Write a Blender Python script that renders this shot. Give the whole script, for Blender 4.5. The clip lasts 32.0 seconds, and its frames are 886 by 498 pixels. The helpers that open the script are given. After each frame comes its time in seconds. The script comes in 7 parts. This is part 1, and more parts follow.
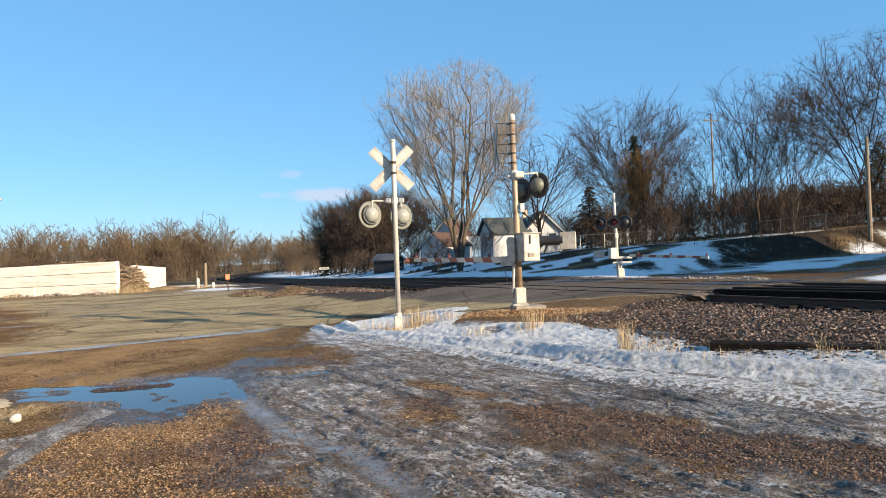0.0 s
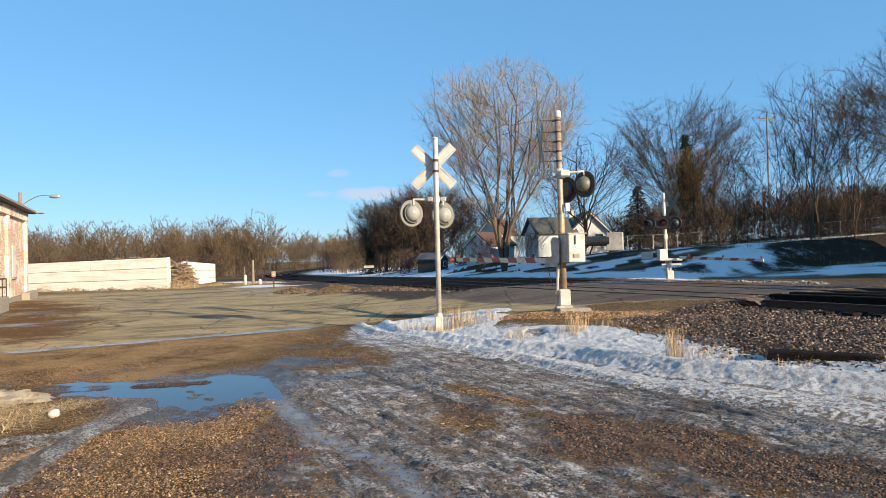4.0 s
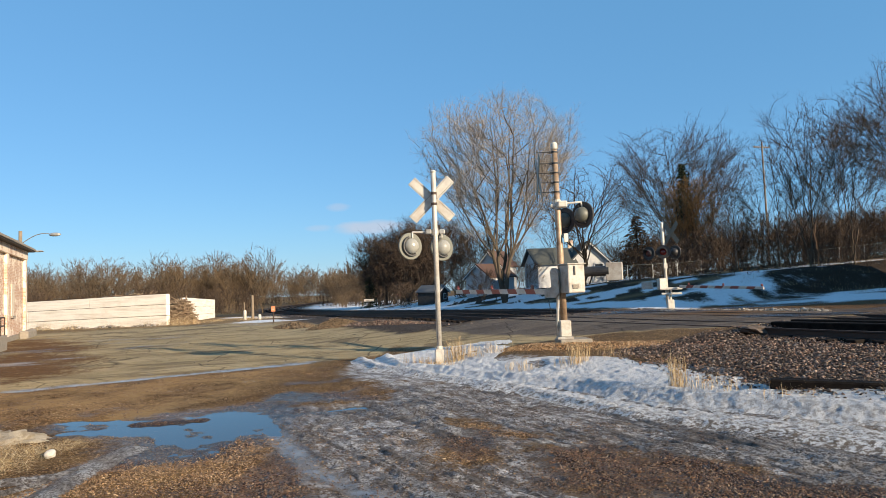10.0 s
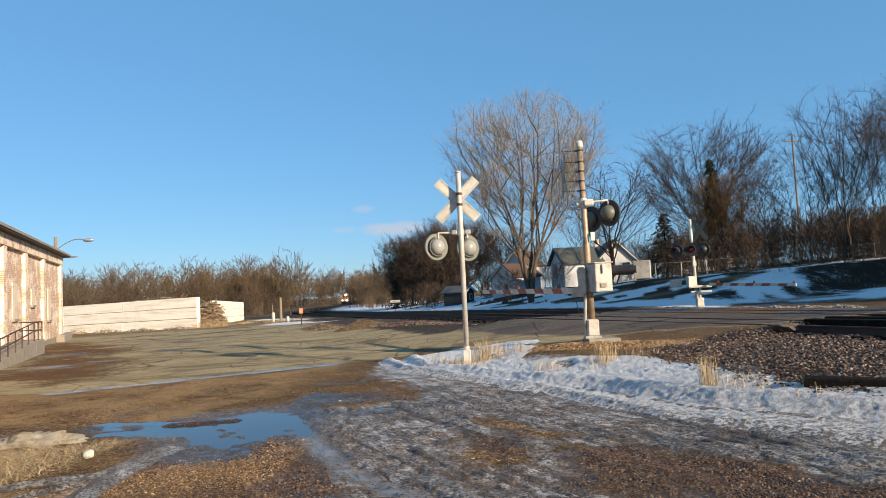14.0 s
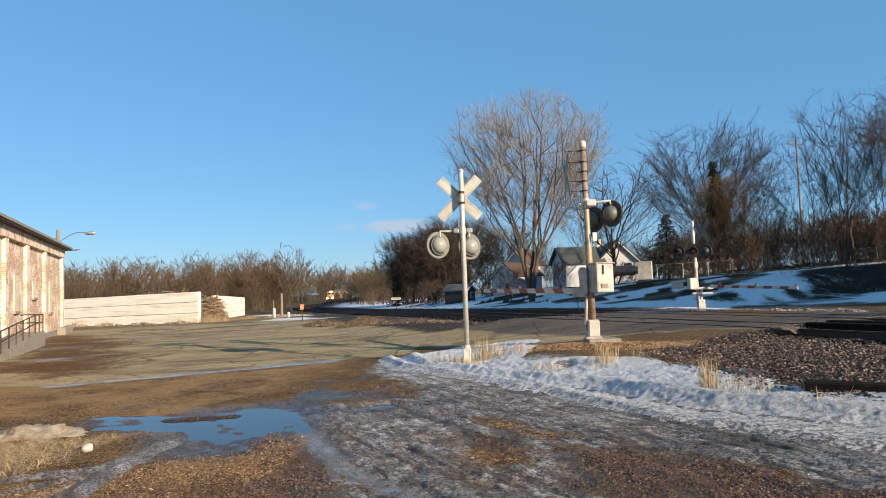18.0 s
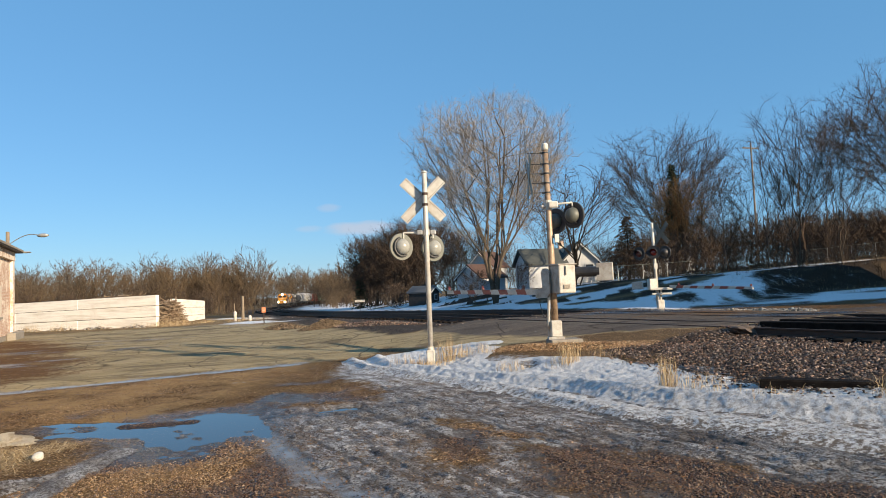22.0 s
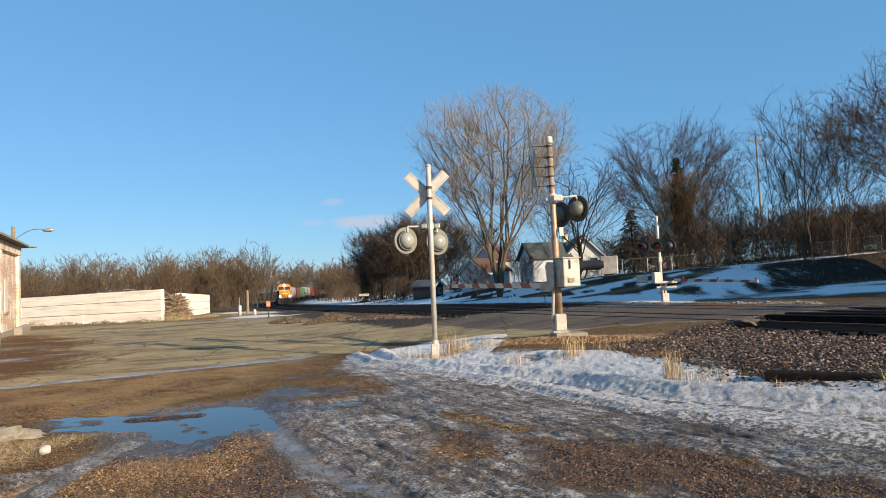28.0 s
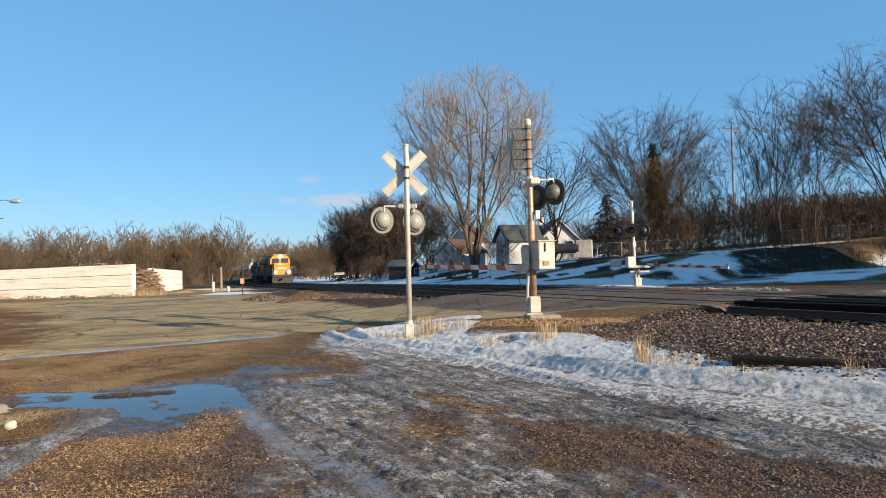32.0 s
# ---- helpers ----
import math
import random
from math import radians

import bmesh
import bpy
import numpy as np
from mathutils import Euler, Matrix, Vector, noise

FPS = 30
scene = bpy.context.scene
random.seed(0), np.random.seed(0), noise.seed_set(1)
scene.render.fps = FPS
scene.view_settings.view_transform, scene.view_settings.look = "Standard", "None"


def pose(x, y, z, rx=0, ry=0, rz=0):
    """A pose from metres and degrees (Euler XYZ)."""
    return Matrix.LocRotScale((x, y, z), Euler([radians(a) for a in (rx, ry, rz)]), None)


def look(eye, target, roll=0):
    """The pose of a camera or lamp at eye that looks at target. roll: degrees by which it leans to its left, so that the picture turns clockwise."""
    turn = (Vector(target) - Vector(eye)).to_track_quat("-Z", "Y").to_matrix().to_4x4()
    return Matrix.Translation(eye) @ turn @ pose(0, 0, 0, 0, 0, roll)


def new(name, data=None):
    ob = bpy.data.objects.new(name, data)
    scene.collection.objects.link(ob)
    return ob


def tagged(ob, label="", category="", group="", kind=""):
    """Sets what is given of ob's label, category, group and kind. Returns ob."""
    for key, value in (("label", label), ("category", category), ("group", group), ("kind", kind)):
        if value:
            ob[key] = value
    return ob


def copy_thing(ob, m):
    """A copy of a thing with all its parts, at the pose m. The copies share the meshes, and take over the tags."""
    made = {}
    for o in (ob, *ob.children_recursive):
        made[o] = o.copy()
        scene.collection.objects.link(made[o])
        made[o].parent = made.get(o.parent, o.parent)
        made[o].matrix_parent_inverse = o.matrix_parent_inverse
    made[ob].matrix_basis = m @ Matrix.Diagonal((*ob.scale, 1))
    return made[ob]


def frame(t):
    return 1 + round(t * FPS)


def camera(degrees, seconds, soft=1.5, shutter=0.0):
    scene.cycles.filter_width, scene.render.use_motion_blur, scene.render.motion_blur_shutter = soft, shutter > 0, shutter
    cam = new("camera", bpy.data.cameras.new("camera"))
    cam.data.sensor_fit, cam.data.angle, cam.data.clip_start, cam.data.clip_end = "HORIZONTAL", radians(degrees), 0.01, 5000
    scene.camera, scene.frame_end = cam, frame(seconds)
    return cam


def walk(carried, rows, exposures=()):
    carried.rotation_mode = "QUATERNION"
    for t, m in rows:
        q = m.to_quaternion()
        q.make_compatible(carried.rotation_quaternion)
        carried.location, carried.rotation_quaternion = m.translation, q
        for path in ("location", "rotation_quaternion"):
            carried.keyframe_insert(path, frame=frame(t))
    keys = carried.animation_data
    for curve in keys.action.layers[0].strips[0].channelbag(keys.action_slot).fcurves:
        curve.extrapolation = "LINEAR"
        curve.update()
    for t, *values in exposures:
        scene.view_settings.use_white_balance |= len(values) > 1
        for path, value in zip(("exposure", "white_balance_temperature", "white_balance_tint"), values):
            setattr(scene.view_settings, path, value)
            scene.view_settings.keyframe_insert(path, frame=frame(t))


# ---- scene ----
cam = camera(67.4, 32.0, soft=0.5)
PATH = [
    (0, (-0.041, 0.537, 1.669), (-0.047, 2.537, 1.692), -2.0),
    (0.5, (-0.046, 0.547, 1.662), (-0.043, 2.547, 1.68), -2.3),
    (1, (-0.029, 0.566, 1.662), (-0.018, 2.566, 1.682), -2.6),
    (1.5, (0.015, 0.632, 1.664), (-0.054, 2.631, 1.695), -2.7),
    (2, (0.058, 0.703, 1.682), (-0.062, 2.699, 1.715), -2.7),
    (2.5, (-0.019, 0.774, 1.678), (-0.099, 2.772, 1.705), -1.6),
    (3, (-0.048, 0.795, 1.674), (-0.129, 2.793, 1.699), -1.9),
    (3.5, (0.004, 0.813, 1.678), (-0.132, 2.809, 1.704), -1.2),
    (5.5, (0.035, 0.83, 1.668), (-0.092, 2.826, 1.688), -2.0),
    (6, (0.046, 0.842, 1.676), (0.044, 2.842, 1.716), -1.7),
    (6.5, (0.035, 0.836, 1.675), (-0.004, 2.836, 1.712), -1.4),
    (7, (0.03, 0.823, 1.675), (-0.091, 2.818, 1.73), -2.0),
    (7.5, (0.032, 0.815, 1.678), (-0.089, 2.81, 1.75), -1.7),
    (8, (0.035, 0.817, 1.67), (-0.089, 2.812, 1.757), -2.1),
    (8.5, (0.038, 0.806, 1.672), (-0.086, 2.8, 1.768), -2.1),
    (9, (0.035, 0.803, 1.677), (-0.086, 2.797, 1.781), -2.1),
    (9.5, (0.035, 0.815, 1.674), (-0.091, 2.807, 1.788), -1.7),
    (10, (0.032, 0.82, 1.678), (-0.105, 2.811, 1.8), -2.2),
    (10.5, (0.029, 0.812, 1.673), (-0.121, 2.803, 1.797), -2.5),
    (11, (0.025, 0.817, 1.678), (-0.138, 2.806, 1.803), -2.7),
    (11.5, (0.017, 0.801, 1.675), (-0.158, 2.789, 1.803), -2.7),
    (12, (0.024, 0.809, 1.675), (-0.164, 2.796, 1.805), -2.2),
    (12.5, (0.025, 0.803, 1.675), (-0.173, 2.789, 1.805), -2.4),
    (13, (0.026, 0.813, 1.676), (-0.179, 2.798, 1.804), -2.3),
    (13.5, (0.023, 0.797, 1.673), (-0.187, 2.782, 1.801), -2.6),
    (14, (0.021, 0.789, 1.676), (-0.192, 2.774, 1.803), -2.8),
    (14.5, (0.027, 0.794, 1.681), (-0.188, 2.778, 1.808), -2.5),
    (16.5, (0.023, 0.806, 1.676), (-0.193, 2.79, 1.801), -2.5),
    (17, (0.019, 0.818, 1.675), (-0.195, 2.802, 1.796), -2.3),
    (17.5, (0.02, 0.811, 1.68), (-0.196, 2.795, 1.801), -2.0),
    (18, (0.02, 0.804, 1.685), (-0.198, 2.788, 1.806), -2.0),
    (18.5, (0.02, 0.804, 1.682), (-0.197, 2.788, 1.806), -2.0),
    (19, (0.031, 0.807, 1.677), (-0.184, 2.792, 1.806), -2.3),
    (19.5, (0.03, 0.799, 1.677), (-0.18, 2.784, 1.81), -2.3),
    (20, (0.027, 0.804, 1.679), (-0.171, 2.79, 1.816), -2.3),
    (20.5, (0.032, 0.807, 1.686), (-0.158, 2.793, 1.825), -2.2),
    (21, (0.041, 0.807, 1.671), (-0.111, 2.796, 1.808), -2.2),
    (21.5, (0.034, 0.802, 1.676), (-0.091, 2.794, 1.806), -2.1),
    (22, (0.03, 0.823, 1.675), (-0.08, 2.816, 1.798), -2.3),
    (22.5, (0.029, 0.833, 1.676), (-0.077, 2.827, 1.791), -2.3),
    (23, (0.023, 0.834, 1.677), (-0.082, 2.828, 1.784), -1.8),
    (23.5, (0.02, 0.836, 1.679), (-0.092, 2.83, 1.78), -1.8),
    (24, (0.02, 0.832, 1.678), (-0.097, 2.827, 1.774), -1.8),
    (24.5, (0.013, 0.819, 1.68), (-0.109, 2.813, 1.774), -1.7),
    (25, (0.025, 0.829, 1.675), (-0.101, 2.823, 1.768), -2.1),
    (25.5, (0.025, 0.828, 1.677), (-0.103, 2.822, 1.77), -2.0),
    (27.5, (0.023, 0.827, 1.676), (-0.101, 2.821, 1.78), -2.6),
    (28, (0.025, 0.826, 1.674), (-0.098, 2.82, 1.779), -2.4),
    (28.5, (0.029, 0.832, 1.673), (-0.09, 2.826, 1.773), -2.3),
    (29, (0.033, 0.835, 1.672), (-0.023, 2.832, 1.76), -1.4),
    (29.5, (0.029, 0.84, 1.68), (-0.016, 2.838, 1.753), -0.9),
    (30, (0.025, 0.835, 1.677), (-0.016, 2.833, 1.741), -1.6),
    (30.5, (0.031, 0.829, 1.674), (-0.015, 2.828, 1.719), -1.8),
    (31, (0.031, 0.839, 1.68), (-0.017, 2.837, 1.749), -1.7),
    (31.5, (0.025, 0.836, 1.677), (-0.023, 2.835, 1.738), -1.8),
    (32, (0.03, 0.838, 1.679), (-0.024, 2.837, 1.723), -1.3),
]
walk(cam, [(t, look(eye, target, roll)) for t, eye, target, roll in PATH],
     [(0, 1.18), (3, 1.12), (6, 1.06), (9, 0.95), (13, 0.89), (19, 0.88), (25, 0.88), (28, 0.9), (32, 0.97)])

# late winter afternoon: low warm sun from behind the camera's right, clear blue sky
SUN_AZ, SUN_EL = Vector((0.80, -0.60)).normalized(), radians(17)
sun_vec = Vector((SUN_AZ.x * math.cos(SUN_EL), SUN_AZ.y * math.cos(SUN_EL), math.sin(SUN_EL)))
world = bpy.data.worlds.new("sky")
scene.world = world
world.use_nodes = True
wn = world.node_tree
wn.nodes.clear()
sky = wn.nodes.new("ShaderNodeTexSky")
sky.sky_type = "NISHITA"
sky.sun_disc = False
sky.sun_elevation = SUN_EL
sky.sun_rotation = math.atan2(SUN_AZ.x, SUN_AZ.y)
sky.air_density, sky.dust_density, sky.ozone_density = 1.0, 0.15, 4.5
wbg = wn.nodes.new("ShaderNodeBackground")
wbg.inputs[1].default_value = 0.083
wout = wn.nodes.new("ShaderNodeOutputWorld")


def wnode(kind, op=None):
    n = wn.nodes.new(kind)
    if op:
        n.operation = op
    return n


def wmath(op, a, b=0.0):
    n = wnode("ShaderNodeMath", op)
    for sock, v in zip(n.inputs, (a, b)):
        if isinstance(v, (int, float)):
            sock.default_value = v
        else:
            wn.links.new(v, sock)
    return n.outputs[0]


# a few thin low clouds far away over the woods
wco = wnode("ShaderNodeTexCoord")
wsep = wnode("ShaderNodeSeparateXYZ")
wn.links.new(wco.outputs["Generated"], wsep.inputs[0])
ahead = wmath("MAXIMUM", wsep.outputs[1], 0.05)
cu, cv = wmath("DIVIDE", wsep.outputs[0], ahead), wmath("DIVIDE", wsep.outputs[2], ahead)
wnz = wnode("ShaderNodeTexNoise")
wnz.inputs["Scale"].default_value, wnz.inputs["Detail"].default_value = 26.0, 5.0
wmap = wnode("ShaderNodeMapping")
wmap.inputs["Scale"].default_value = (1.0, 1.0, 3.0)
wn.links.new(wco.outputs["Generated"], wmap.inputs[0])
wn.links.new(wmap.outputs[0], wnz.inputs["Vector"])
cloud = 0.0
for u0, v0, a, b, k in ((-0.176, 0.099, 0.062, 0.011, 0.58), (-0.228, 0.132, 0.020, 0.007, 0.28), (-0.258, 0.101, 0.022, 0.006, 0.25)):
    du, dv = wmath("DIVIDE", wmath("SUBTRACT", cu, u0), a), wmath("DIVIDE", wmath("SUBTRACT", cv, v0), b)
    r2 = wmath("ADD", wmath("MULTIPLY", du, du), wmath("MULTIPLY", dv, dv))
    shape = wmath("SUBTRACT", wmath("ADD", wmath("MULTIPLY", wnz.outputs["Fac"], 1.6), 0.35), r2)
    m1 = wmath("MULTIPLY", wmath("MINIMUM", wmath("MAXIMUM", shape, 0.0), 1.0), k)
    cloud = m1 if isinstance(cloud, float) else wmath("MAXIMUM", cloud, m1)
wmix = wnode("ShaderNodeMix")
wmix.data_type = "RGBA"
wmix.inputs[7].default_value = (4.2, 4.05, 4.4, 1)
wn.links.new(cloud, wmix.inputs[0])
wair = wnode("ShaderNodeMix")
wair.data_type = "RGBA"
wair.inputs[0].default_value = 0.55
wair.inputs[7].default_value = (0.95, 2.84, 5.12, 1)
wn.links.new(sky.outputs[0], wair.inputs[6])
wn.links.new(wair.outputs[2], wmix.inputs[6])
wn.links.new(wmix.outputs[2], wbg.inputs[0])
wn.links.new(wbg.outputs[0], wout.inputs[0])
sun = new("sun", bpy.data.lights.new("sun", "SUN"))
sun.data.energy, sun.data.angle, sun.data.color = 5.0, radians(0.53), (1.0, 0.825, 0.60)
sun.matrix_world = look((0, 0, 0), tuple(-sun_vec))

# ---- plan axes: U runs along the tracks, N across them (along the road) ----
U, N = Vector((0.587, -0.81)), Vector((0.81, 0.587))


def plan(u, n):
    return u * U.x + n * N.x, u * U.y + n * N.y


# ---- materials ----
class Mat:
    """Small node-building helper around one Principled material."""

    def __init__(self, name, rough=0.7, metal=0.0):
        self.m = bpy.data.materials.new(name)
        self.m.use_nodes = True
        self.t = self.m.node_tree
        self.b = self.t.nodes["Principled BSDF"]
        self.b.inputs["Roughness"].default_value = rough
        self.b.inputs["Metallic"].default_value = metal
        self.co = self.t.nodes.new("ShaderNodeTexCoord").outputs["Object"]

    def node(self, kind, **vals):
        n = self.t.nodes.new(kind)
        for k, v in vals.items():
            n.inputs[k.replace("_", " ")].default_value = v
        return n

    def link(self, a, b):
        self.t.links.new(a, b)

    def noise(self, scale, detail=4.0, rough=0.55, dist=0.0, co=None):
        n = self.node("ShaderNodeTexNoise", Scale=scale, Detail=detail, Roughness=rough, Distortion=dist)
        self.link(co or self.co, n.inputs["Vector"])
        return n.outputs["Fac"]

    def voronoi(self, scale, feature="F1", out="Distance", co=None):
        n = self.node("ShaderNodeTexVoronoi", Scale=scale)
        n.feature = feature
        self.link(co or self.co, n.inputs["Vector"])
        return n.outputs[out]

    def ramp(self, fac, stops):
        n = self.t.nodes.new("ShaderNodeValToRGB")
        e = n.color_ramp.elements
        while len(e) < len(stops):
            e.new(0.5)
        for el, (p, c) in zip(e, stops):
            el.position = p
            el.color = (*c, 1) if isinstance(c, tuple) else (c, c, c, 1)
        self.link(fac, n.inputs[0])
        return n.outputs[0]

    def mix(self, fac, a, b, mode="MIX"):
        n = self.t.nodes.new("ShaderNodeMix")
        n.data_type, n.blend_type = "RGBA", mode
        for sock, v in ((n.inputs[0], fac), (n.inputs[6], a), (n.inputs[7], b)):
            if isinstance(v, (int, float)):
                sock.default_value = v if sock == n.inputs[0] else (v, v, v, 1)
            elif isinstance(v, tuple):
                sock.default_value = (*v, 1)
            else:
                self.link(v, sock)
        return n.outputs[2]

    def math(self, op, a, b=0.0):
        n = self.t.nodes.new("ShaderNodeMath")
        n.operation = op
        n.use_clamp = True
        for sock, v in ((n.inputs[0], a), (n.inputs[1], b)):
            if isinstance(v, (int, float)):
                sock.default_value = v
            else:
                self.link(v, sock)
        return n.outputs[0]

    def attr(self, name):
        n = self.t.nodes.new("ShaderNodeAttribute")
        n.attribute_name = name
        return n.outputs["Fac"]

    def random(self):
        return self.t.nodes.new("ShaderNodeObjectInfo").outputs["Random"]

    def island(self):
        return self.t.nodes.new("ShaderNodeNewGeometry").outputs["Random Per Island"]

    def color(self, c):
        if isinstance(c, tuple):
            self.b.inputs["Base Color"].default_value = (*c, 1)
        else:
            self.link(c, self.b.inputs["Base Color"])
        return self

    def rough(self, s):
        self.link(s, self.b.inputs["Roughness"])
        return self

    def bump(self, height, strength=0.4, dist=0.02):
        n = self.node("ShaderNodeBump", Strength=strength, Distance=dist)
        self.link(height, n.inputs["Height"])
        self.link(n.outputs[0], self.b.inputs["Normal"])
        return self

    def glow(self, c, s):
        self.b.inputs["Emission Color"].default_value = (*c, 1)
        self.b.inputs["Emission Strength"].default_value = s
        return self


def worn(name, base, dirt, scale=6.0, amount=0.5, rough=0.6, metal=0.0, bump=0.15, dist=0.01):
    """A painted or bare surface with fine grain and larger stains."""
    k = Mat(name, rough, metal)
    big = k.ramp(k.noise(scale, 5, 0.6), [(0.42, 0.0), (0.72, amount)])
    fine = k.noise(scale * 14, 3)
    c = k.mix(big, base, dirt)
    c = k.mix(0.25, c, k.ramp(fine, [(0.3, 0.25), (0.7, 0.9)]), "OVERLAY")
    k.color(c)
    k.bump(fine, bump, dist)
    return k.m


def speckled(name, cols, rough=0.85, by="island", bump=0.5, scale=60):
    """Loose pieces that differ one by one."""
    k = Mat(name, rough)
    r = k.island() if by == "island" else k.random()
    stops = [(i / max(1, len(cols) - 1), c) for i, c in enumerate(cols)]
    c = k.ramp(r, stops)
    g = k.noise(scale, 4)
    c = k.mix(0.35, c, k.ramp(g, [(0.3, 0.2), (0.7, 0.85)]), "OVERLAY")
    k.color(c)
    k.b.inputs["Specular IOR Level"].default_value = 0.3
    k.bump(g, bump, 0.01)
    return k.m


def bark(name, a, b, stand=None):
    k = Mat(name, 0.9)
    g = k.noise(3, 6, 0.7)
    c = k.mix(g, a, b)
    if stand:
        c = k.mix(k.ramp(k.noise(0.09, 3), [(0.4, 0.0), (0.6, 0.85)]), c, stand)
    k.color(c)
    k.b.inputs["Specular IOR Level"].default_value = 0.12
    k.bump(k.noise(18, 4), 0.5, 0.03)
    return k.m


M_BARK_GREY = bark("bark_grey", (0.06, 0.045, 0.033), (0.13, 0.10, 0.07))
M_BARK_DARK = bark("bark_dark", (0.016, 0.012, 0.009), (0.042, 0.033, 0.025))
M_BARK_RED = bark("bark_reddish", (0.075, 0.05, 0.034), (0.15, 0.10, 0.066))
M_TWIG_PALE = bark("twig_pale", (0.20, 0.165, 0.13), (0.33, 0.285, 0.235))
M_TWIG_BROWN = bark("twig_brown", (0.038, 0.027, 0.02), (0.10, 0.07, 0.05))
M_TWIG_RUST = bark("twig_rust", (0.12, 0.066, 0.028), (0.25, 0.145, 0.065))
M_WOODS = bark("far_twigs", (0.07, 0.048, 0.029), (0.17, 0.118, 0.07), (0.085, 0.067, 0.05))
M_NEEDLE = speckled("needles_green", [(0.012, 0.022, 0.012), (0.03, 0.045, 0.02), (0.02, 0.03, 0.012)], bump=0)
M_NEEDLE_BROWN = speckled("needles_brown", [(0.05, 0.03, 0.015), (0.12, 0.065, 0.03), (0.07, 0.045, 0.02)], bump=0)
M_STRAW = speckled("straw", [(0.42, 0.30, 0.16), (0.62, 0.50, 0.32), (0.15, 0.094, 0.046), (0.48, 0.34, 0.17), (0.26, 0.17, 0.085)], bump=0)
M_STEEL = worn("galvanised_steel", (0.45, 0.43, 0.39), (0.22, 0.18, 0.14), 5, 0.6, 0.45, 0.5)
M_SILVER = worn("silver_paint", (0.44, 0.42, 0.38), (0.24, 0.18, 0.13), 4, 0.7, 0.5, 0.15)
M_MAST_TAN = worn("aged_aluminium", (0.36, 0.26, 0.175), (0.14, 0.078, 0.045), 7, 0.85, 0.5, 0.3)
M_WHITE = worn("white_paint", (0.52, 0.49, 0.43), (0.28, 0.215, 0.155), 6, 0.65, 0.5)
M_BLACK = worn("black_paint", (0.018, 0.018, 0.02), (0.06, 0.055, 0.05), 8, 0.5, 0.5)
M_RED = worn("faded_red_sheeting", (0.22, 0.045, 0.028), (0.20, 0.09, 0.06), 9, 0.5, 0.45)
M_CONC = worn("concrete", (0.27, 0.235, 0.19), (0.15, 0.12, 0.09), 5, 0.7, 0.9, 0, 0.4, 0.02)
M_TIE = worn("creosoted_timber", (0.009, 0.007, 0.006), (0.03, 0.023, 0.018), 6, 0.5, 0.85, 0, 0.5, 0.02)
M_TIE.node_tree.nodes["Principled BSDF"].inputs["Specular IOR Level"].default_value = 0.08
M_CASE = worn("dirty_pale_steel", (0.40, 0.375, 0.33), (0.17, 0.125, 0.09), 5, 0.75, 0.55)
M_RAIL = worn("rusty_rail", (0.05, 0.03, 0.022), (0.03, 0.022, 0.018), 9, 0.6, 0.7, 0.1)
M_DARKWOOD = worn("weathered_planks", (0.03, 0.025, 0.022), (0.065, 0.052, 0.044), 5, 0.7, 0.85)


# ---- mesh helpers ----
def part(name, bm, material, parent=None, label="", smooth=False):
    """Links a bmesh as one mesh object under a thing or a part."""
    me = bpy.data.meshes.new(name)
    bm.normal_update()
    bm.to_mesh(me)
    bm.free()
    me.materials.append(material)
    if smooth:
        me.polygons.foreach_set("use_smooth", [True] * len(me.polygons))
    ob = new(name, me)
    if parent is not None:
        ob.parent = parent
    if label:
        tagged(ob, label)
    return ob


def thing(name, m, label, category, group="", kind=""):
    ob = new(name)
    ob.matrix_world = m
    ob.empty_display_size = 0.1
    return tagged(ob, label, category, group, kind)


def arrays(name, verts, faces, material, parent=None, smooth=False):
    me = bpy.data.meshes.new(name)
    me.from_pydata([tuple(v) for v in verts] if not isinstance(verts, list) else verts, [], faces)
    me.materials.append(material)
    if smooth:
        me.polygons.foreach_set("use_smooth", [True] * len(me.polygons))
    ob = new(name, me)
    if parent is not None:
        ob.parent = parent
    return ob


def box(bm, sx, sy, sz, m=None, bevel=0.0, seg=1):
    """A box of that size standing on z=0 of m."""
    r = bmesh.ops.create_cube(bm, size=1)
    vs = r["verts"]
    bmesh.ops.transform(bm, matrix=Matrix.Translation((0, 0, sz / 2)) @ Matrix.Diagonal((sx, sy, sz, 1)), verts=vs)
    if bevel:
        es = list({e for v in vs for e in v.link_edges})
        g = bmesh.ops.bevel(bm, geom=es, offset=bevel, segments=seg, affect="EDGES", profile=0.5)
        vs = list({v for f in g["faces"] for v in f.verts} | {v for v in vs if v.is_valid})
        vs = island_of(vs)
    if m is not None:
        bmesh.ops.transform(bm, matrix=m, verts=vs)
    return vs


def island_of(vs):
    seen, stack = set(vs), list(vs)
    while stack:
        v = stack.pop()
        for e in v.link_edges:
            o = e.other_vert(v)
            if o not in seen:
                seen.add(o)
                stack.append(o)
    return list(seen)


def rod(bm, a, b, r, r2=None, sides=10, caps=True):
    a, b = Vector(a), Vector(b)
    d = b - a
    m = Matrix.Translation((a + b) / 2) @ d.to_track_quat("Z", "Y").to_matrix().to_4x4()
    return bmesh.ops.create_cone(bm, cap_ends=caps, segments=sides, radius1=r, radius2=r if r2 is None else r2,
                                 depth=d.length, matrix=m)["verts"]


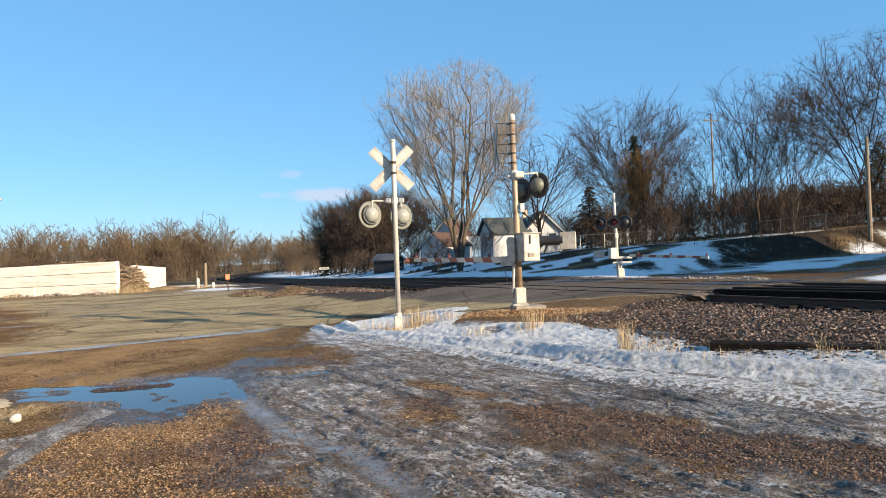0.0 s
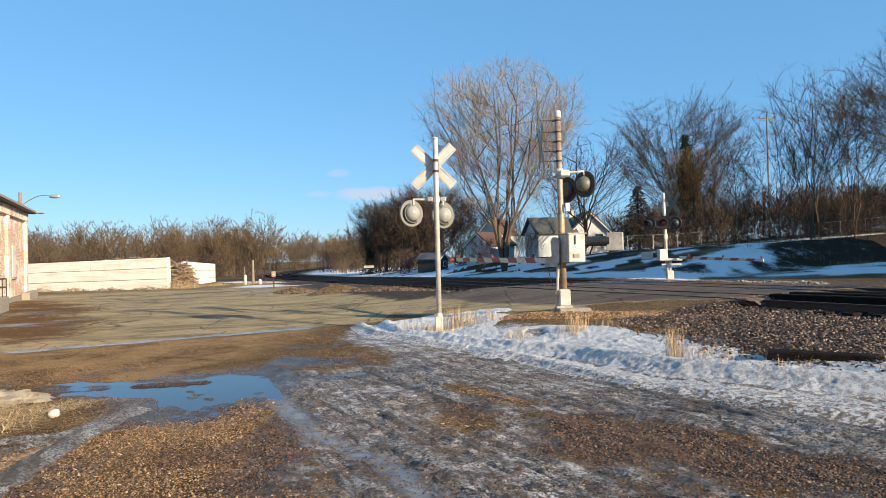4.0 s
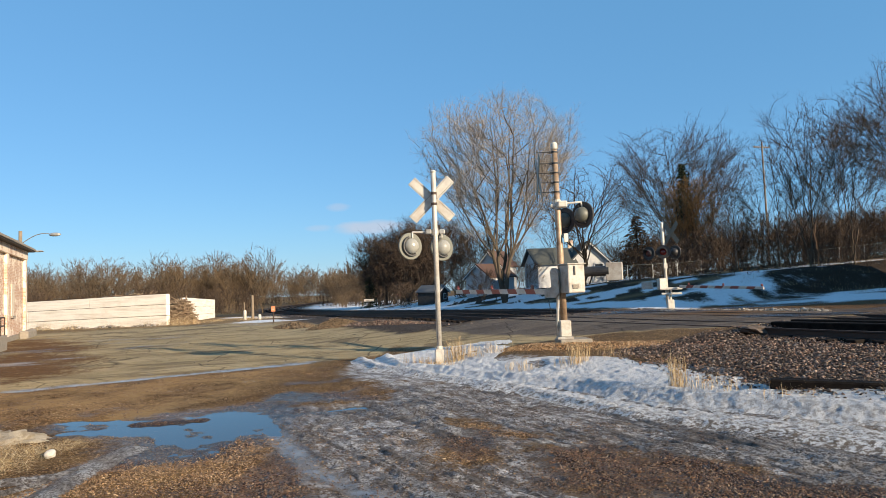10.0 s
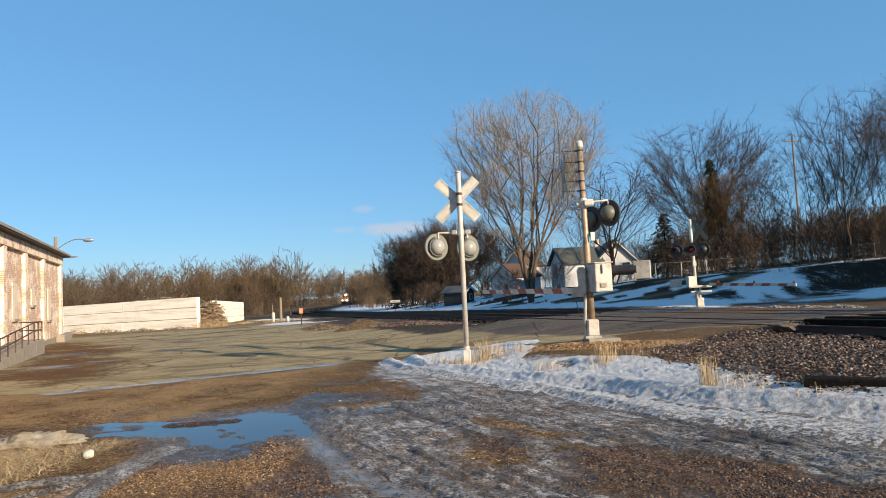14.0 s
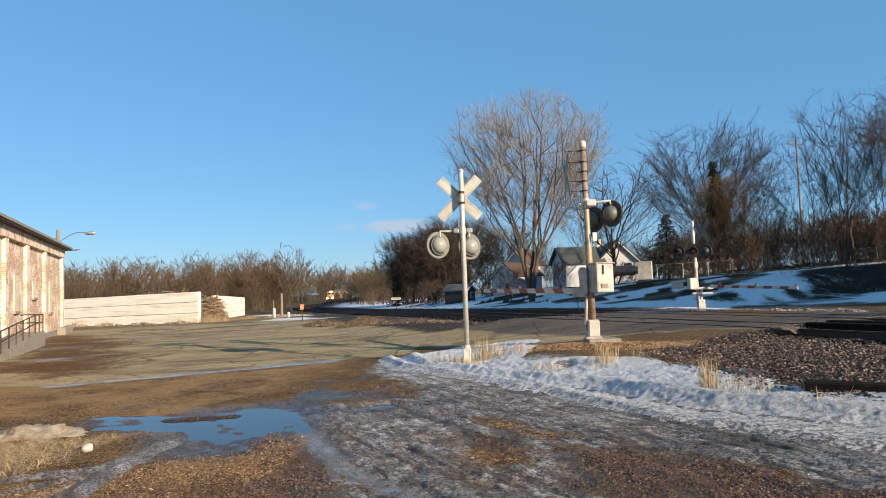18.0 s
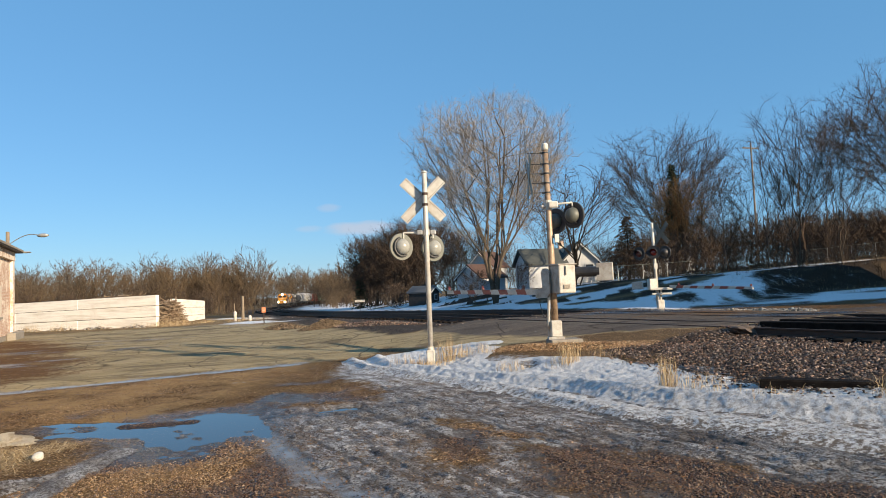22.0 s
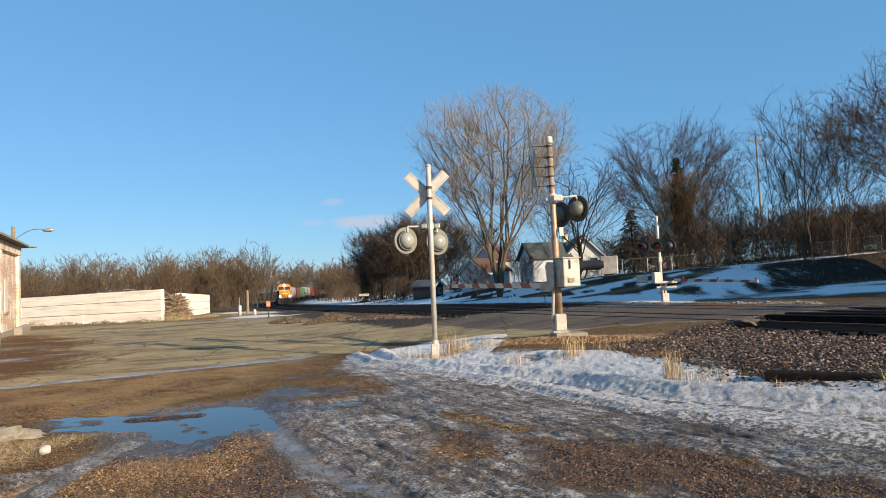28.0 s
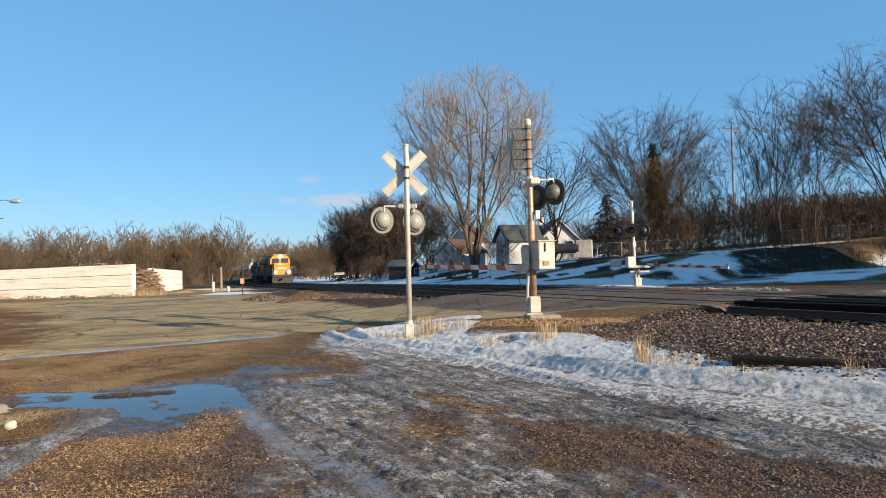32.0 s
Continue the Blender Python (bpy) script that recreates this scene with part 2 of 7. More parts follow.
def lathe(bm, prof, sides=20, m=None):
    """Turns (radius, height) pairs about z."""
    rings = []
    for r, z in prof:
        rings.append([bm.verts.new((r * math.cos(2 * math.pi * i / sides), r * math.sin(2 * math.pi * i / sides), z))
                      for i in range(sides)])
    fs = []
    for a, b in zip(rings, rings[1:]):
        for i in range(sides):
            fs.append(bm.faces.new((a[i], a[(i + 1) % sides], b[(i + 1) % sides], b[i])))
    fs.append(bm.faces.new(rings[0][::-1]))
    fs.append(bm.faces.new(rings[-1]))
    vs = [v for r in rings for v in r]
    if m is not None:
        bmesh.ops.transform(bm, matrix=m, verts=vs)
    return vs


def prism(bm, pts, depth, m=None):
    """An outline in x, z pushed along y from 0 to depth."""
    a = [bm.verts.new((x, 0, z)) for x, z in pts]
    b = [bm.verts.new((x, depth, z)) for x, z in pts]
    n = len(pts)
    bm.faces.new(a)
    bm.faces.new(b[::-1])
    for i in range(n):
        bm.faces.new((a[(i + 1) % n], a[i], b[i], b[(i + 1) % n]))
    bmesh.ops.recalc_face_normals(bm, faces=list({f for v in a + b for f in v.link_faces}))
    if m is not None:
        bmesh.ops.transform(bm, matrix=m, verts=a + b)
    return a + b


def facing(x, y, z, dx, dy):
    """A pose at x, y, z whose local +y points along (dx, dy)."""
    return pose(x, y, z, 0, 0, math.degrees(math.atan2(dy, dx)) - 90)


# ---- fields: smooth noise and the shape of the ground ----
RNG = np.random.default_rng(7)
LAT = RNG.random((256, 256))


def vnoise(x, y, size, shift=0.0):
    """Smooth random field between 0 and 1 with features of that size."""
    x, y = np.asarray(x, float) / size + 37.3 + shift, np.asarray(y, float) / size + 91.7 + 1.7 * shift
    i, j = np.floor(x).astype(int), np.floor(y).astype(int)
    fx, fy = x - i, y - j
    fx, fy = fx * fx * (3 - 2 * fx), fy * fy * (3 - 2 * fy)
    g = lambda a, b: LAT[a % 256, b % 256]
    return (g(i, j) * (1 - fx) + g(i + 1, j) * fx) * (1 - fy) + (g(i, j + 1) * (1 - fx) + g(i + 1, j + 1) * fx) * fy


def fbm(x, y, size, octaves=4, shift=0.0):
    s, a, tot = 0, 1.0, 0
    for k in range(octaves):
        s = s + a * vnoise(x, y, size / 2 ** k, shift + 11.1 * k)
        tot += a
        a *= 0.55
    return s / tot


def step(a, b, v):
    t = np.clip((v - a) / (b - a), 0, 1)
    return t * t * (3 - 2 * t)


def poly_dist(x, y, pts):
    """Signed distance to a closed outline, positive inside."""
    d = np.full(np.shape(x), 1e9)
    ins = np.zeros(np.shape(x), bool)
    for (ax, ay), (bx, by) in zip(pts, pts[1:] + pts[:1]):
        ex, ey = bx - ax, by - ay
        t = np.clip(((x - ax) * ex + (y - ay) * ey) / (ex * ex + ey * ey), 0, 1)
        d = np.minimum(d, np.hypot(x - ax - t * ex, y - ay - t * ey))
        if ey != 0:
            c = ((ay > y) != (by > y)) & (x < (y - ay) / ey * ex + ax)
            ins ^= c
    return np.where(ins, d, -d)


def line_dist(x, y, pts):
    d = np.full(np.shape(x), 1e9)
    for (ax, ay), (bx, by) in zip(pts, pts[1:]):
        ex, ey = bx - ax, by - ay
        t = np.clip(((x - ax) * ex + (y - ay) * ey) / (ex * ex + ey * ey), 0, 1)
        d = np.minimum(d, np.hypot(x - ax - t * ex, y - ay - t * ey))
    return d


# outline of the ploughed snow round the signals, the puddle, the gravel patches
SNOW = [(-3.7, 17.3), (-2.95, 15.0), (-1.95, 13.9), (-0.95, 12.7), (0.45, 10.9), (1.5, 9.05), (2.8, 7.7), (3.85, 6.6), (6.2, 4.3), (11, 0.7),
        (13, 2), (8.6, 6.6), (5.7, 8.9), (4.3, 9.9), (3.5, 10.8), (3.0, 11.9), (2.3, 13.6), (0.3, 14.5), (0.5, 16.6), (0.7, 18.3), (-1.5, 19.0)]
PUDDLE = [(-5.9, 9.75), (-4.96, 10.15), (-4.3, 10.6), (-3.55, 11.0), (-3.05, 10.3), (-3.0, 9.0), (-3.0, 8.0), (-3.35, 7.75), (-3.75, 7.7), (-4.1, 8.3), (-4.3, 8.95), (-4.8, 9.2)]
GRAVEL = [[(-5.5, 4.0), (-4.14, 6.86), (-4.12, 7.5), (-3.47, 7.45), (-3.05, 7.84), (-2.85, 8.35), (-2.48, 7.98), (-2.09, 7.1), (-1.85, 6.4), (-1.72, 5.7), (-1.2, 5.45), (-1.3, 4.0)],
          [(0.34, 7.75), (0.68, 7.97), (1.07, 8.0), (1.6, 7.55), (2.07, 7.15), (2.62, 6.6), (3.5, 5.85), (3.4, 4.6), (2.8, 4.95), (2.15, 5.4), (1.6, 5.95), (1.29, 6.37), (0.93, 6.1), (0.42, 6.57)],
          [(-11, 8.5), (-12, 12.6), (-8.0, 14.5), (-6.5, 15.4), (-4.7, 16.2), (-3.1, 14.2), (-2.1, 12.6), (-1.72, 11.3), (-2.3, 11.05), (-3.3, 11.1), (-4.2, 10.75), (-5.2, 10.6), (-7, 9.2)],
          [(-0.61, 8.24), (-0.36, 8.43), (-0.06, 7.77), (-0.15, 7.41), (-0.45, 7.56)],
          [(-0.55, 9.5), (-0.24, 9.45), (0.33, 8.8), (0.57, 8.35), (0.23, 8.22), (-0.23, 8.87)],
          [(-0.86, 5.85), (-0.69, 5.91), (-0.1, 5.51), (-0.3, 5.40), (-0.65, 5.55)],
          [(0.1, 4.9), (0.6, 4.9), (0.7, 4.2), (0.1, 4.0)]]
DAMP = [[(-2.4, 8.3), (-1.75, 7.7), (-1.75, 6.6), (-1.25, 5.6), (-1.9, 5.5), (-2.5, 6.9)], [(-3.7, 12.2), (-2.4, 12.4), (-1.7, 11.2), (-2.6, 11.0), (-3.6, 11.5)],
        [(-0.73, 9.0), (-0.05, 8.9), (-0.12, 7.35), (-0.4, 7.45), (-0.72, 8.5)], [(-5.6, 10.0), (-3.2, 11.4), (-3.0, 11.0), (-5.2, 9.7)]]
DAMP.append(GRAVEL[1])
WETICE = [(-2.8, 9.2), (-1.75, 7.2), (-0.85, 6.2), (-0.3, 5.2), (0.1, 3.5)]
LOWEDGE = SNOW[:10]
RUTS = [[(-3.7, 5.2), (-3.95, 6.6), (-4.07, 7.24), (-4.12, 8.3)], [(-5.1, 6.6), (-4.5, 7.0), (-4.2, 7.25), (-4.15, 7.8)], [(-4.9, 6.0), (-4.5, 6.5), (-4.25, 7.0)]]
GUTTER = [(-9.6, 13.5), (-6.7, 15.75), (-4.6, 17.3)]


def to_un(x, y):
    return x * U.x + y * U.y, x * N.x + y * N.y


# centre line of the far track: straight over the crossing, then a long bend away
S_KNOT = [-140, 0, 10, 25, 45, 75, 100, 130, 160, 190, 220, 250, 290, 340, 420, 520, 1000]
S_SLOPE = [-0.56, -0.53, -0.45, -0.395, -0.38, -0.38, -0.365, -0.34, -0.28, -0.24, -0.20, -0.13, -0.10, -0.02, 0.10, 0.30, 0.60]
TS = np.arange(-140.0, 1000.0, 2.0)
_h = np.interp(TS + 1.0, S_KNOT, S_SLOPE)
TX = np.concatenate([[0], np.cumsum(_h * 2)[:-1]])
TY = np.concatenate([[0], np.cumsum(np.sqrt(1 - _h * _h) * 2)[:-1]])
_k = int(np.argmin(np.abs(TS)))
TX, TY = TX - TX[_k] + 6.0, TY - TY[_k] + 25.2
TZ = 0.38 - 0.0185 * np.clip(TS - 10, 0, 70) - 0.0115 * np.clip(TS - 80, 0, 100) - 0.002 * np.clip(TS - 180, 0, 400)


def on_track(s, off=0.0):
    """Place and heading at s metres along the track, off metres to its right when going away."""
    x, y, z = np.interp(s, TS, TX), np.interp(s, TS, TY), np.interp(s, TS, TZ)
    dx, dy = np.interp(s + 1, TS, TX) - np.interp(s - 1, TS, TX), np.interp(s + 1, TS, TY) - np.interp(s - 1, TS, TY)
    l = math.hypot(dx, dy)
    dx, dy = dx / l, dy / l
    return x + dy * off, y - dx * off, z, dx, dy


def track_coords(x, y):
    """Metres along the track and signed metres to its right, for every point."""
    x, y = np.asarray(x, float), np.asarray(y, float)
    best, bs, bl = np.full(x.shape, 1e12), np.zeros(x.shape), np.zeros(x.shape)
    st = list(range(0, 60, 6)) + list(range(60, 160, 3)) + list(range(160, len(TS) - 1, 8))
    for a, b in zip(st, st[1:]):
        ex, ey = TX[b] - TX[a], TY[b] - TY[a]
        L2 = ex * ex + ey * ey
        t = np.clip(((x - TX[a]) * ex + (y - TY[a]) * ey) / L2, 0, 1)
        px, py = x - TX[a] - t * ex, y - TY[a] - t * ey
        d = px * px + py * py
        k = d < best
        best = np.where(k, d, best)
        bs = np.where(k, TS[a] + t * (TS[b] - TS[a]), bs)
        bl = np.where(k, (px * ey - py * ex) / math.sqrt(L2), bl)
    return bs, np.sign(bl) * np.sqrt(best)


def ground_z(x, y):
    """Bare ground: flat yard, rise to the crossing, hill behind the tracks, valley in the distance."""
    x, y = np.asarray(x, float), np.asarray(y, float)
    u, n = to_un(x, y)
    far = np.hypot(x, y)
    s, lat = track_coords(x, y)
    zt = np.interp(s, TS, TZ) - 0.03
    d = line_dist(x, y, LOWEDGE) * np.where(poly_dist(x, y, SNOW) > 0, 1, np.where(n > 8, 1, -1))
    z = 0.30 * step(0.4, 2.8, d) * step(-1.6, 1.0, x) * step(-17, -14, u)
    z = z + 0.12 * np.exp(-((x - 1.7) ** 2 / 1.4 + (y - 15.9) ** 2 / 0.7))
    z = z - 0.012 * np.clip(far - 48, 0, 260)
    bed = step(-12.0, -6.5, lat)
    z = z * (1 - bed) + np.maximum(zt, np.where(s < 0, 0.3, zt)) * bed
    rise = 0.12 * step(4, 6, lat) + 1.75 * step(5, 21, lat) + 1.9 * step(19, 60, lat)
    rise = rise * step(140, 50, s) + step(12, 60, lat) * 1.2 * step(-6, -30, s)
    # the road climbs gently through the foot of the hill
    road = step(-23.5, -20.5, u) * step(-9.5, -13.0, u) * step(2, 5, lat)
    z = z + rise * (1 - 0.75 * road)
    z = z + step(140, 420, far) * 3 * (fbm(x, y, 140, 3) - 0.5) * step(8, 40, np.abs(lat))
    # the crossing: the road is filled up to the rail tops
    deck = step(-22.0, -20.6, u) * step(-9.3, -10.3, u) * step(-7.6, -5.2, lat) * step(4.6, 2.4, lat)
    z = z + 0.195 * deck
    # small unevenness, ruts, and the puddle's hollow
    near = step(40, 14, far)
    z = z + near * (0.035 * (fbm(x, y, 0.9, 4) - 0.5) * step(-17.4, -16.2, u) + 0.05 * (fbm(x, y, 3.5, 3, 5) - 0.5))
    yardm = near * step(-17.0, -16.3, u) * step(9, 8, n)
    yardm = yardm * step(0.1, -0.4, poly_dist(x, y, SNOW))
    z = z + yardm * (0.030 * (fbm(x, y, 0.38, 3, 15) - 0.5) + 0.045 * (fbm(x * 0.47 - y * 0.76, (x * 0.84 + y * 0.54) * 1.6, 0.2, 4, 35) - 0.5) + 0.02 * (fbm(x * 0.54 - y * 0.84, (x * 0.84 + y * 0.54) * 4, 1.4, 3, 25) - 0.5))
    for cx_, cy_, rx_, ry_ in ((-2.55, 10.5, 0.42, 0.16), (-2.0, 10.75, 0.3, 0.14), (-2.75, 12.45, 0.34, 0.22), (-5.9, 10.15, 0.7, 0.16), (-5.3, 9.35, 0.6, 0.12)):
        z = z - 0.055 * np.exp(-(((x - cx_) / rx_) ** 2 + ((y - cy_) / ry_) ** 2))
    z = z + 0.045 * np.exp(-(line_dist(x, y, [(-5.0, 9.85), (-4.4, 10.0), (-4.1, 10.1)]) / 0.08) ** 2)
    pd = poly_dist(x, y, PUDDLE)
    z = z - 0.052 * step(-0.55, 0.5, pd + 0.5 * (fbm(x * 0.5, y, 0.7, 3, 27) - 0.5)) + step(-0.8, 0.0, pd) * 0.045 * np.clip(fbm(x * 0.4, y, 0.45, 4, 28) - 0.52, 0, 1)
    z = z - 0.03 * np.exp(-(line_dist(x, y, GUTTER) / 0.35) ** 2)
    z = z - 0.02 * np.exp(-(line_dist(x, y, WETICE) / 0.16) ** 2)
    return z


def gz(x, y):
    return float(ground_z(np.array([x]), np.array([y]))[0])


# ---- ground: one sheet, fine near the camera, coarse to the horizon ----
def spread(lo, hi, core_lo, core_hi, fine, grow, top):
    right, left, stp = [core_hi], [core_lo], fine
    while right[-1] < hi:
        stp = min(stp * grow, top(right[-1]))
        right.append(right[-1] + stp)
    stp = fine
    while left[-1] > lo:
        stp = min(stp * grow, top(abs(left[-1])))
        left.append(left[-1] - stp)
    return np.array(left[:0:-1] + list(np.arange(core_lo, core_hi, fine)) + right)


def grid_object(name, xs, ys, zz, material, keep=None, smooth=True):
    nx, ny = len(xs), len(ys)
    X, Y = np.meshgrid(xs, ys)
    co = np.stack([X, Y, zz], -1).reshape(-1, 3)
    idx = np.arange(nx * ny).reshape(ny, nx)
    q = np.stack([idx[:-1, :-1], idx[:-1, 1:], idx[1:, 1:], idx[1:, :-1]], -1).reshape(-1, 4)
    if keep is not None:
        q = q[keep.reshape(-1)[q].any(1)]
        used = np.unique(q)
        remap = np.full(nx * ny, -1)
        remap[used] = np.arange(len(used))
        q, co = remap[q], co[used]
    else:
        used = None
    me = bpy.data.meshes.new(name)
    me.vertices.add(len(co))
    me.vertices.foreach_set("co", co.astype(np.float32).ravel())
    me.loops.add(len(q) * 4)
    me.loops.foreach_set("vertex_index", q.astype(np.int32).ravel())
    me.polygons.add(len(q))
    me.polygons.foreach_set("loop_start", np.arange(0, len(q) * 4, 4, dtype=np.int32))
    me.polygons.foreach_set("use_smooth", np.full(len(q), smooth))
    me.update()
    me.validate()
    me.materials.append(material)
    return new(name, me), used


def put_attr(ob, name, values):
    a = ob.data.attributes.new(name, "FLOAT", "POINT")
    a.data.foreach_set("value", np.asarray(values, np.float32).ravel())


def ground_material():
    k = Mat("yard_ground", 0.9)
    n_fine, n_mid, n_big = k.noise(45, 4), k.noise(5, 5, 0.6), k.noise(0.6, 4)
    stones = k.voronoi(42, "F1", "Color")
    sv = k.t.nodes.new("ShaderNodeSeparateColor")
    k.link(stones, sv.inputs[0])
    sd = k.voronoi(42)
    # brown pea gravel in damp sand, shade painted into the gaps between stones
    grav = k.ramp(sv.outputs[0], [(0.0, (0.06, 0.033, 0.016)), (0.3, (0.33, 0.19, 0.083)), (0.7, (0.54, 0.34, 0.16)), (1.0, (0.70, 0.52, 0.31))])
    grav = k.mix(k.ramp(sd, [(0.3, 0.0), (0.55, 0.9)]), grav, (0.035, 0.02, 0.01))
    grav = k.mix(k.ramp(n_mid, [(0.4, 0.0), (0.7, 0.35)]), grav, (0.26, 0.155, 0.068))
    grav = k.mix(k.ramp(k.noise(1.3, 5, 0.65), [(0.45, 0.0), (0.65, 0.5)]), grav, (0.10, 0.058, 0.028))
    sand = k.mix(n_mid, (0.34, 0.215, 0.095), (0.50, 0.345, 0.175))
    grav = k.mix(k.math("MULTIPLY", k.attr("sandy"), k.ramp(k.noise(0.8, 6, 0.7), [(0.40, 0.0), (0.56, 0.85)])), grav, sand)
    # grey melting ice with grit frozen in, streaked along the wheel tracks
    smap = k.node("ShaderNodeMapping", Rotation=(0, 0, radians(-58)), Scale=(7.0, 1.0, 1.0))
    smap.vector_type = "TEXTURE"
    k.link(k.co, smap.inputs["Vector"])
    streak = k.noise(6.0, 7, 0.7, 0.2, smap.outputs[0])
    body = k.math("ADD", k.math("MULTIPLY", streak, 0.40), k.math("ADD", k.math("MULTIPLY", k.noise(8.0, 8, 0.72), 0.38), k.math("MULTIPLY", k.noise(1.2, 4, 0.6), 0.22)))
    ice = k.ramp(body, [(0.41, (0.045, 0.032, 0.023)), (0.46, (0.15, 0.122, 0.10)), (0.51, (0.36, 0.345, 0.335)), (0.58, (0.70, 0.70, 0.705))])
    ice = k.mix(0.55, ice, k.ramp(k.noise(24, 7, 0.85), [(0.40, 0.05), (0.60, 0.95)]), "OVERLAY")
    grit = k.ramp(k.math("ADD", k.math("MULTIPLY", k.noise(46, 5, 0.85), 0.55), k.math("MULTIPLY", k.noise(4.2, 6, 0.75), 0.45)), [(0.50, 0.0), (0.535, 0.95)])
    ice = k.mix(grit, ice, k.mix(sv.outputs[1], (0.03, 0.020, 0.013), (0.13, 0.085, 0.052)))
    # worn tan asphalt with dark seams
    crack_co = k.node("ShaderNodeMapping", Scale=(0.33, 0.33, 0.33))
    wob = k.node("ShaderNodeTexNoise", Scale=0.8, Detail=4.0)
    k.link(k.co, wob.inputs["Vector"])
    add = k.mix(0.3, k.co, wob.outputs["Color"], "ADD")
    k.link(add, crack_co.inputs["Vector"])
    seams = k.voronoi(1.0, "DISTANCE_TO_EDGE", "Distance", crack_co.outputs[0])
    seams = k.ramp(seams, [(0.0, 0.75), (0.004, 0.5), (0.010, 0.0)])
    asph = k.mix(k.ramp(n_big, [(0.3, 0.0), (0.7, 1.0)]), (0.43, 0.335, 0.19), (0.32, 0.25, 0.14))
    asph = k.mix(0.5, asph, k.ramp(n_fine, [(0.25, 0.1), (0.75, 0.85)]), "OVERLAY")
    asph = k.mix(k.ramp(k.noise(0.35, 5, 0.6, 0.6), [(0.56, 0.0), (0.62, 0.65)]), asph, (0.06, 0.045, 0.032))
    asph = k.mix(k.ramp(k.noise(0.9, 7, 0.7, 0.4), [(0.47, 0.0), (0.68, 0.55)]), asph, (0.14, 0.10, 0.06))
    asph = k.mix(k.ramp(k.noise(0.22, 6, 0.7), [(0.52, 0.0), (0.66, 0.4)]), asph, (0.44, 0.35, 0.21))
    seams2 = k.ramp(k.voronoi(2.7, "DISTANCE_TO_EDGE", "Distance", crack_co.outputs[0]), [(0.0, 0.8), (0.006, 0.5), (0.014, 0.0)])
    seams = k.math("MAXIMUM", seams, k.math("MULTIPLY", seams2, k.ramp(k.noise(0.45, 3), [(0.48, 0.0), (0.58, 1.0)])))
    asph = k.mix(seams, asph, (0.02, 0.015, 0.012))
    smear = k.node("ShaderNodeMapping", Rotation=(0, 0, radians(20)), Scale=(5.0, 1.0, 1.0))
    smear.vector_type = "TEXTURE"
    k.link(k.co, smear.inputs["Vector"])
    drag = k.noise(0.9, 7, 0.72, 0.3, smear.outputs[0])
    asph = k.mix(k.ramp(drag, [(0.50, 0.0), (0.64, 0.65)]), asph, (0.10, 0.068, 0.04))
    asph = k.mix(k.ramp(drag, [(0.30, 0.45), (0.42, 0.0)]), asph, (0.50, 0.40, 0.26))
    tar = k.mix(k.ramp(drag, [(0.35, 0.0), (0.65, 1.0)]), (0.165, 0.132, 0.105), (0.072, 0.060, 0.052))
    tar = k.mix(0.45, tar, k.ramp(n_fine, [(0.25, 0.1), (0.75, 0.85)]), "OVERLAY")
    tar = k.mix(seams, tar, (0.018, 0.014, 0.012))
    tarred = k.math("ADD", k.math("MULTIPLY", k.attr("tarred"), 0.7), k.math("MULTIPLY", k.noise(0.5, 6, 0.7), 0.3))
    asph = k.mix(k.ramp(tarred, [(0.44, 0.0), (0.58, 1.0)]), asph, tar)

    # dirt, dead turf, crushed rock
    dirt = k.mix(0.6, k.mix(n_mid, (0.06, 0.038, 0.021), (0.14, 0.092, 0.05)), grav)
    turf = k.mix(k.noise(9, 6, 0.75), (0.045, 0.029, 0.014), (0.25, 0.165, 0.08))
    # leaf litter, near black because the bank's shade is put into its colour
    turf = k.mix(k.attr("shaded_litter"), turf, k.mix(k.noise(7, 6, 0.8), (0.008, 0.006, 0.004), (0.045, 0.03, 0.018)))
    # crushed rock, its colour near black in the gaps to stand for shade
    rock = k.ramp(k.voronoi(14, "F1", "Distance"), [(0.1, (0.13, 0.10, 0.08)), (0.5, (0.055, 0.042, 0.034)), (0.8, (0.012, 0.009, 0.007))])
    snow = k.mix(n_mid, (0.56, 0.575, 0.60), (0.78, 0.785, 0.80))
    edge = k.math("ADD", k.math("MULTIPLY", k.noise(1.1, 8, 0.72), 0.42), k.math("ADD", k.math("MULTIPLY", k.noise(7, 6, 0.72), 0.33), k.math("MULTIPLY", k.noise(30, 5, 0.75), 0.25)))
    spread_ = k.ramp(edge, [(0.36, 0.0), (0.64, 1.0)])

    def mask(name, soft=0.10):
        a = k.math("ADD", k.math("MULTIPLY", k.attr(name), 0.5), k.math("MULTIPLY", spread_, 0.5))
        return k.ramp(a, [(0.5 - soft, 0.0), (0.5 + soft, 1.0)])

    c = k.mix(mask("turf"), dirt, turf)
    asph = k.mix(mask("mud_shade", 0.08), asph, k.mix(n_mid, (0.045, 0.022, 0.010), (0.21, 0.112, 0.046)))
    c = k.mix(mask("asphalt"), c, asph)
    c = k.mix(mask("rock"), c, rock)
    c = k.mix(mask("gravel"), c, grav)
    c = k.mix(mask("ice"), c, ice)
    c = k.mix(mask("snow"), c, snow)
    wet = mask("wet", 0.12)
    c = k.mix(wet, c, k.mix(1.0, c, (0.36, 0.32, 0.30), "MULTIPLY"))
    glaze = mask("glaze", 0.14)
    c = k.mix(k.math("MULTIPLY", glaze, 0.7), c, k.mix(k.noise(6, 5, 0.7), (0.12, 0.125, 0.135), (0.28, 0.29, 0.305)))
    k.color(c)
    r = k.mix(mask("ice"), 0.88, k.ramp(k.noise(9, 4), [(0.35, 0.25), (0.65, 0.7)]))
    r = k.mix(wet, r, 0.22)
    r = k.mix(glaze, r, 0.30)
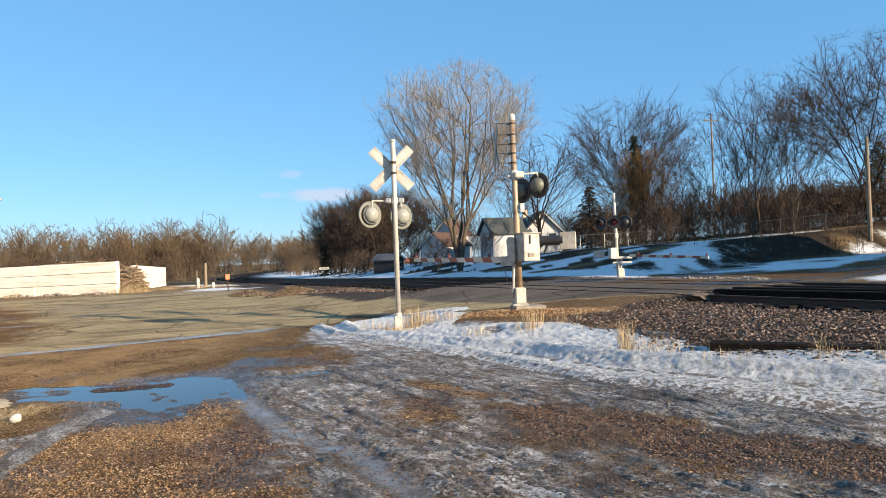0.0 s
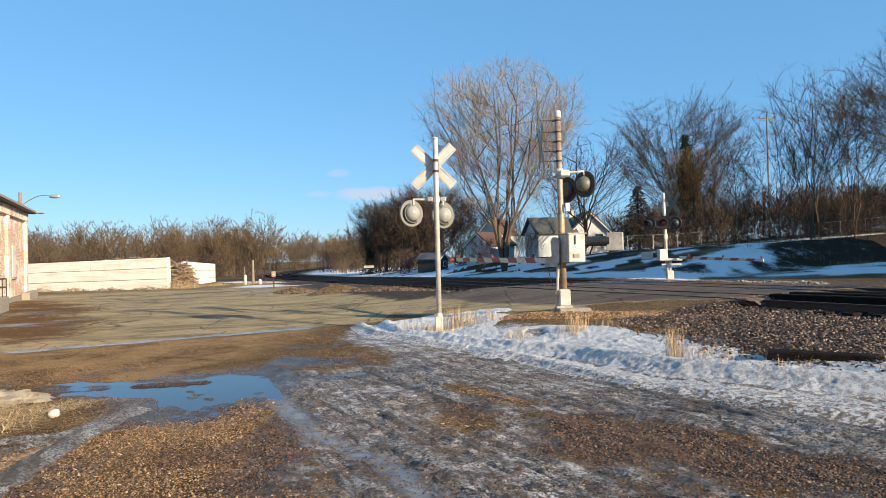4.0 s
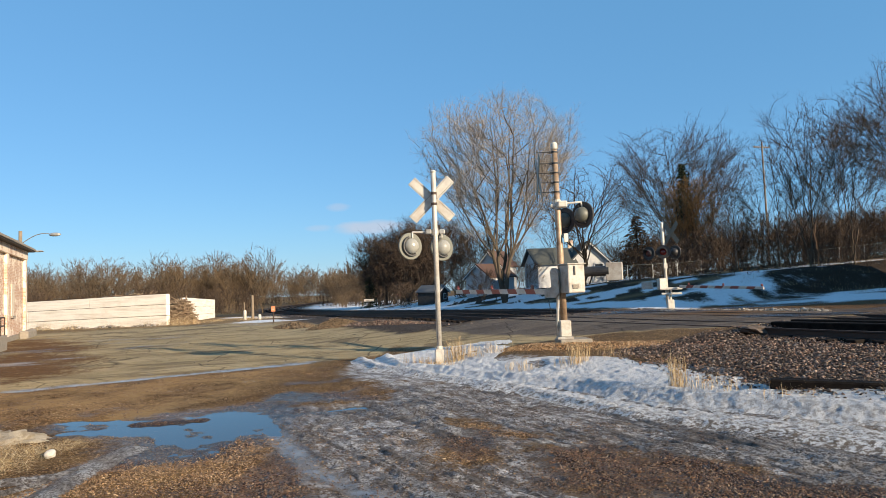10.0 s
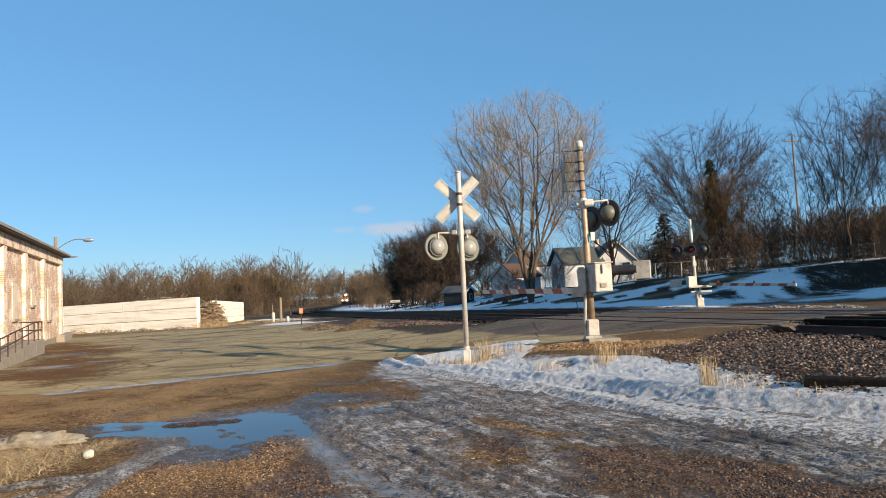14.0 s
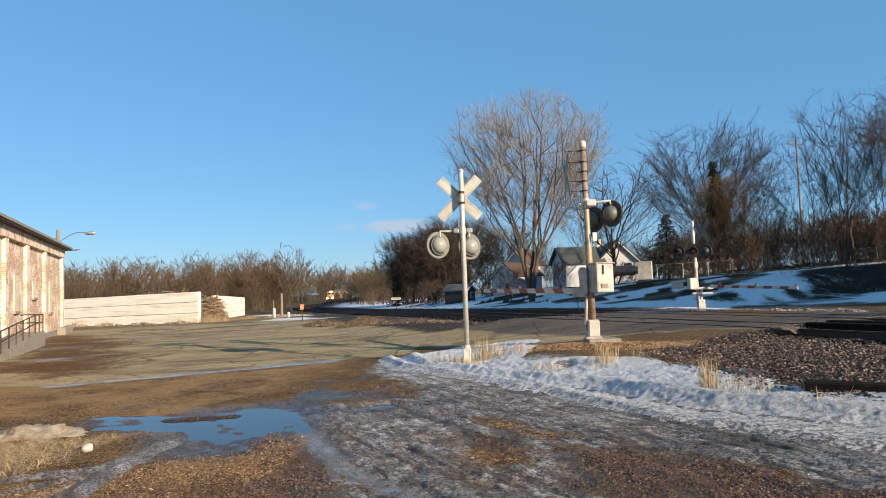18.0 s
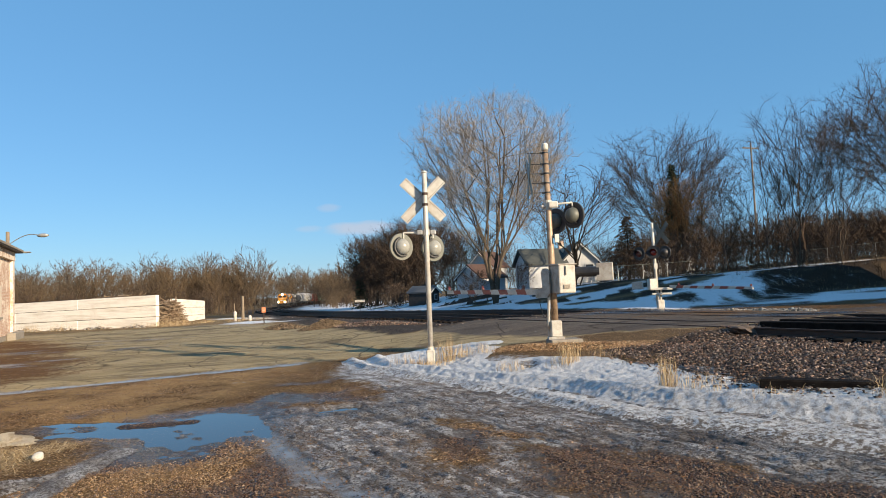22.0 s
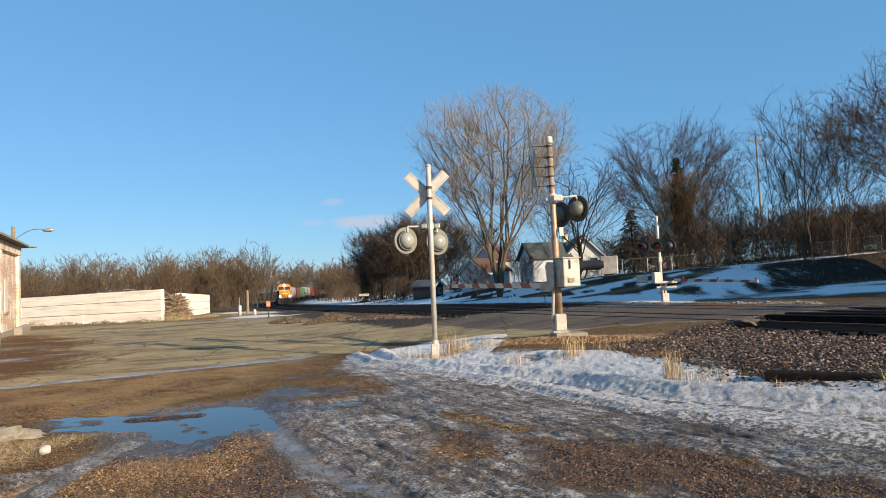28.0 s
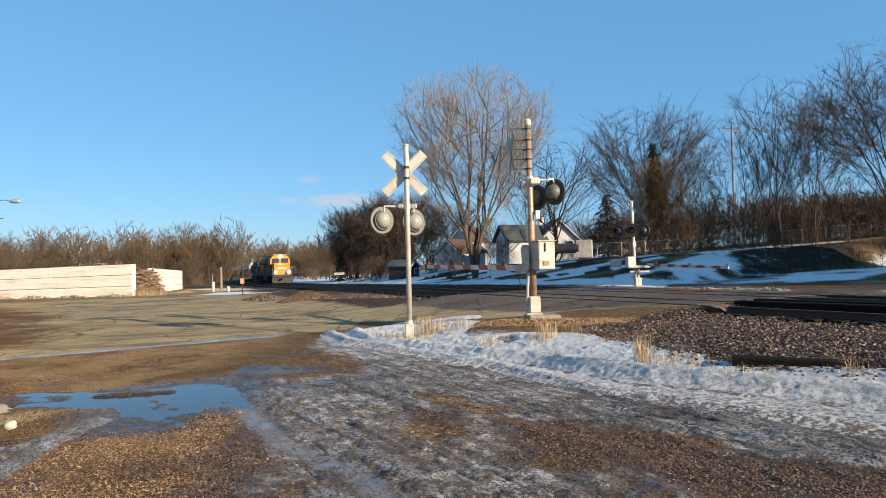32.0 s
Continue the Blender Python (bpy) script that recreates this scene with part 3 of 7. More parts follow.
    k.rough(r)
    k.link(k.mix(k.math("MAXIMUM", wet, k.math("MAXIMUM", glaze, k.math("MULTIPLY", mask("ice"), 0.6))), 0.1, 0.5), k.b.inputs["Specular IOR Level"])
    h = k.math("ADD", k.math("MULTIPLY", k.ramp(sd, [(0.0, 1.0), (0.6, 0.0)]), mask("gravel")), k.math("MULTIPLY", k.noise(26, 7, 0.75), 0.7))
    k.bump(k.mix(glaze, h, k.math("MULTIPLY", h, 0.12)), 1.0, 0.06)
    return k.m


M_GROUND = ground_material()
gx = spread(-900, 1100, -5.2, 4.6, 0.048, 1.095, lambda v: 0.3 + v * 0.06)
gy = spread(-300, 2600, 4.2, 13.0, 0.048, 1.085, lambda v: 0.16 + v * 0.04)
GX, GY = np.meshgrid(gx, gy)
GZ = ground_z(GX, GY)
ground, _ = grid_object("ground", gx, gy, GZ, M_GROUND)
tagged(ground, "muddy gravel yard with ice, asphalt road and patchy snow", "ground", kind="structure")
GU, GN = to_un(GX, GY)
GS, GL = track_coords(GX, GY)
FAR = np.hypot(GX, GY)
wig = 0.5 * (fbm(GX, GY, 2.2, 4, 3) - 0.5)
lot = step(-16.4, -16.75, GU + wig) * step(13.6, 13.0, GN + wig) * step(-48, -44, GU) * step(-2.6, -3.2, GX)
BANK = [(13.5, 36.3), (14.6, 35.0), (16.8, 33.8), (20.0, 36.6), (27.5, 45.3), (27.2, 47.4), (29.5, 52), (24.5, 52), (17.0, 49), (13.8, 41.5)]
FOOT = [(12.0, 34.6), (14.3, 33.0), (16.5, 32.3), (19.7, 34.8), (29.3, 44.6), (36, 51)]
redge = 2.7 * step(12, 14.8, GN)
road = step(-20.9, -20.4, GU + wig) * step(-12.8, -13.2, GU - redge + wig) * step(9, 10, GN) * step(150, 120, GN)
road = road * step(0.5, -0.5, poly_dist(GX, GY, BANK))
m_asph = np.maximum(lot, road)
m_rock = step(7.2, 6.2, np.abs(GL + 2.0) + wig) * (1 - road)
m_rock = np.maximum(m_rock, step(0.6, 0.9, GX - 2.4 + 0.35 * (12 - GY) + wig) * step(-13, -12, GU) * step(7.5, 8.5, GN) * step(14, 13, GN))
shoulder = step(-13.6, -13.0, GU) * step(-9.8, -10.6, GU + wig) * step(10.8, 11.4, GN) * step(15.2, 14.8, GN)
m_rock = m_rock * (1 - shoulder)
m_gravel = np.zeros_like(GX)
for i, ring in enumerate(GRAVEL):
    m_gravel = np.maximum(m_gravel, step(-0.45, 0.45, poly_dist(GX, GY, ring) + 0.9 * wig + 0.8 * (fbm(GX, GY, 0.5, 4, 9) - 0.5) - (0.0 if i in (0, 2) else 0.12)))
m_gravel = np.maximum(m_gravel, step(1.3, 0.7, np.hypot((GX - 1.7) / 1.3, GY - 15.6) + wig))
yard = step(-16.6, -16.2, GU + wig) * step(24, 20, FAR) * (1 - m_asph) * step(9.5, 8.5, GN)
m_gravel = np.maximum(m_gravel, yard * step(-2.9, -3.7, GX + 2 * wig))
m_ice = yard * (1 - m_gravel) * step(-3.9, -2.7, GX + 2 * wig) * (0.50 + 0.40 * fbm(GX, GY, 0.7, 4, 21))
m_ice = np.maximum(m_ice, np.exp(-(line_dist(GX, GY, GUTTER) / 0.22) ** 2))
m_ice = np.maximum(m_ice, 0.95 * np.exp(-(line_dist(GX, GY, [(-4.2, 5.6), (-4.15, 6.5), (-4.22, 7.5), (-4.1, 8.6)]) / 0.13) ** 2) * (0.5 + fbm(GX, GY, 0.5, 3, 33)))
m_wet = np.maximum(step(-0.9, 0.2, poly_dist(GX, GY, PUDDLE) + wig), np.exp(-(line_dist(GX, GY, WETICE) / 0.2) ** 2) * 0.9)
m_wet = np.maximum(m_wet, 0.6 * yard * step(0.5, 0.75, fbm(GX, GY, 1.6, 4, 31)))
for ring in DAMP:
    m_wet = np.maximum(m_wet, 0.85 * step(-0.3, 0.25, poly_dist(GX, GY, ring) + 0.8 * (fbm(GX, GY, 0.5, 4, 19) - 0.5)))
m_wet = np.maximum(m_wet, road * step(17, 19, GN) * step(0.5, 0.62, fbm(GX * 0.25, GY, 1.2, 3, 44)))
m_wet = np.maximum(m_wet, m_asph * 0.55 * step(0.57, 0.66, fbm(GX * 0.5 + GY * 0.2, GY * 1.2, 2.0, 4, 41)) * step(-10, -14, GX))
hs = fbm(GX * 0.28, GY, 2.4, 4, 51)
m_snow = step(4.6, 5.6, GL) * step(0.38, 0.48, hs + 0.16 * step(9, 5, GL) + 0.10 * step(0, 40, GS)) * step(420, 200, FAR) * (1 - road)
bare = step(7.5, 11, GL) * step(8, 0, GS) * step(0.70, 0.56, fbm(GX, GY, 5, 3, 61))
bearing = np.degrees(np.arctan2(GX, np.maximum(GY, 0.1)))
SHELF = [(19.2, 41.9), (20.9, 41.8), (20.6, 40.9), (19.2, 39.4), (18.0, 39.6), (18.4, 40.3)]
UPPER = [(25.5, 51), (28.5, 51.5), (33, 58), (26, 62), (22.5, 55)]
# dark leaves on the bank, which also stand for the shade lying there
shaded_litter = step(-0.5, 0.4, poly_dist(GX, GY, BANK) + 1.6 * wig)
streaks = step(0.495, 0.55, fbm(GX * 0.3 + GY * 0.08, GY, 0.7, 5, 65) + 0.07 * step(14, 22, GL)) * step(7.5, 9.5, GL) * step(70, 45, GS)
shaded_litter = np.maximum(shaded_litter, streaks)
bare = np.maximum(bare, step(21, 23, bearing + 3 * wig) * step(9, 12, GL))
m_snow = m_snow * (1 - bare) * (1 - streaks)
m_snow = np.maximum(m_snow, 0.9 * step(0.52, 0.60, fbm(GX * 0.22 + GY * 0.1, GY, 1.1, 4, 69)) * step(-1.0, 0.5, poly_dist(GX, GY, BANK)) * step(24, 21, GX))
m_snow = np.maximum(m_snow, step(0.0, 0.5, poly_dist(GX, GY, SHELF) + 1.2 * wig))
m_snow = np.maximum(m_snow, step(-0.6, 0.6, poly_dist(GX, GY, UPPER) + 2 * wig) * step(0.40, 0.5, fbm(GX, GY * 0.5, 2.5, 4, 67)))
foot = line_dist(GX, GY, FOOT) + 1.0 * wig
m_snow = np.maximum(m_snow, step(2.2, 1.4, foot) * step(0.3, 0.42, fbm(GX, GY, 1.2, 4, 68)))
m_snow = np.maximum(m_snow, step(-7.2, -8.2, GL) * step(-13.5, -11.5, GL) * step(20, 26, GS) * step(60, 45, GS) * step(0.52, 0.6, fbm(GX, GY, 3, 3, 71)))
for ln, w in (([(-3.75, 5.6), (-3.95, 6.6), (-4.07, 7.24), (-4.12, 8.35)], 0.11), ([(-4.8, 6.7), (-4.45, 7.0), (-4.2, 7.25), (-4.15, 7.8)], 0.10), ([(-4.5, 6.4), (-4.3, 6.9), (-4.2, 7.2)], 0.05)):
    m_ice = np.maximum(m_ice, 0.95 * np.exp(-(line_dist(GX, GY, ln) / w) ** 2) * step(0.25, 0.5, fbm(GX, GY, 0.35, 3, 73)))
m_snow = np.maximum(m_snow, 0.72 * np.exp(-(line_dist(GX, GY, GUTTER) / 0.12) ** 2) * step(0.42, 0.6, fbm(GX, GY, 0.9, 3, 74)))
m_turf = np.maximum(step(5, 7, GL), step(48, 60, FAR)) * np.ones_like(GX)
m_turf = np.maximum(m_turf, step(0.1, 0.5, poly_dist(GX, GY, [(-4.6, 6.0), (-7.2, 9.2), (-6.2, 9.35), (-5.2, 8.4), (-4.55, 7.3)]) + wig))
m_glaze = np.exp(-(line_dist(GX, GY, WETICE) / 0.17) ** 2) * (0.55 + 0.6 * fbm(GX, GY, 0.8, 3, 57))
m_glaze = np.maximum(m_glaze, np.exp(-(line_dist(GX, GY, GUTTER) / 0.24) ** 2) * (0.5 + fbm(GX, GY, 1.2, 3, 58)))
MUD = [(-24, 31.5), (-22.6, 34), (-15.8, 26), (-11.6, 19.2), (-9.9, 15.8), (-9.7, 14.2), (-10.3, 13.5), (-13.0, 16.8), (-13.6, 18.4), (-16.4, 21)]
m_mud_shade = step(-1.6, 1.4, poly_dist(GX, GY, MUD) + 3.6 * (fbm(GX * 0.5, GY, 1.3, 5, 47) - 0.5)) * m_asph * 0.78
m_mud_shade = np.maximum(m_mud_shade, road * step(14, 19, GN) * (0.15 + 0.55 * fbm(GX * 0.35, GY, 1.8, 4, 45)))
# road past the tracks darkened by this mask for its shade and wet
m_mud_shade = np.maximum(m_mud_shade, road * step(24, 28, GN) * (0.6 + 0.5 * fbm(GX * 0.3, GY, 1.5, 3, 43)))
m_tar = road * step(10.5, 13.5, GN + 2 * wig) * (0.72 + 0.28 * step(-12, -16, GU))
streak_ = np.exp(-(line_dist(GX, GY, [(-14.5, 19.8), (-13.4, 18.9), (-13.3, 20.6)]) / 0.45) ** 2) * step(0.35, 0.6, fbm(GX, GY, 0.8, 4, 97))
m_wet, m_glaze = np.maximum(m_wet, streak_), np.maximum(m_glaze, 0.9 * streak_)
m_sand = step(-3.6, -5.0, GX + wig) * step(9.6, 10.4, GY + wig) * 0.9 + 0.35 * step(-2.4, -3.2, GX + wig) * step(8.5, 7.5, GY)
for nm, val in (("sandy", m_sand), ("tarred", m_tar), ("asphalt", m_asph), ("rock", m_rock), ("gravel", m_gravel), ("ice", m_ice), ("wet", m_wet), ("snow", m_snow), ("turf", m_turf), ("shaded_litter", shaded_litter), ("mud_shade", m_mud_shade), ("glaze", m_glaze)):
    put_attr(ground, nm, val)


# ---- melt water ----
def water_material():
    k = Mat("melt_water", 0.03)
    k.color((0.035, 0.030, 0.024))
    k.b.inputs["IOR"].default_value = 1.33
    k.bump(k.noise(14, 2), 0.02, 0.01)
    return k.m


M_WATER = water_material()
wx, wy = np.arange(-7.4, -1.6, 0.1), np.arange(7.0, 12.9, 0.1)
puddle, _ = grid_object("puddle", wx, wy, np.full((len(wy), len(wx)), -0.040), M_WATER)
tagged(puddle, "shallow puddle of melt water reflecting blue sky", "water", kind="structure")


# ---- ploughed snow round the signals ----
def snow_material():
    k = Mat("old_snow", 0.55)
    c = k.mix(k.noise(6, 5, 0.6), (0.56, 0.57, 0.59), (0.75, 0.75, 0.75))
    dirty = k.math("MULTIPLY", k.attr("dirt"), k.ramp(k.noise(15, 8, 0.8), [(0.45, 0.0), (0.57, 1.0)]))
    c = k.mix(dirty, c, (0.13, 0.098, 0.07))
    c = k.mix(k.ramp(k.noise(60, 5, 0.8), [(0.58, 0.0), (0.64, 0.8)]), c, (0.16, 0.12, 0.085))
    k.color(c)
    k.b.inputs["Subsurface Weight"].default_value = 0.0
    k.bump(k.noise(22, 8, 0.8), 1.0, 0.05)
    return k.m


M_SNOW = snow_material()
sx, sy = np.arange(-4.4, 8.0, 0.026), np.arange(3.2, 19.6, 0.026)
SX, SY = np.meshgrid(sx, sy)
sd_in = poly_dist(SX, SY, SNOW)
dl = line_dist(SX, SY, LOWEDGE) * np.sign(sd_in) + 0.22 * (fbm(SX, SY, 1.6, 2, 81) - 0.5)
inn = sd_in + 0.35 * (fbm(SX, SY, 0.6, 4, 82) - 0.5)
right = step(0, 3.5, SX)
ridge1 = (0.075 - 0.035 * right) * np.exp(-((dl - 0.45) / 0.12) ** 2)
ridge2 = 0.085 * np.exp(-((dl - 1.05 - 0.35 * right) / 0.14) ** 2) - 0.03 * np.exp(-((dl - 0.75 - 0.3 * right) / 0.12) ** 2)
along, across = SX * 0.62 - SY * 0.78, SX * 0.78 + SY * 0.62
lump = 0.010 * (fbm(along * 0.3, across, 0.5, 3, 83) - 0.5) + 0.045 * (fbm(along * 0.45, across, 0.075, 4, 84) - 0.5) + 0.035 * (fbm(along * 0.8, across, 0.06, 3, 87) - 0.5)
dimple = -0.006 * step(0.55, 0.9, fbm(along * 0.6, across, 0.13, 2, 85))
thick = step(-0.1, 0.5, inn) * (0.05 + ridge1 + ridge2 + lump * (1 - 0.4 * right) * step(0.1, 0.5, inn) + dimple * step(1.3, 1.8, dl)) - 0.02
holes = step(0.60, 0.72, fbm(SX, SY, 1.1, 4, 86)) * step(1.5, 2.2, dl)
thick = thick - 0.12 * holes
SZ = ground_z(SX, SY)
snow, used = grid_object("snow_bank", sx, sy, SZ + np.where(sd_in > -0.4, thick, -0.05), M_SNOW, keep=(thick > -0.01) & (inn > -0.05))
put_attr(snow, "dirt", (0.22 + step(0.75, 0.1, dl) * 0.95 + 0.85 * right * step(1.9, 0.5, dl)).reshape(-1)[used])
tagged(snow, "ploughed ridge of old lumpy snow, dirty along its edge", "snow", kind="stuff")

# ---- railway: two tracks, rails on ties in crushed rock ----
RAIL = [(-0.07, 0), (0.07, 0), (0.07, 0.012), (0.012, 0.03), (0.012, 0.125), (0.036, 0.135), (0.036, 0.165), (-0.036, 0.165), (-0.036, 0.135), (-0.012, 0.125), (-0.012, 0.03), (-0.07, 0.012)]


def sweep_rail(name, off, s0, s1, stp, parent):
    vs, fs = [], []
    k = len(RAIL)
    ss = np.arange(s0, s1, stp)
    for i, s in enumerate(ss):
        x, y, z, dx, dy = on_track(s, off)
        for a, b in RAIL:
            vs.append((x + dy * a, y - dx * a, z + b + 0.02))
        if i:
            for j in range(k):
                fs.append(((i - 1) * k + j, (i - 1) * k + (j + 1) % k, i * k + (j + 1) % k, i * k + j))
    ob = arrays(name, vs, fs, M_RAIL, parent)
    return ob


def tie_mesh():
    bm = bmesh.new()
    box(bm, 2.6, 0.23, 0.18, None, 0.015)
    me = bpy.data.meshes.new("tie")
    bm.to_mesh(me)
    bm.free()
    me.materials.append(M_TIE)
    return me


TIE = tie_mesh()
tie_v = [tuple(v.co) for v in TIE.vertices]
tie_f = [tuple(p.vertices) for p in TIE.polygons]
for off, nm in ((-4.0, "near"), (0.0, "far")):
    track = thing("railway_track", pose(0, 0, 0), "dark railway track, rusty rails on creosoted ties", "railway track", "tracks at the crossing", "structure")
    for r in (-0.75, 0.75):
        sweep_rail("rail", off + r, -60, 620, 3.0, track)
    vs, fs = [], []
    for i in range(-70, 560):
        s = i * 0.52
        if -8.2 < s < -0.9 and off < -1 or -5.6 < s < 1.6 and off > -1:
            continue
        x, y, z, dx, dy = on_track(s, off)
        m = facing(x, y, z - 0.14 + random.uniform(-0.01, 0.015), dx, dy) @ pose(random.uniform(-0.06, 0.06), 0, 0, 0, 0, random.uniform(-1, 1))
        if -40 < s < 26:
            t = new("tie", TIE)
            t.parent = track
            t.matrix_world = m
        else:
            b = len(vs)
            vs += [tuple(m @ Vector(v)) for v in tie_v]
            fs += [tuple(q + b for q in f) for f in tie_f]
    tagged(arrays("ties", vs, fs, M_TIE, track), kind="stuff")


# ---- trees ----
def outline(kind, f):
    """Crown radius, as a share of its widest, at the height share f between the crown's foot and its top."""
    f = np.asarray(f, float)
    if kind == "vase":
        return np.where(f < 0.62, 0.34 + 0.66 * (f / 0.62) ** 0.8, np.sqrt(np.clip(1 - ((f - 0.62) / 0.40) ** 2, 0.0, 1)))
    if kind == "dome":
        return np.where(f < 0.42, 0.55 + 0.45 * np.sin(f / 0.42 * 1.57), np.sqrt(np.clip(1 - ((f - 0.42) / 0.60) ** 2, 0.0, 1)))
    if kind == "column":
        return np.where(f < 0.5, 0.45 + 0.55 * np.sin(f / 0.5 * 1.57), np.sqrt(np.clip(1 - ((f - 0.5) / 0.53) ** 2, 0.0, 1)))
    return np.sqrt(np.clip(1 - (f * 0.97) ** 2, 0.0, 1))


def tree_mesh(seed, height, spread_r, kind="dome", foot=0.3, stems=1, splay=0.1, limbs_=7, boughs=4, sprigs=4, buds=1500, stride=0.3, tip=0.010, pipe=2.1,
              twigs=3, twig_len=0.55, twig=0.008, forks=1, rise=0.25, limb_cut=0.028, light=False, arch=0.5, tousle=0.5):
    """Stems part into limbs and boughs that reach for the crown's outline; branches fill the room between them towards scattered
    buds; wood thickens from the tips down and ends in sprays of fine twigs. Returns limb and twig geometry."""
    rng = np.random.default_rng(seed)

    def inside(f, w, q):
        r = spread_r * outline(kind, f) * q
        return np.stack([r * np.cos(w), r * np.sin(w), height * (foot + (1 - foot) * f)], -1)

    f = rng.random(buds * 6)
    keep = rng.random(len(f)) < outline(kind, f) ** 2 * (0.45 + 0.55 * f)
    f = f[keep][:buds]
    A = inside(f, rng.uniform(0, 2 * np.pi, len(f)), rng.random(len(f)) ** 0.5 * rng.uniform(0.9, 1.04, len(f)))
    P, parent, D = [np.array([0, 0, -0.3])], [-1], [np.array([0, 0, 1.0])]

    def run(start, goal, up, wob):
        """A gently arching chain of nodes; returns their numbers."""
        p0, p2 = P[start], np.asarray(goal, float)
        L = np.linalg.norm(p2 - p0)
        p1 = p0 + (p2 - p0) * (0.5 + 0.22 * up, 0.5 + 0.22 * up, 0.5 - 0.16 * up) + rng.normal(0, 0.05 * L, 3)
        n = max(2, int(L * 1.06 / stride))
        ids, last, off = [], start, np.zeros(3)
        for k in range(1, n + 1):
            t = k / n
            off = off * 0.9 + rng.normal(0, wob * stride, 3)
            p = p0 * (1 - t) ** 2 + 2 * p1 * t * (1 - t) + p2 * t * t + off
            d = p - P[last]
            P.append(p)
            parent.append(last)
            D.append(d / (np.linalg.norm(d) + 1e-6))
            last = len(P) - 1
            ids.append(last)
        return ids

    for i in range(stems):
        a = 2.4 * i + rng.uniform(0, 0.8)
        h = height * foot * rng.uniform(0.8, 1.15)
        lead = run(0, (np.cos(a) * splay * (h + 1), np.sin(a) * splay * (h + 1), h), 0.2, 0.10)
        m = max(1, round(limbs_ / stems))
        for k in range(m):
            w = a + (k - (m - 1) / 2) * (2 * np.pi / m if stems < 3 else 1.15 / max(1, m - 1) * 2) + rng.uniform(-0.3, 0.3)
            ff = 0.88 if k == 0 else rng.uniform(0.30, 0.86)
            q = rng.uniform(0.1, 0.4) if k == 0 else rng.uniform(0.6, 0.88)
            limb = run(lead[-1 - int(rng.random() ** 2 * 0.4 * len(lead))], inside(np.array(ff), w, q), arch, 0.08)
            for j in range(boughs):
                x = 0.25 + 0.6 * (j + rng.random()) / boughs
                o = limb[min(len(limb) - 1, int(x * len(limb)))]
                w2 = w + rng.choice((-1, 1)) * rng.uniform(0.35, 1.1)
                f2 = np.clip(ff * (0.35 + 0.6 * x) + rng.uniform(-0.02, 0.3), 0.08, 0.85)
                bough = run(o, inside(f2, w2, rng.uniform(0.6, 0.88)), arch * 0.6, 0.07)
                for i3 in range(sprigs):
                    o = bough[min(len(bough) - 1, int(len(bough) * (0.25 + 0.75 * (i3 + rng.random()) / sprigs)))]
                    out = np.array([P[o][0], P[o][1], 0.0]) / (np.hypot(P[o][0], P[o][1]) + 0.3)
                    v = D[o] * 0.8 + out * 0.25 + (0, 0, 0.25 + rise * 0.4) + rng.normal(0, 0.38, 3)
                    run(o, P[o] + v / np.linalg.norm(v) * spread_r * rng.uniform(0.14, 0.34), 0.0, 0.06)
    kids = [1] * len(P)
    near, at = np.full(len(A), 1e9), np.zeros(len(A), int)
    fresh = list(range(len(P)))
    for turn in range(40):
        for lo in range(0, len(fresh), 64):
            ids = np.array(fresh[lo:lo + 64])
            pts = np.array([P[i] for i in ids])
            dist = np.linalg.norm(A[:, None] - pts[None], axis=2)
            k = dist.argmin(1)
            m = dist[np.arange(len(A)), k]
            better = m < near
            near[better], at[better] = m[better], ids[k[better]]
        alive = near > stride * 1.7
        A, near, at = A[alive], near[alive], at[alive]
        if not len(A):
            break
        fresh = []
        pull = {}
        for i in np.nonzero(near < stride * 7)[0]:
            n = int(at[i])
            v = (A[i] - P[n]) / near[i]
            pull[n] = pull[n] + v if n in pull else v
        for n, v in pull.items():
            if kids[n] > 3:
                continue
            v = v / (np.linalg.norm(v) + 1e-6) + D[n] * 0.9 + rng.normal(0, 0.13, 3)
            v[2] += rise * 0.5
            v = v / (np.linalg.norm(v) + 1e-6)
            kids[n] += 1
            P.append(P[n] + v * stride)
            parent.append(n)
            D.append(v)
            kids.append(0)
            fresh.append(len(P) - 1)
        if not fresh:
            break
    n = len(P)
    acc = np.zeros(n)
    rad = np.zeros(n)
    for i in range(n - 1, -1, -1):
        rad[i] = max(tip, acc[i] ** (1 / pipe))
        if parent[i] >= 0:
            acc[parent[i]] += rad[i] ** pipe
    P, D = np.array(P), np.array(D)
    limbs, fine = ([], []), ([], [])
    for i in range(n):
        j = parent[i]
        if j < 0:
            continue
        vs, fs = limbs if rad[i] > limb_cut else fine
        a, b = Vector(P[j]), Vector(P[i])
        ra, rb = min(rad[j], rad[i] * 1.35), rad[i]
        if j == 0 or parent[j] < 0:
            ra *= 1.35
        base = len(vs)
        d = (b - a).normalized()
        if light and rad[i] < 0.05:
            s = d.cross(Vector(rng.normal(0, 1, 3))).normalized()
            vs += [tuple(a - s * ra), tuple(a + s * ra), tuple(b + s * rb), tuple(b - s * rb)]
            fs.append((base, base + 1, base + 2, base + 3))
            continue
        m = 7 if rad[i] > 0.10 else (4 if rad[i] > 0.035 else 3)
        s = d.orthogonal().normalized()
        t = d.cross(s)
        for p, rr in ((a, ra), (b, rb)):
            for k in range(m):
                an = 2 * math.pi * k / m
                vs.append(tuple(p + (s * math.cos(an) + t * math.sin(an)) * rr))
        for k in range(m):
            fs.append((base + k, base + (k + 1) % m, base + m + (k + 1) % m, base + m + k))
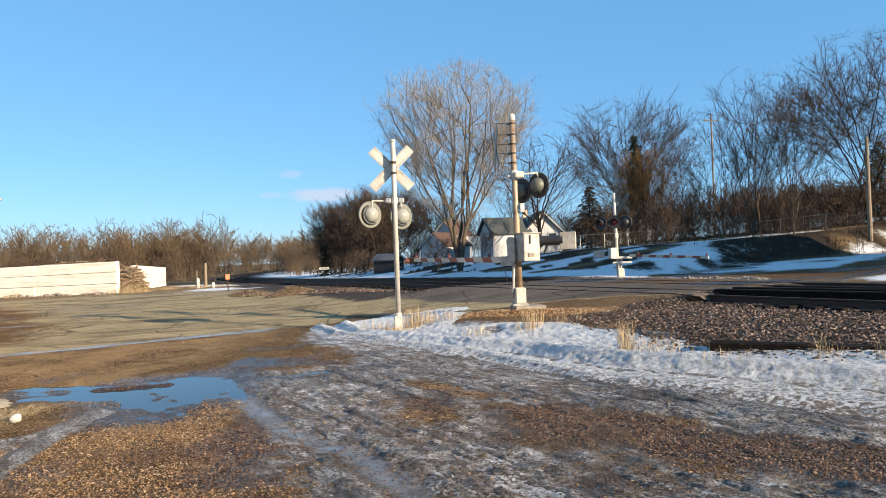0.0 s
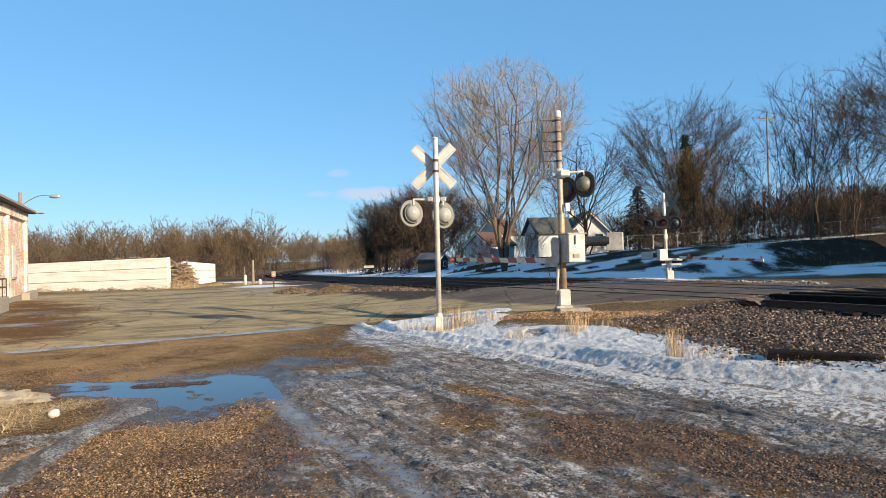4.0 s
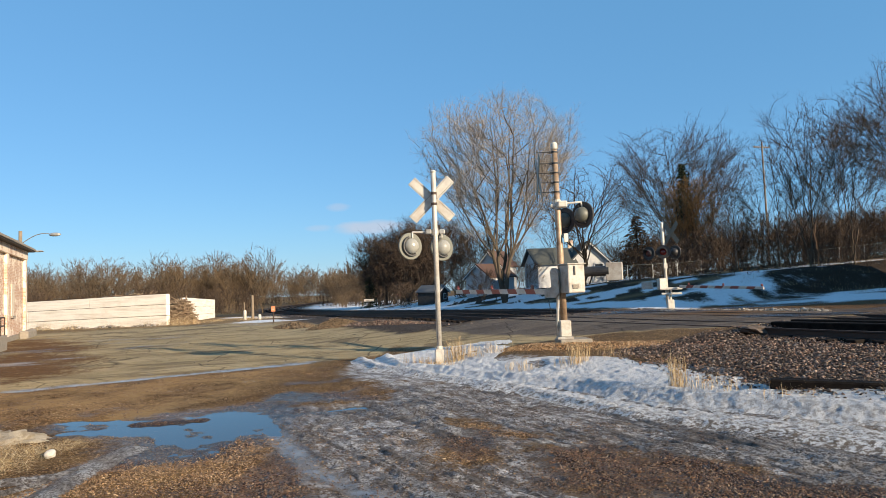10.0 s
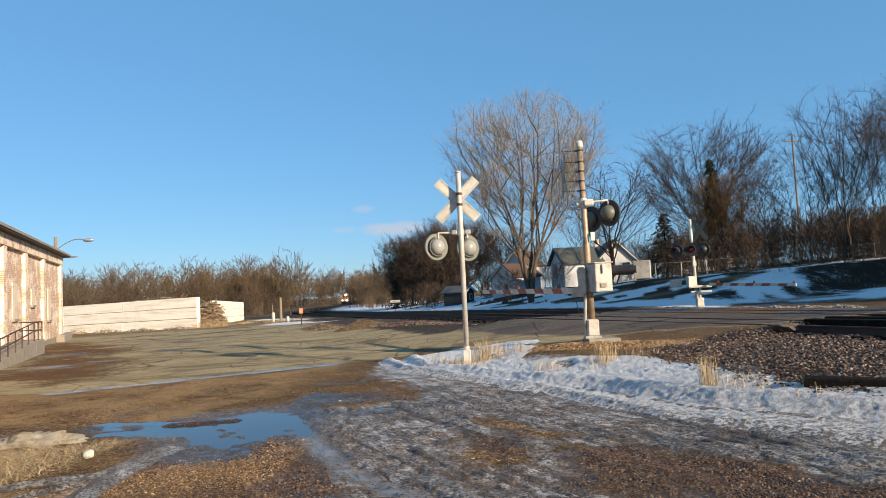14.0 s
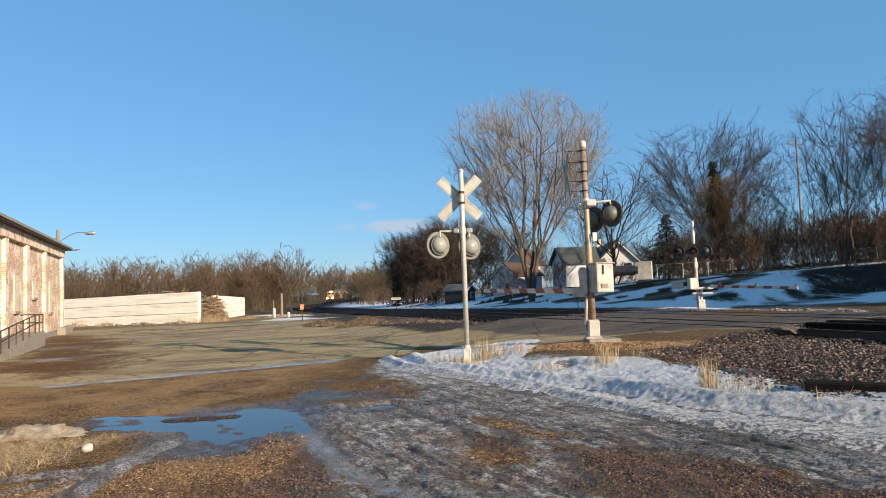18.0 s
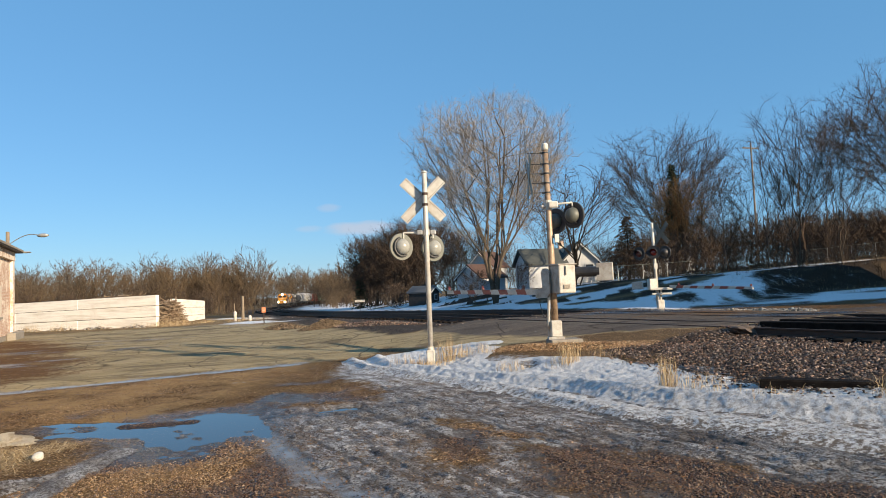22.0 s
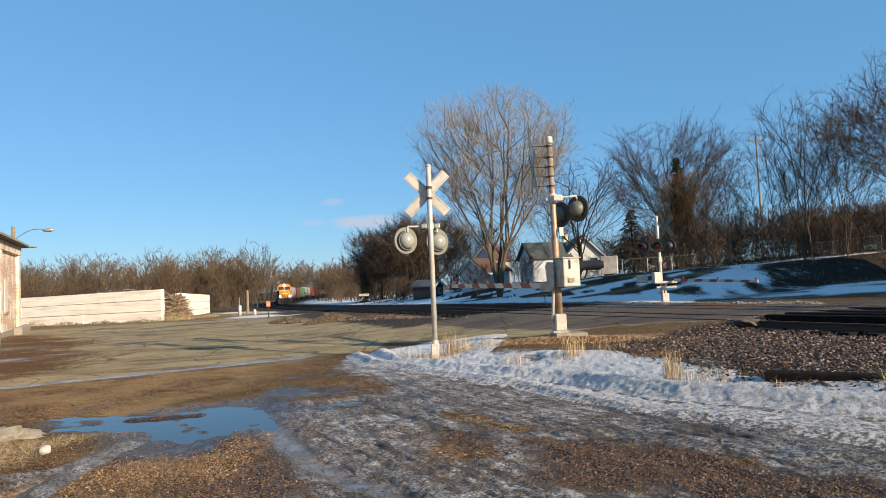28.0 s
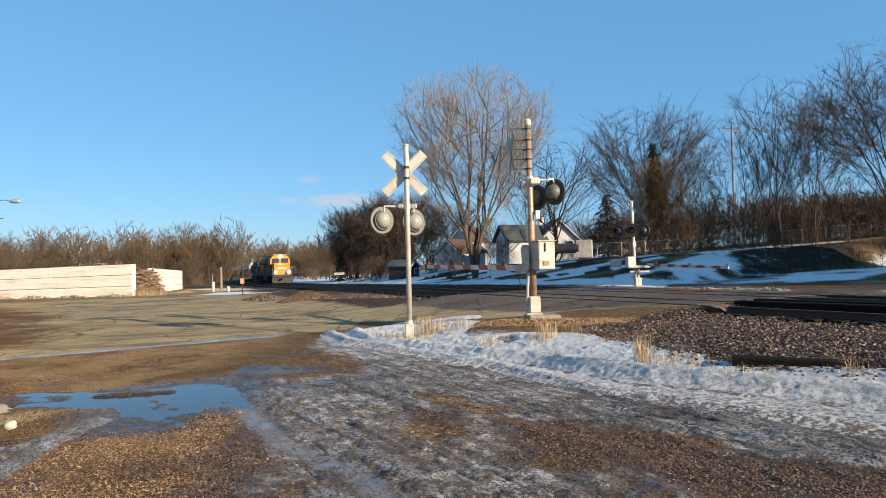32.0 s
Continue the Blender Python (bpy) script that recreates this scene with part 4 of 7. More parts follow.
    # sprays of twigs on the thin wood, each parting once more
    thin_ = np.nonzero(rad < limb_cut)[0]
    src = np.repeat(thin_, twigs)
    d = D[src] * 0.8 + rng.normal(0, tousle, (len(src), 3))
    d[:, 2] += rise
    d /= np.linalg.norm(d, axis=1)[:, None]
    L = twig_len * rng.uniform(0.45, 1.25, len(src))
    a = P[src]
    b = a + d * L[:, None]
    sets = [(a, b, twig)]
    for k in range(forks):
        o = a + d * (L * rng.uniform(0.3, 0.8, len(src)))[:, None]
        e = d + rng.normal(0, 0.5, d.shape)
        e[:, 2] += rise * 0.6
        e /= np.linalg.norm(e, axis=1)[:, None]
        sets.append((o, o + e * (L * rng.uniform(0.4, 0.75, len(src)))[:, None], twig * 0.75))
    base = len(fine[0])
    for a, b, wd in sets:
        side = np.cross(b - a, rng.normal(0, 1, a.shape))
        side *= wd / (np.linalg.norm(side, axis=1)[:, None] + 1e-9)
        tri = np.stack([a - side, a + side, b], 1).reshape(-1, 3)
        fine[0].extend(map(tuple, tri))
        fine[1].extend((base + 3 * i, base + 3 * i + 1, base + 3 * i + 2) for i in range(len(a)))
        base += len(tri)
    return [(np.array(vs) if vs else np.zeros((0, 3)), fs) for vs, fs in (limbs, fine)]


def mesh_of(name, vf, material):
    me = bpy.data.meshes.new(name)
    me.from_pydata(vf[0].tolist(), [], vf[1])
    me.materials.append(material)
    return me


def plant(name, mesh, x, y, turn, size, label, group="", dz=0.0):
    """A tree made of a trunk with limbs and a crown of twigs."""
    t = thing(name, pose(x, y, gz(x, y) + dz, 0, 0, turn) @ Matrix.Diagonal((size, size, size, 1)), label, "tree", group)
    for nm, me in zip(("trunk", "crown"), mesh):
        o = new(nm, me)
        o.parent = t
    return t


def species(key, mat_limb, mat_twig, **kw):
    a, b = tree_mesh(**kw)
    return mesh_of(key + "_trunk", a, mat_limb), mesh_of(key + "_crown", b, mat_twig)


BIG = species("cottonwood", M_BARK_GREY, M_TWIG_PALE, seed=3, height=17.4, spread_r=7.2, kind="vase", foot=0.24, stems=5, splay=0.16, limbs_=20, boughs=5, sprigs=6, buds=2200, stride=0.32, tip=0.010, pipe=2.05, twigs=4, twig_len=0.85, twig=0.008, rise=0.4, arch=0.30)
MAPLE = species("maple", M_BARK_DARK, M_TWIG_BROWN, seed=11, height=17.8, spread_r=9.4, kind="dome", foot=0.22, stems=2, splay=0.12, limbs_=18, boughs=6, sprigs=5, buds=1300, stride=0.38, tip=0.009, pipe=2.2, twigs=4, twig_len=1.0, twig=0.008, rise=0.35, arch=0.12)
ELM = species("elm", M_BARK_GREY, M_TWIG_BROWN, seed=21, height=13.8, spread_r=4.4, kind="column", foot=0.20, stems=2, splay=0.15, limbs_=8, boughs=4, sprigs=4, buds=250, stride=0.34, tip=0.007, pipe=2.3, twigs=3, twig_len=0.8, twig=0.0065, rise=0.4)
ELM2 = species("slender_elm", M_BARK_RED, M_TWIG_BROWN, seed=27, height=12.8, spread_r=3.6, kind="column", foot=0.26, stems=1, splay=0.12, limbs_=6, boughs=4, sprigs=4, buds=180, stride=0.34, tip=0.007, pipe=2.3, twigs=3, twig_len=0.8, twig=0.0065, rise=0.4)
OAK = species("oak", M_BARK_DARK, M_TWIG_BROWN, seed=5, height=9.8, spread_r=5.0, kind="dome", foot=0.28, stems=1, splay=0.05, limbs_=8, boughs=5, sprigs=4, buds=300, stride=0.32, tip=0.011, pipe=2.0, twigs=2, twig_len=0.6, twig=0.008, rise=0.25, arch=0.3)
SCRUB = species("scrub", M_BARK_GREY, M_TWIG_BROWN, seed=8, height=7, spread_r=3.6, kind="dome", foot=0.12, stems=6, splay=0.3, limbs_=12, boughs=3, sprigs=4, buds=350, stride=0.30, tip=0.008, twigs=4, twig_len=0.65, twig=0.009, rise=0.4)
RUST = species("rusty_shrub", M_BARK_DARK, M_TWIG_RUST, seed=18, height=10.2, spread_r=3.3, kind="column", foot=0.10, stems=5, splay=0.2, limbs_=15, boughs=4, sprigs=4, buds=1200, stride=0.30, tip=0.009, twigs=5, twig_len=0.9, twig=0.011, rise=0.45)

plant("bare_cottonwood", BIG, 1.2, 56, 20, 0.98, "tall bare many-stemmed tree with pale fine twigs on the snowy slope", "")
plant("bare_tree", OAK, 8.3, 60.5, 0, 1.12, "dark bare tree with spreading black limbs near the house", "")
plant("bare_tree", ELM, 8.5, 84, 60, 1.05, "tall bare tree behind the white house", "bare trees on the hill")
plant("bare_maple", MAPLE, 23.5, 84, 0, 1.0, "broad round-crowned bare tree behind the spruce", "bare trees on the hill")
for x, y, turn, size, me in ((19.2, 47, 0, 0.72, ELM2), (21.3, 46.6, 130, 0.84, ELM), (22.6, 48.2, 75, 0.86, ELM2), (24.6, 47.4, 220, 0.80, ELM), (16.6, 47.5, 10, 0.55, ELM2), (31.5, 62, 200, 0.95, ELM)):
    plant("bare_tree", me, x, y, turn, size, "slender bare tree of the thicket on the snowy bank", "bare trees on the hill")
plant("bare_tree", ELM2, 20.9, 61, 200, 0.62, "thin bare tree before the rust-brown shrub", "bare trees on the hill")
plant("bare_tree", ELM2, 23.8, 66, 100, 0.7, "thin bare tree before the rust-brown shrub", "bare trees on the hill")
plant("bare_shrub", RUST, 21.9, 74.0, 0, 1.0, "big bushy rust-brown shrub before the spruce")
plant("bare_shrub", SCRUB, 3.6, 62.0, 0, 0.42, "low dark brush at the big tree's foot", "brush at the tree's foot")
plant("bare_shrub", SCRUB, -0.6, 63.0, 90, 0.45, "low dark brush at the big tree's foot", "brush at the tree's foot")
plant("bare_maple", MAPLE, 37.2, 58.8, 140, 0.92, "large dark bare tree at the top of the bank", "bare trees on the hill")
for i, (x, y, s) in enumerate(((-10, 82, 1.25), (-12.3, 86, 1.25), (-14.6, 91, 1.1), (-7, 84, 1.35), (-16.5, 97, 1.1), (-12, 95, 1.45), (-4, 86, 1.3), (-9, 92, 1.5), (-1, 88, 1.3), (-11, 104, 1.4))):
    plant("bare_shrub_tree", SCRUB, x * 1.18, y * 1.18, i * 77, s * 1.18, "dense brown bare thicket tree beside the tracks", "thicket beside the tracks")
for i, (x, y) in enumerate(((-12, 88), (-14, 91.5), (-9, 87), (-11, 91), (-15.5, 95), (-7, 86))):
    plant("bare_shrub_tree", SCRUB, x * 1.17, y * 1.17, i * 47, 1.66 + 0.07 * (i % 3), "tall brown bare thicket tree behind the hut", "thicket beside the tracks")


# ---- crossing signals ----
def glass(name, c, rough=0.08, glow=0.0):
    k = Mat(name, rough)
    k.color(k.mix(k.noise(30, 3), c, tuple(v * 0.6 for v in c)))
    k.b.inputs["Coat Weight"].default_value = 0.6
    if glow:
        k.glow(c, glow)
    return k.m


M_LENS = glass("smoky_lens", (0.16, 0.15, 0.14))
M_LENS_RED = glass("red_lens", (0.16, 0.015, 0.012), 0.2, 0.02)
M_LENS_DARK = glass("dull_red_lens", (0.14, 0.025, 0.02), 0.3)
M_LAMPBACK = worn("aged_silver_disc", (0.105, 0.105, 0.085), (0.08, 0.078, 0.06), 7, 0.5, 0.5, 0.0)
M_DOME = worn("polished_dome", (0.27, 0.265, 0.235), (0.20, 0.19, 0.165), 6, 0.4, 0.16, 0.0)


def lamp_head(parent, x, y, z, fx, fy, disc_mat, dome_mat, lens_mat, name="lamp", r=0.30):
    """A flasher: round background, housing behind, lens and hood in front. It faces (fx, fy)."""
    m = parent.matrix_world.inverted() @ facing(x, y, z, fx, fy)
    turn = m @ Matrix.Rotation(radians(-90), 4, "X")
    bm = bmesh.new()
    lathe(bm, [(r * 0.32, -0.012), (r * 0.97, -0.012), (r, 0.0), (r, 0.03), (r * 0.96, 0.03), (r * 0.94, 0.008), (r * 0.32, 0.008)], 32, turn)
    disc = part(name, bm, disc_mat, parent)
    bm = bmesh.new()
    lathe(bm, [(0.005, -0.19), (0.07, -0.182), (0.125, -0.15), (0.165, -0.095), (0.18, -0.035), (0.18, -0.012)], 24, turn)
    part("housing", bm, dome_mat, disc, smooth=True)
    bm = bmesh.new()
    lathe(bm, [(0.15, 0.01), (0.14, 0.035), (0.10, 0.055), (0.05, 0.066), (0.004, 0.07)], 24, turn)
    part("lens", bm, lens_mat, disc, smooth=True)
    # black arc modelled where the dome's shade falls on the disc
    bm = bmesh.new()
    arc = [turn @ Vector((0.205 * math.cos(radians(w)), 0.205 * math.sin(radians(w)), -0.045)) for w in range(60, 256, 15)]
    for a, b in zip(arc, arc[1:]):
        rod(bm, a, b, 0.026, sides=6)
    part("gasket", bm, M_BLACK, disc)
    bm = bmesh.new()
    ring = []
    for i in range(17):
        w = radians(-25 + 230 * i / 16)
        c, s = math.cos(w), math.sin(w)
        ln = 0.30 * (0.35 + 0.65 * max(0.0, s))
        ring.append([bm.verts.new(m @ Vector((q * c, d, q * s))) for q, d in ((0.165, 0.01), (0.165, ln), (0.158, ln), (0.158, 0.01))])
    for a, b in zip(ring, ring[1:]):
        for i in range(4):
            bm.faces.new((a[i], a[(i + 1) % 4], b[(i + 1) % 4], b[i]))
    bmesh.ops.recalc_face_normals(bm, faces=bm.faces[:])
    part("hood", bm, M_BLACK, disc)
    return disc


def crossbuck(parent, x, y, z, fx, fy, mat, edge_mat, length=1.25, width=0.225, slant=45):
    """Two crossed blades with a raised dark border line, facing (fx, fy)."""
    m = parent.matrix_world.inverted() @ facing(x, y, z, fx, fy)
    for i, a in enumerate((slant, 180 - slant)):
        bm = bmesh.new()
        box(bm, length, 0.012, width, m @ pose(0, 0.012 * i, 0, 0, -a, 0) @ pose(0, 0, -width / 2), 0.004)
        b = part("crossbuck_blade", bm, mat, parent)
        bm = bmesh.new()
        for s in (-1, 1):
            box(bm, length * 0.97, 0.003, 0.006, m @ pose(0, 0.012 * i - 0.0085, 0, 0, -a, 0) @ pose(0, 0, s * (width / 2 - 0.03)))
        part("border", bm, edge_mat, b)


# crossbuck mast seen from behind, in the snow
mx, my = -1.14, 15.53
mz = gz(mx, my)
mast = thing("crossbuck_signal", pose(mx, my, mz), "silver railway crossing mast with white crossbuck and two round flashers", "railway signal", "crossing signals")
bm = bmesh.new()
lathe(bm, [(0.057, 0.25), (0.057, 4.25), (0.05, 4.26), (0.066, 4.262), (0.066, 4.29), (0.04, 4.31), (0.004, 4.315)], 16)
part("pole", bm, M_SILVER, mast, smooth=True)
bm = bmesh.new()
box(bm, 0.26, 0.26, 0.05, pose(0, 0, -0.04), 0.01)
box(bm, 0.185, 0.185, 0.33, pose(0, 0, 0.0), 0.02)
rod(bm, (0, 0, 0.33), (0, 0, 0.40), 0.075)
part("base_casting", bm, M_WHITE, mast, "white painted base casting")
for sx_, sy_ in ((-1, -1), (1, -1), (-1, 1), (1, 1)):
    bm = bmesh.new()
    rod(bm, (0.115 * sx_, 0.115 * sy_, -0.04), (0.115 * sx_, 0.115 * sy_, 0.05), 0.014, sides=6)
    part("bolt", bm, M_RAIL, mast)
crossbuck(mast, mx - 0.06, my + 0.10, mz + 3.67, 0.02, 1.0, M_WHITE, M_BLACK)
bm = bmesh.new()
for zz in (3.55, 3.79):
    rod(bm, (0, 0, zz - 0.03), (0, 0, zz + 0.03), 0.068)
box(bm, 0.12, 0.12, 0.26, pose(0, 0.06, 3.54), 0.01)
part("bracket", bm, M_RAIL, mast)
bm = bmesh.new()
rod(bm, (-0.50, -0.10, 2.93), (0.16, 0.10, 2.93), 0.024)
rod(bm, (0, 0, 2.86), (0, 0, 3.0), 0.078)
box(bm, 0.12, 0.11, 0.10, pose(-0.14, -0.06, 2.88), 0.015)
box(bm, 0.12, 0.11, 0.10, pose(0.15, 0.05, 2.88), 0.015)
for q in (-0.50, 0.14):
    rod(bm, (q, q * 0.25, 2.93), (q, q * 0.25, 2.80), 0.02)
part("crossarm", bm, M_STEEL, mast)
lamp_head(mast, mx - 0.55, my - 0.13, mz + 2.62, -0.62, 0.78, M_LAMPBACK, M_DOME, M_LENS_RED)
lamp_head(mast, mx + 0.13, my + 0.16, mz + 2.58, -0.62, 0.78, M_LAMPBACK, M_DOME, M_LENS_RED)


def stripe_arm(parent, a, b, n, w0=0.13, w1=0.10, th=0.05):
    """A tapered gate arm of red and white stretches with three small red lamps on top."""
    a, b = Vector(a), Vector(b)
    inv = parent.matrix_world.inverted()
    d = b - a
    q = d.to_track_quat("X", "Z").to_matrix().to_4x4()
    arm = None
    for i in range(n):
        t0, t1 = i / n, (i + 1) / n
        lo, hi = a.lerp(b, t0), a.lerp(b, t1)
        h0, h1 = w0 + (w1 - w0) * t0, w0 + (w1 - w0) * t1
        L = (hi - lo).length
        bm = bmesh.new()
        k = 0.35 * h0
        pts = [(0 - (k if i else 0), -h0 / 2), (L - (k if i < n - 1 else 0), -h1 / 2), (L + (k if i < n - 1 else 0), h1 / 2), (0 + (k if i else 0), h0 / 2)]
        prism(bm, pts, th, inv @ Matrix.Translation(lo) @ q @ pose(0, -th / 2, 0))
        p = part("arm" if arm is None else "stripe", bm, M_WHITE if i % 2 == 0 else M_RED, parent if arm is None else arm, "faded red stretch" if i % 2 else "")
        arm = arm or p
    for f in (0.12, 0.55, 0.98):
        c = a.lerp(b, f)
        bm = bmesh.new()
        box(bm, 0.07, 0.06, 0.05, inv @ Matrix.Translation(c) @ q @ pose(0, 0, 0.06), 0.008)
        rod(bm, inv @ (c + Vector((0, -0.03, 0.13))), inv @ (c + Vector((0, 0.03, 0.13))), 0.032, sides=12)
        part("arm_lamp", bm, M_LENS_DARK, arm, "small red arm lamp")
    return arm


# gate signal on its concrete footing
gx_, gy_ = 1.66, 16.0
gz_ = gz(gx_, gy_)
gate = thing("gate_signal", pose(gx_, gy_, gz_), "weathered crossing gate mast with lowered striped arm and black flashers", "railway signal", "crossing signals")
bm = bmesh.new()
box(bm, 0.72, 0.55, 0.22, pose(0.18, -0.02, -0.12, 0, 0, 8), 0.02)
part("footing", bm, M_CONC, gate, "stained concrete footing")
bm = bmesh.new()
box(bm, 0.36, 0.30, 0.06, pose(0, 0, 0.09), 0.01)
box(bm, 0.27, 0.25, 0.38, pose(-0.01, 0, 0.14, 0, 0, 12), 0.03)
part("base_casting", bm, M_CASE, gate, "dirty pale cast base")
bm = bmesh.new()
lathe(bm, [(0.078, 0.5), (0.076, 2.2), (0.066, 2.3), (0.064, 4.38)], 16, pose(0, 0, 0, 0, -0.5, 0))
part("pole", bm, M_MAST_TAN, gate, "brown-stained round pole", True)
bm = bmesh.new()
lathe(bm, [(0.072, 4.40), (0.078, 4.44), (0.078, 4.52), (0.055, 4.56), (0.004, 4.57)], 16, pose(0, 0, 0, 0, -0.5, 0))
part("cap", bm, M_WHITE, gate, "white pole cap", True)
for zz in (4.34, 4.08, 3.86, 3.64, 3.42):
    bm = bmesh.new()
    xx = -zz * math.tan(radians(0.5))
    rod(bm, (xx, 0, zz - 0.018), (xx, 0, zz + 0.018), 0.074, sides=14)
    box(bm, 0.07, 0.06, 0.05, pose(xx - 0.09, 0, zz - 0.025), 0.008)
    rod(bm, (xx - 0.05, 0.0, zz), (xx - 0.40, 0.05, zz + 0.02), 0.009, sides=6)
    part("clamp", bm, M_BLACK, gate)
crossbuck(gate, gx_ - 0.42, gy_ + 0.02, gz_ + 3.78, -0.999, -0.035, M_LAMPBACK, M_BLACK)
bm = bmesh.new()
rod(bm, (-0.03, 0, 3.02), (-0.03, 0, 3.24), 0.088)
box(bm, 0.22, 0.18, 0.15, pose(0.07, -0.09, 3.05), 0.025)
rod(bm, (0.16, -0.10, 3.14), (0.36, -0.10, 3.15), 0.022)
rod(bm, (0.36, -0.10, 3.15), (0.50, -0.02, 3.17), 0.022)
rod(bm, (0.50, -0.02, 3.17), (0.53, 0.02, 3.05), 0.02)
box(bm, 0.10, 0.16, 0.07, pose(-0.14, 0.0, 3.07), 0.015)
part("crossarm", bm, M_WHITE, gate)
lamp_head(gate, gx_ + 0.53, gy_ + 0.02, gz_ + 2.88, 0.72, 0.69, M_BLACK, M_LAMPBACK, M_LENS)
lamp_head(gate, gx_ + 0.17, gy_ + 0.42, gz_ + 2.80, 0.72, 0.69, M_BLACK, M_LAMPBACK, M_LENS)
bm = bmesh.new()
box(bm, 0.10, 0.03, 0.19, pose(0.12, -0.09, 2.27, 0, 0, 15), 0.006)
part("number_plate", bm, M_WHITE, gate, "small blank white plate")
bm = bmesh.new()
box(bm, 0.42, 0.40, 0.64, pose(0.20, -0.20, 1.12, 0, 0, 22), 0.03, 2)
box(bm, 0.47, 0.45, 0.03, pose(0.20, -0.20, 1.745, 0, 0, 22), 0.01)
cab = part("gate_mechanism", bm, M_CASE, gate, "white steel gate machine case")
bm = bmesh.new()
box(bm, 0.03, 0.02, 0.20, pose(0.235, -0.425, 1.52, 0, 0, 18), 0.005)
part("latch", bm, M_BLACK, cab)
bm = bmesh.new()
box(bm, 0.14, 0.006, 0.09, pose(0.25, -0.42, 1.22, 0, 0, 18), 0.001)
part("nameplate", bm, M_CONC, cab)
bm = bmesh.new()
prism(bm, [(-0.22, -0.1), (0.04, -0.1), (0.12, 0.0), (0.12, 0.48), (0.05, 0.56), (-0.03, 0.56), (-0.07, 0.48), (-0.05, 0.14), (-0.22, 0.08)], 0.12, pose(-0.22, -0.16, 1.13, 0, 0, -25))
part("arm_bracket", bm, M_CASE, gate)
bm = bmesh.new()
rod(bm, (0.42, -0.12, 1.58), (1.0, -0.30, 1.58), 0.11, sides=14)
rod(bm, (0.42, -0.02, 1.35), (0.72, -0.20, 1.62), 0.018, sides=6)
rod(bm, (0.60, -0.02, 1.30), (0.70, -0.20, 1.62), 0.018, sides=6)
part("counterweight_shaft", bm, M_BLACK, gate)
bm = bmesh.new()
box(bm, 0.36, 0.09, 0.40, pose(1.10, -0.36, 1.36, 0, 0, -18), 0.012)
part("counterweight", bm, M_CASE, gate, "pale steel counterweight plate")
bm = bmesh.new()
rod(bm, (-0.16, -0.06, 0.42), (-0.11, -0.06, 1.16), 0.034, sides=10)
rod(bm, (-0.16, -0.06, 0.42), (-0.10, -0.03, 0.25), 0.034, sides=10)
part("conduit", bm, M_STEEL, gate)
bm = bmesh.new()
pv = [Vector((-0.33 + 0.02 * i, 0.1, 1.0 - 0.42 * math.sin(math.pi * i / 12))) for i in range(13)]
for a, b in zip(pv, pv[1:]):
    rod(bm, a, b, 0.008, sides=5)
part("cable", bm, M_BLACK, gate)
stripe_arm(gate, (gx_ - 0.38, gy_ + 0.08, gz_ + 1.17), (-0.92, 19.75, 1.60), 11)

# far gate signal across the tracks
fx_, fy_ = 7.86, 31.0
fz_ = gz(fx_, fy_)
farsig = thing("gate_signal", pose(fx_, fy_, fz_), "white crossing gate mast with black flashers beyond the tracks", "railway signal", "crossing signals")
top = 4.31 - fz_
bm = bmesh.new()
lathe(bm, [(0.07, 0.3), (0.065, top - 0.05), (0.04, top), (0.004, top + 0.01)], 14, pose(0, 0, 0, 0, -1.2, 0))
part("pole", bm, M_WHITE, farsig, smooth=True)
bm = bmesh.new()
box(bm, 0.5, 0.5, 0.10, pose(0.05, 0, -0.05), 0.02)
box(bm, 0.30, 0.28, 0.45, pose(0.1, 0, 0.05), 0.03)
part("base_casting", bm, M_WHITE, farsig)
crossbuck(farsig, fx_ + 0.28, fy_ - 0.05, fz_ + 3.45, 0.90, 0.42, M_LAMPBACK, M_BLACK)
bm = bmesh.new()
rod(bm, (-0.7, -0.05, 2.62), (0.5, 0.05, 2.62), 0.025)
rod(bm, (0, 0, 2.52), (0, 0, 2.7), 0.09)
part("crossarm", bm, M_BLACK, farsig)
lamp_head(farsig, fx_ - 0.72, fy_ - 0.08, fz_ + 2.58, -0.75, -0.66, M_BLACK, M_BLACK, M_LENS_DARK)
lamp_head(farsig, fx_ - 0.12, fy_ - 0.14, fz_ + 2.62, -0.35, -0.94, M_BLACK, M_BLACK, M_LENS_RED)
lamp_head(farsig, fx_ + 0.44, fy_ + 0.05, fz_ + 2.60, 0.75, 0.66, M_BLACK, M_BLACK, M_LENS)
bm = bmesh.new()
box(bm, 0.15, 0.03, 0.24, pose(-0.03, -0.09, 1.88), 0.005)
part("number_plate", bm, M_WHITE, farsig, "small blank white plate")
bm = bmesh.new()
box(bm, 0.34, 0.30, 0.50, pose(-0.24, -0.05, 0.95, 0, 0, 10), 0.03)
box(bm, 0.95, 0.14, 0.11, pose(0.12, -0.16, 0.93, 0, 0, -6), 0.02)
box(bm, 0.85, 0.14, 0.09, pose(0.14, -0.16, 0.72, 0, 0, -6), 0.02)
part("gate_mechanism", bm, M_WHITE, farsig)
bm = bmesh.new()
box(bm, 0.60, 0.08, 0.34, pose(-0.78, 0.35, 1.0, 0, 0, -50), 0.02)
part("counterweight", bm, M_SILVER, farsig, "pale steel counterweight plate")
bm = bmesh.new()
rod(bm, (0.12, 0.02, 0.3), (0.16, 0.0, 1.0), 0.05, sides=8)
part("conduit", bm, M_WHITE, farsig)
stripe_arm(farsig, (fx_ + 0.45, fy_ - 0.35, 1.42), (10.55, 27.3, 1.27), 11)


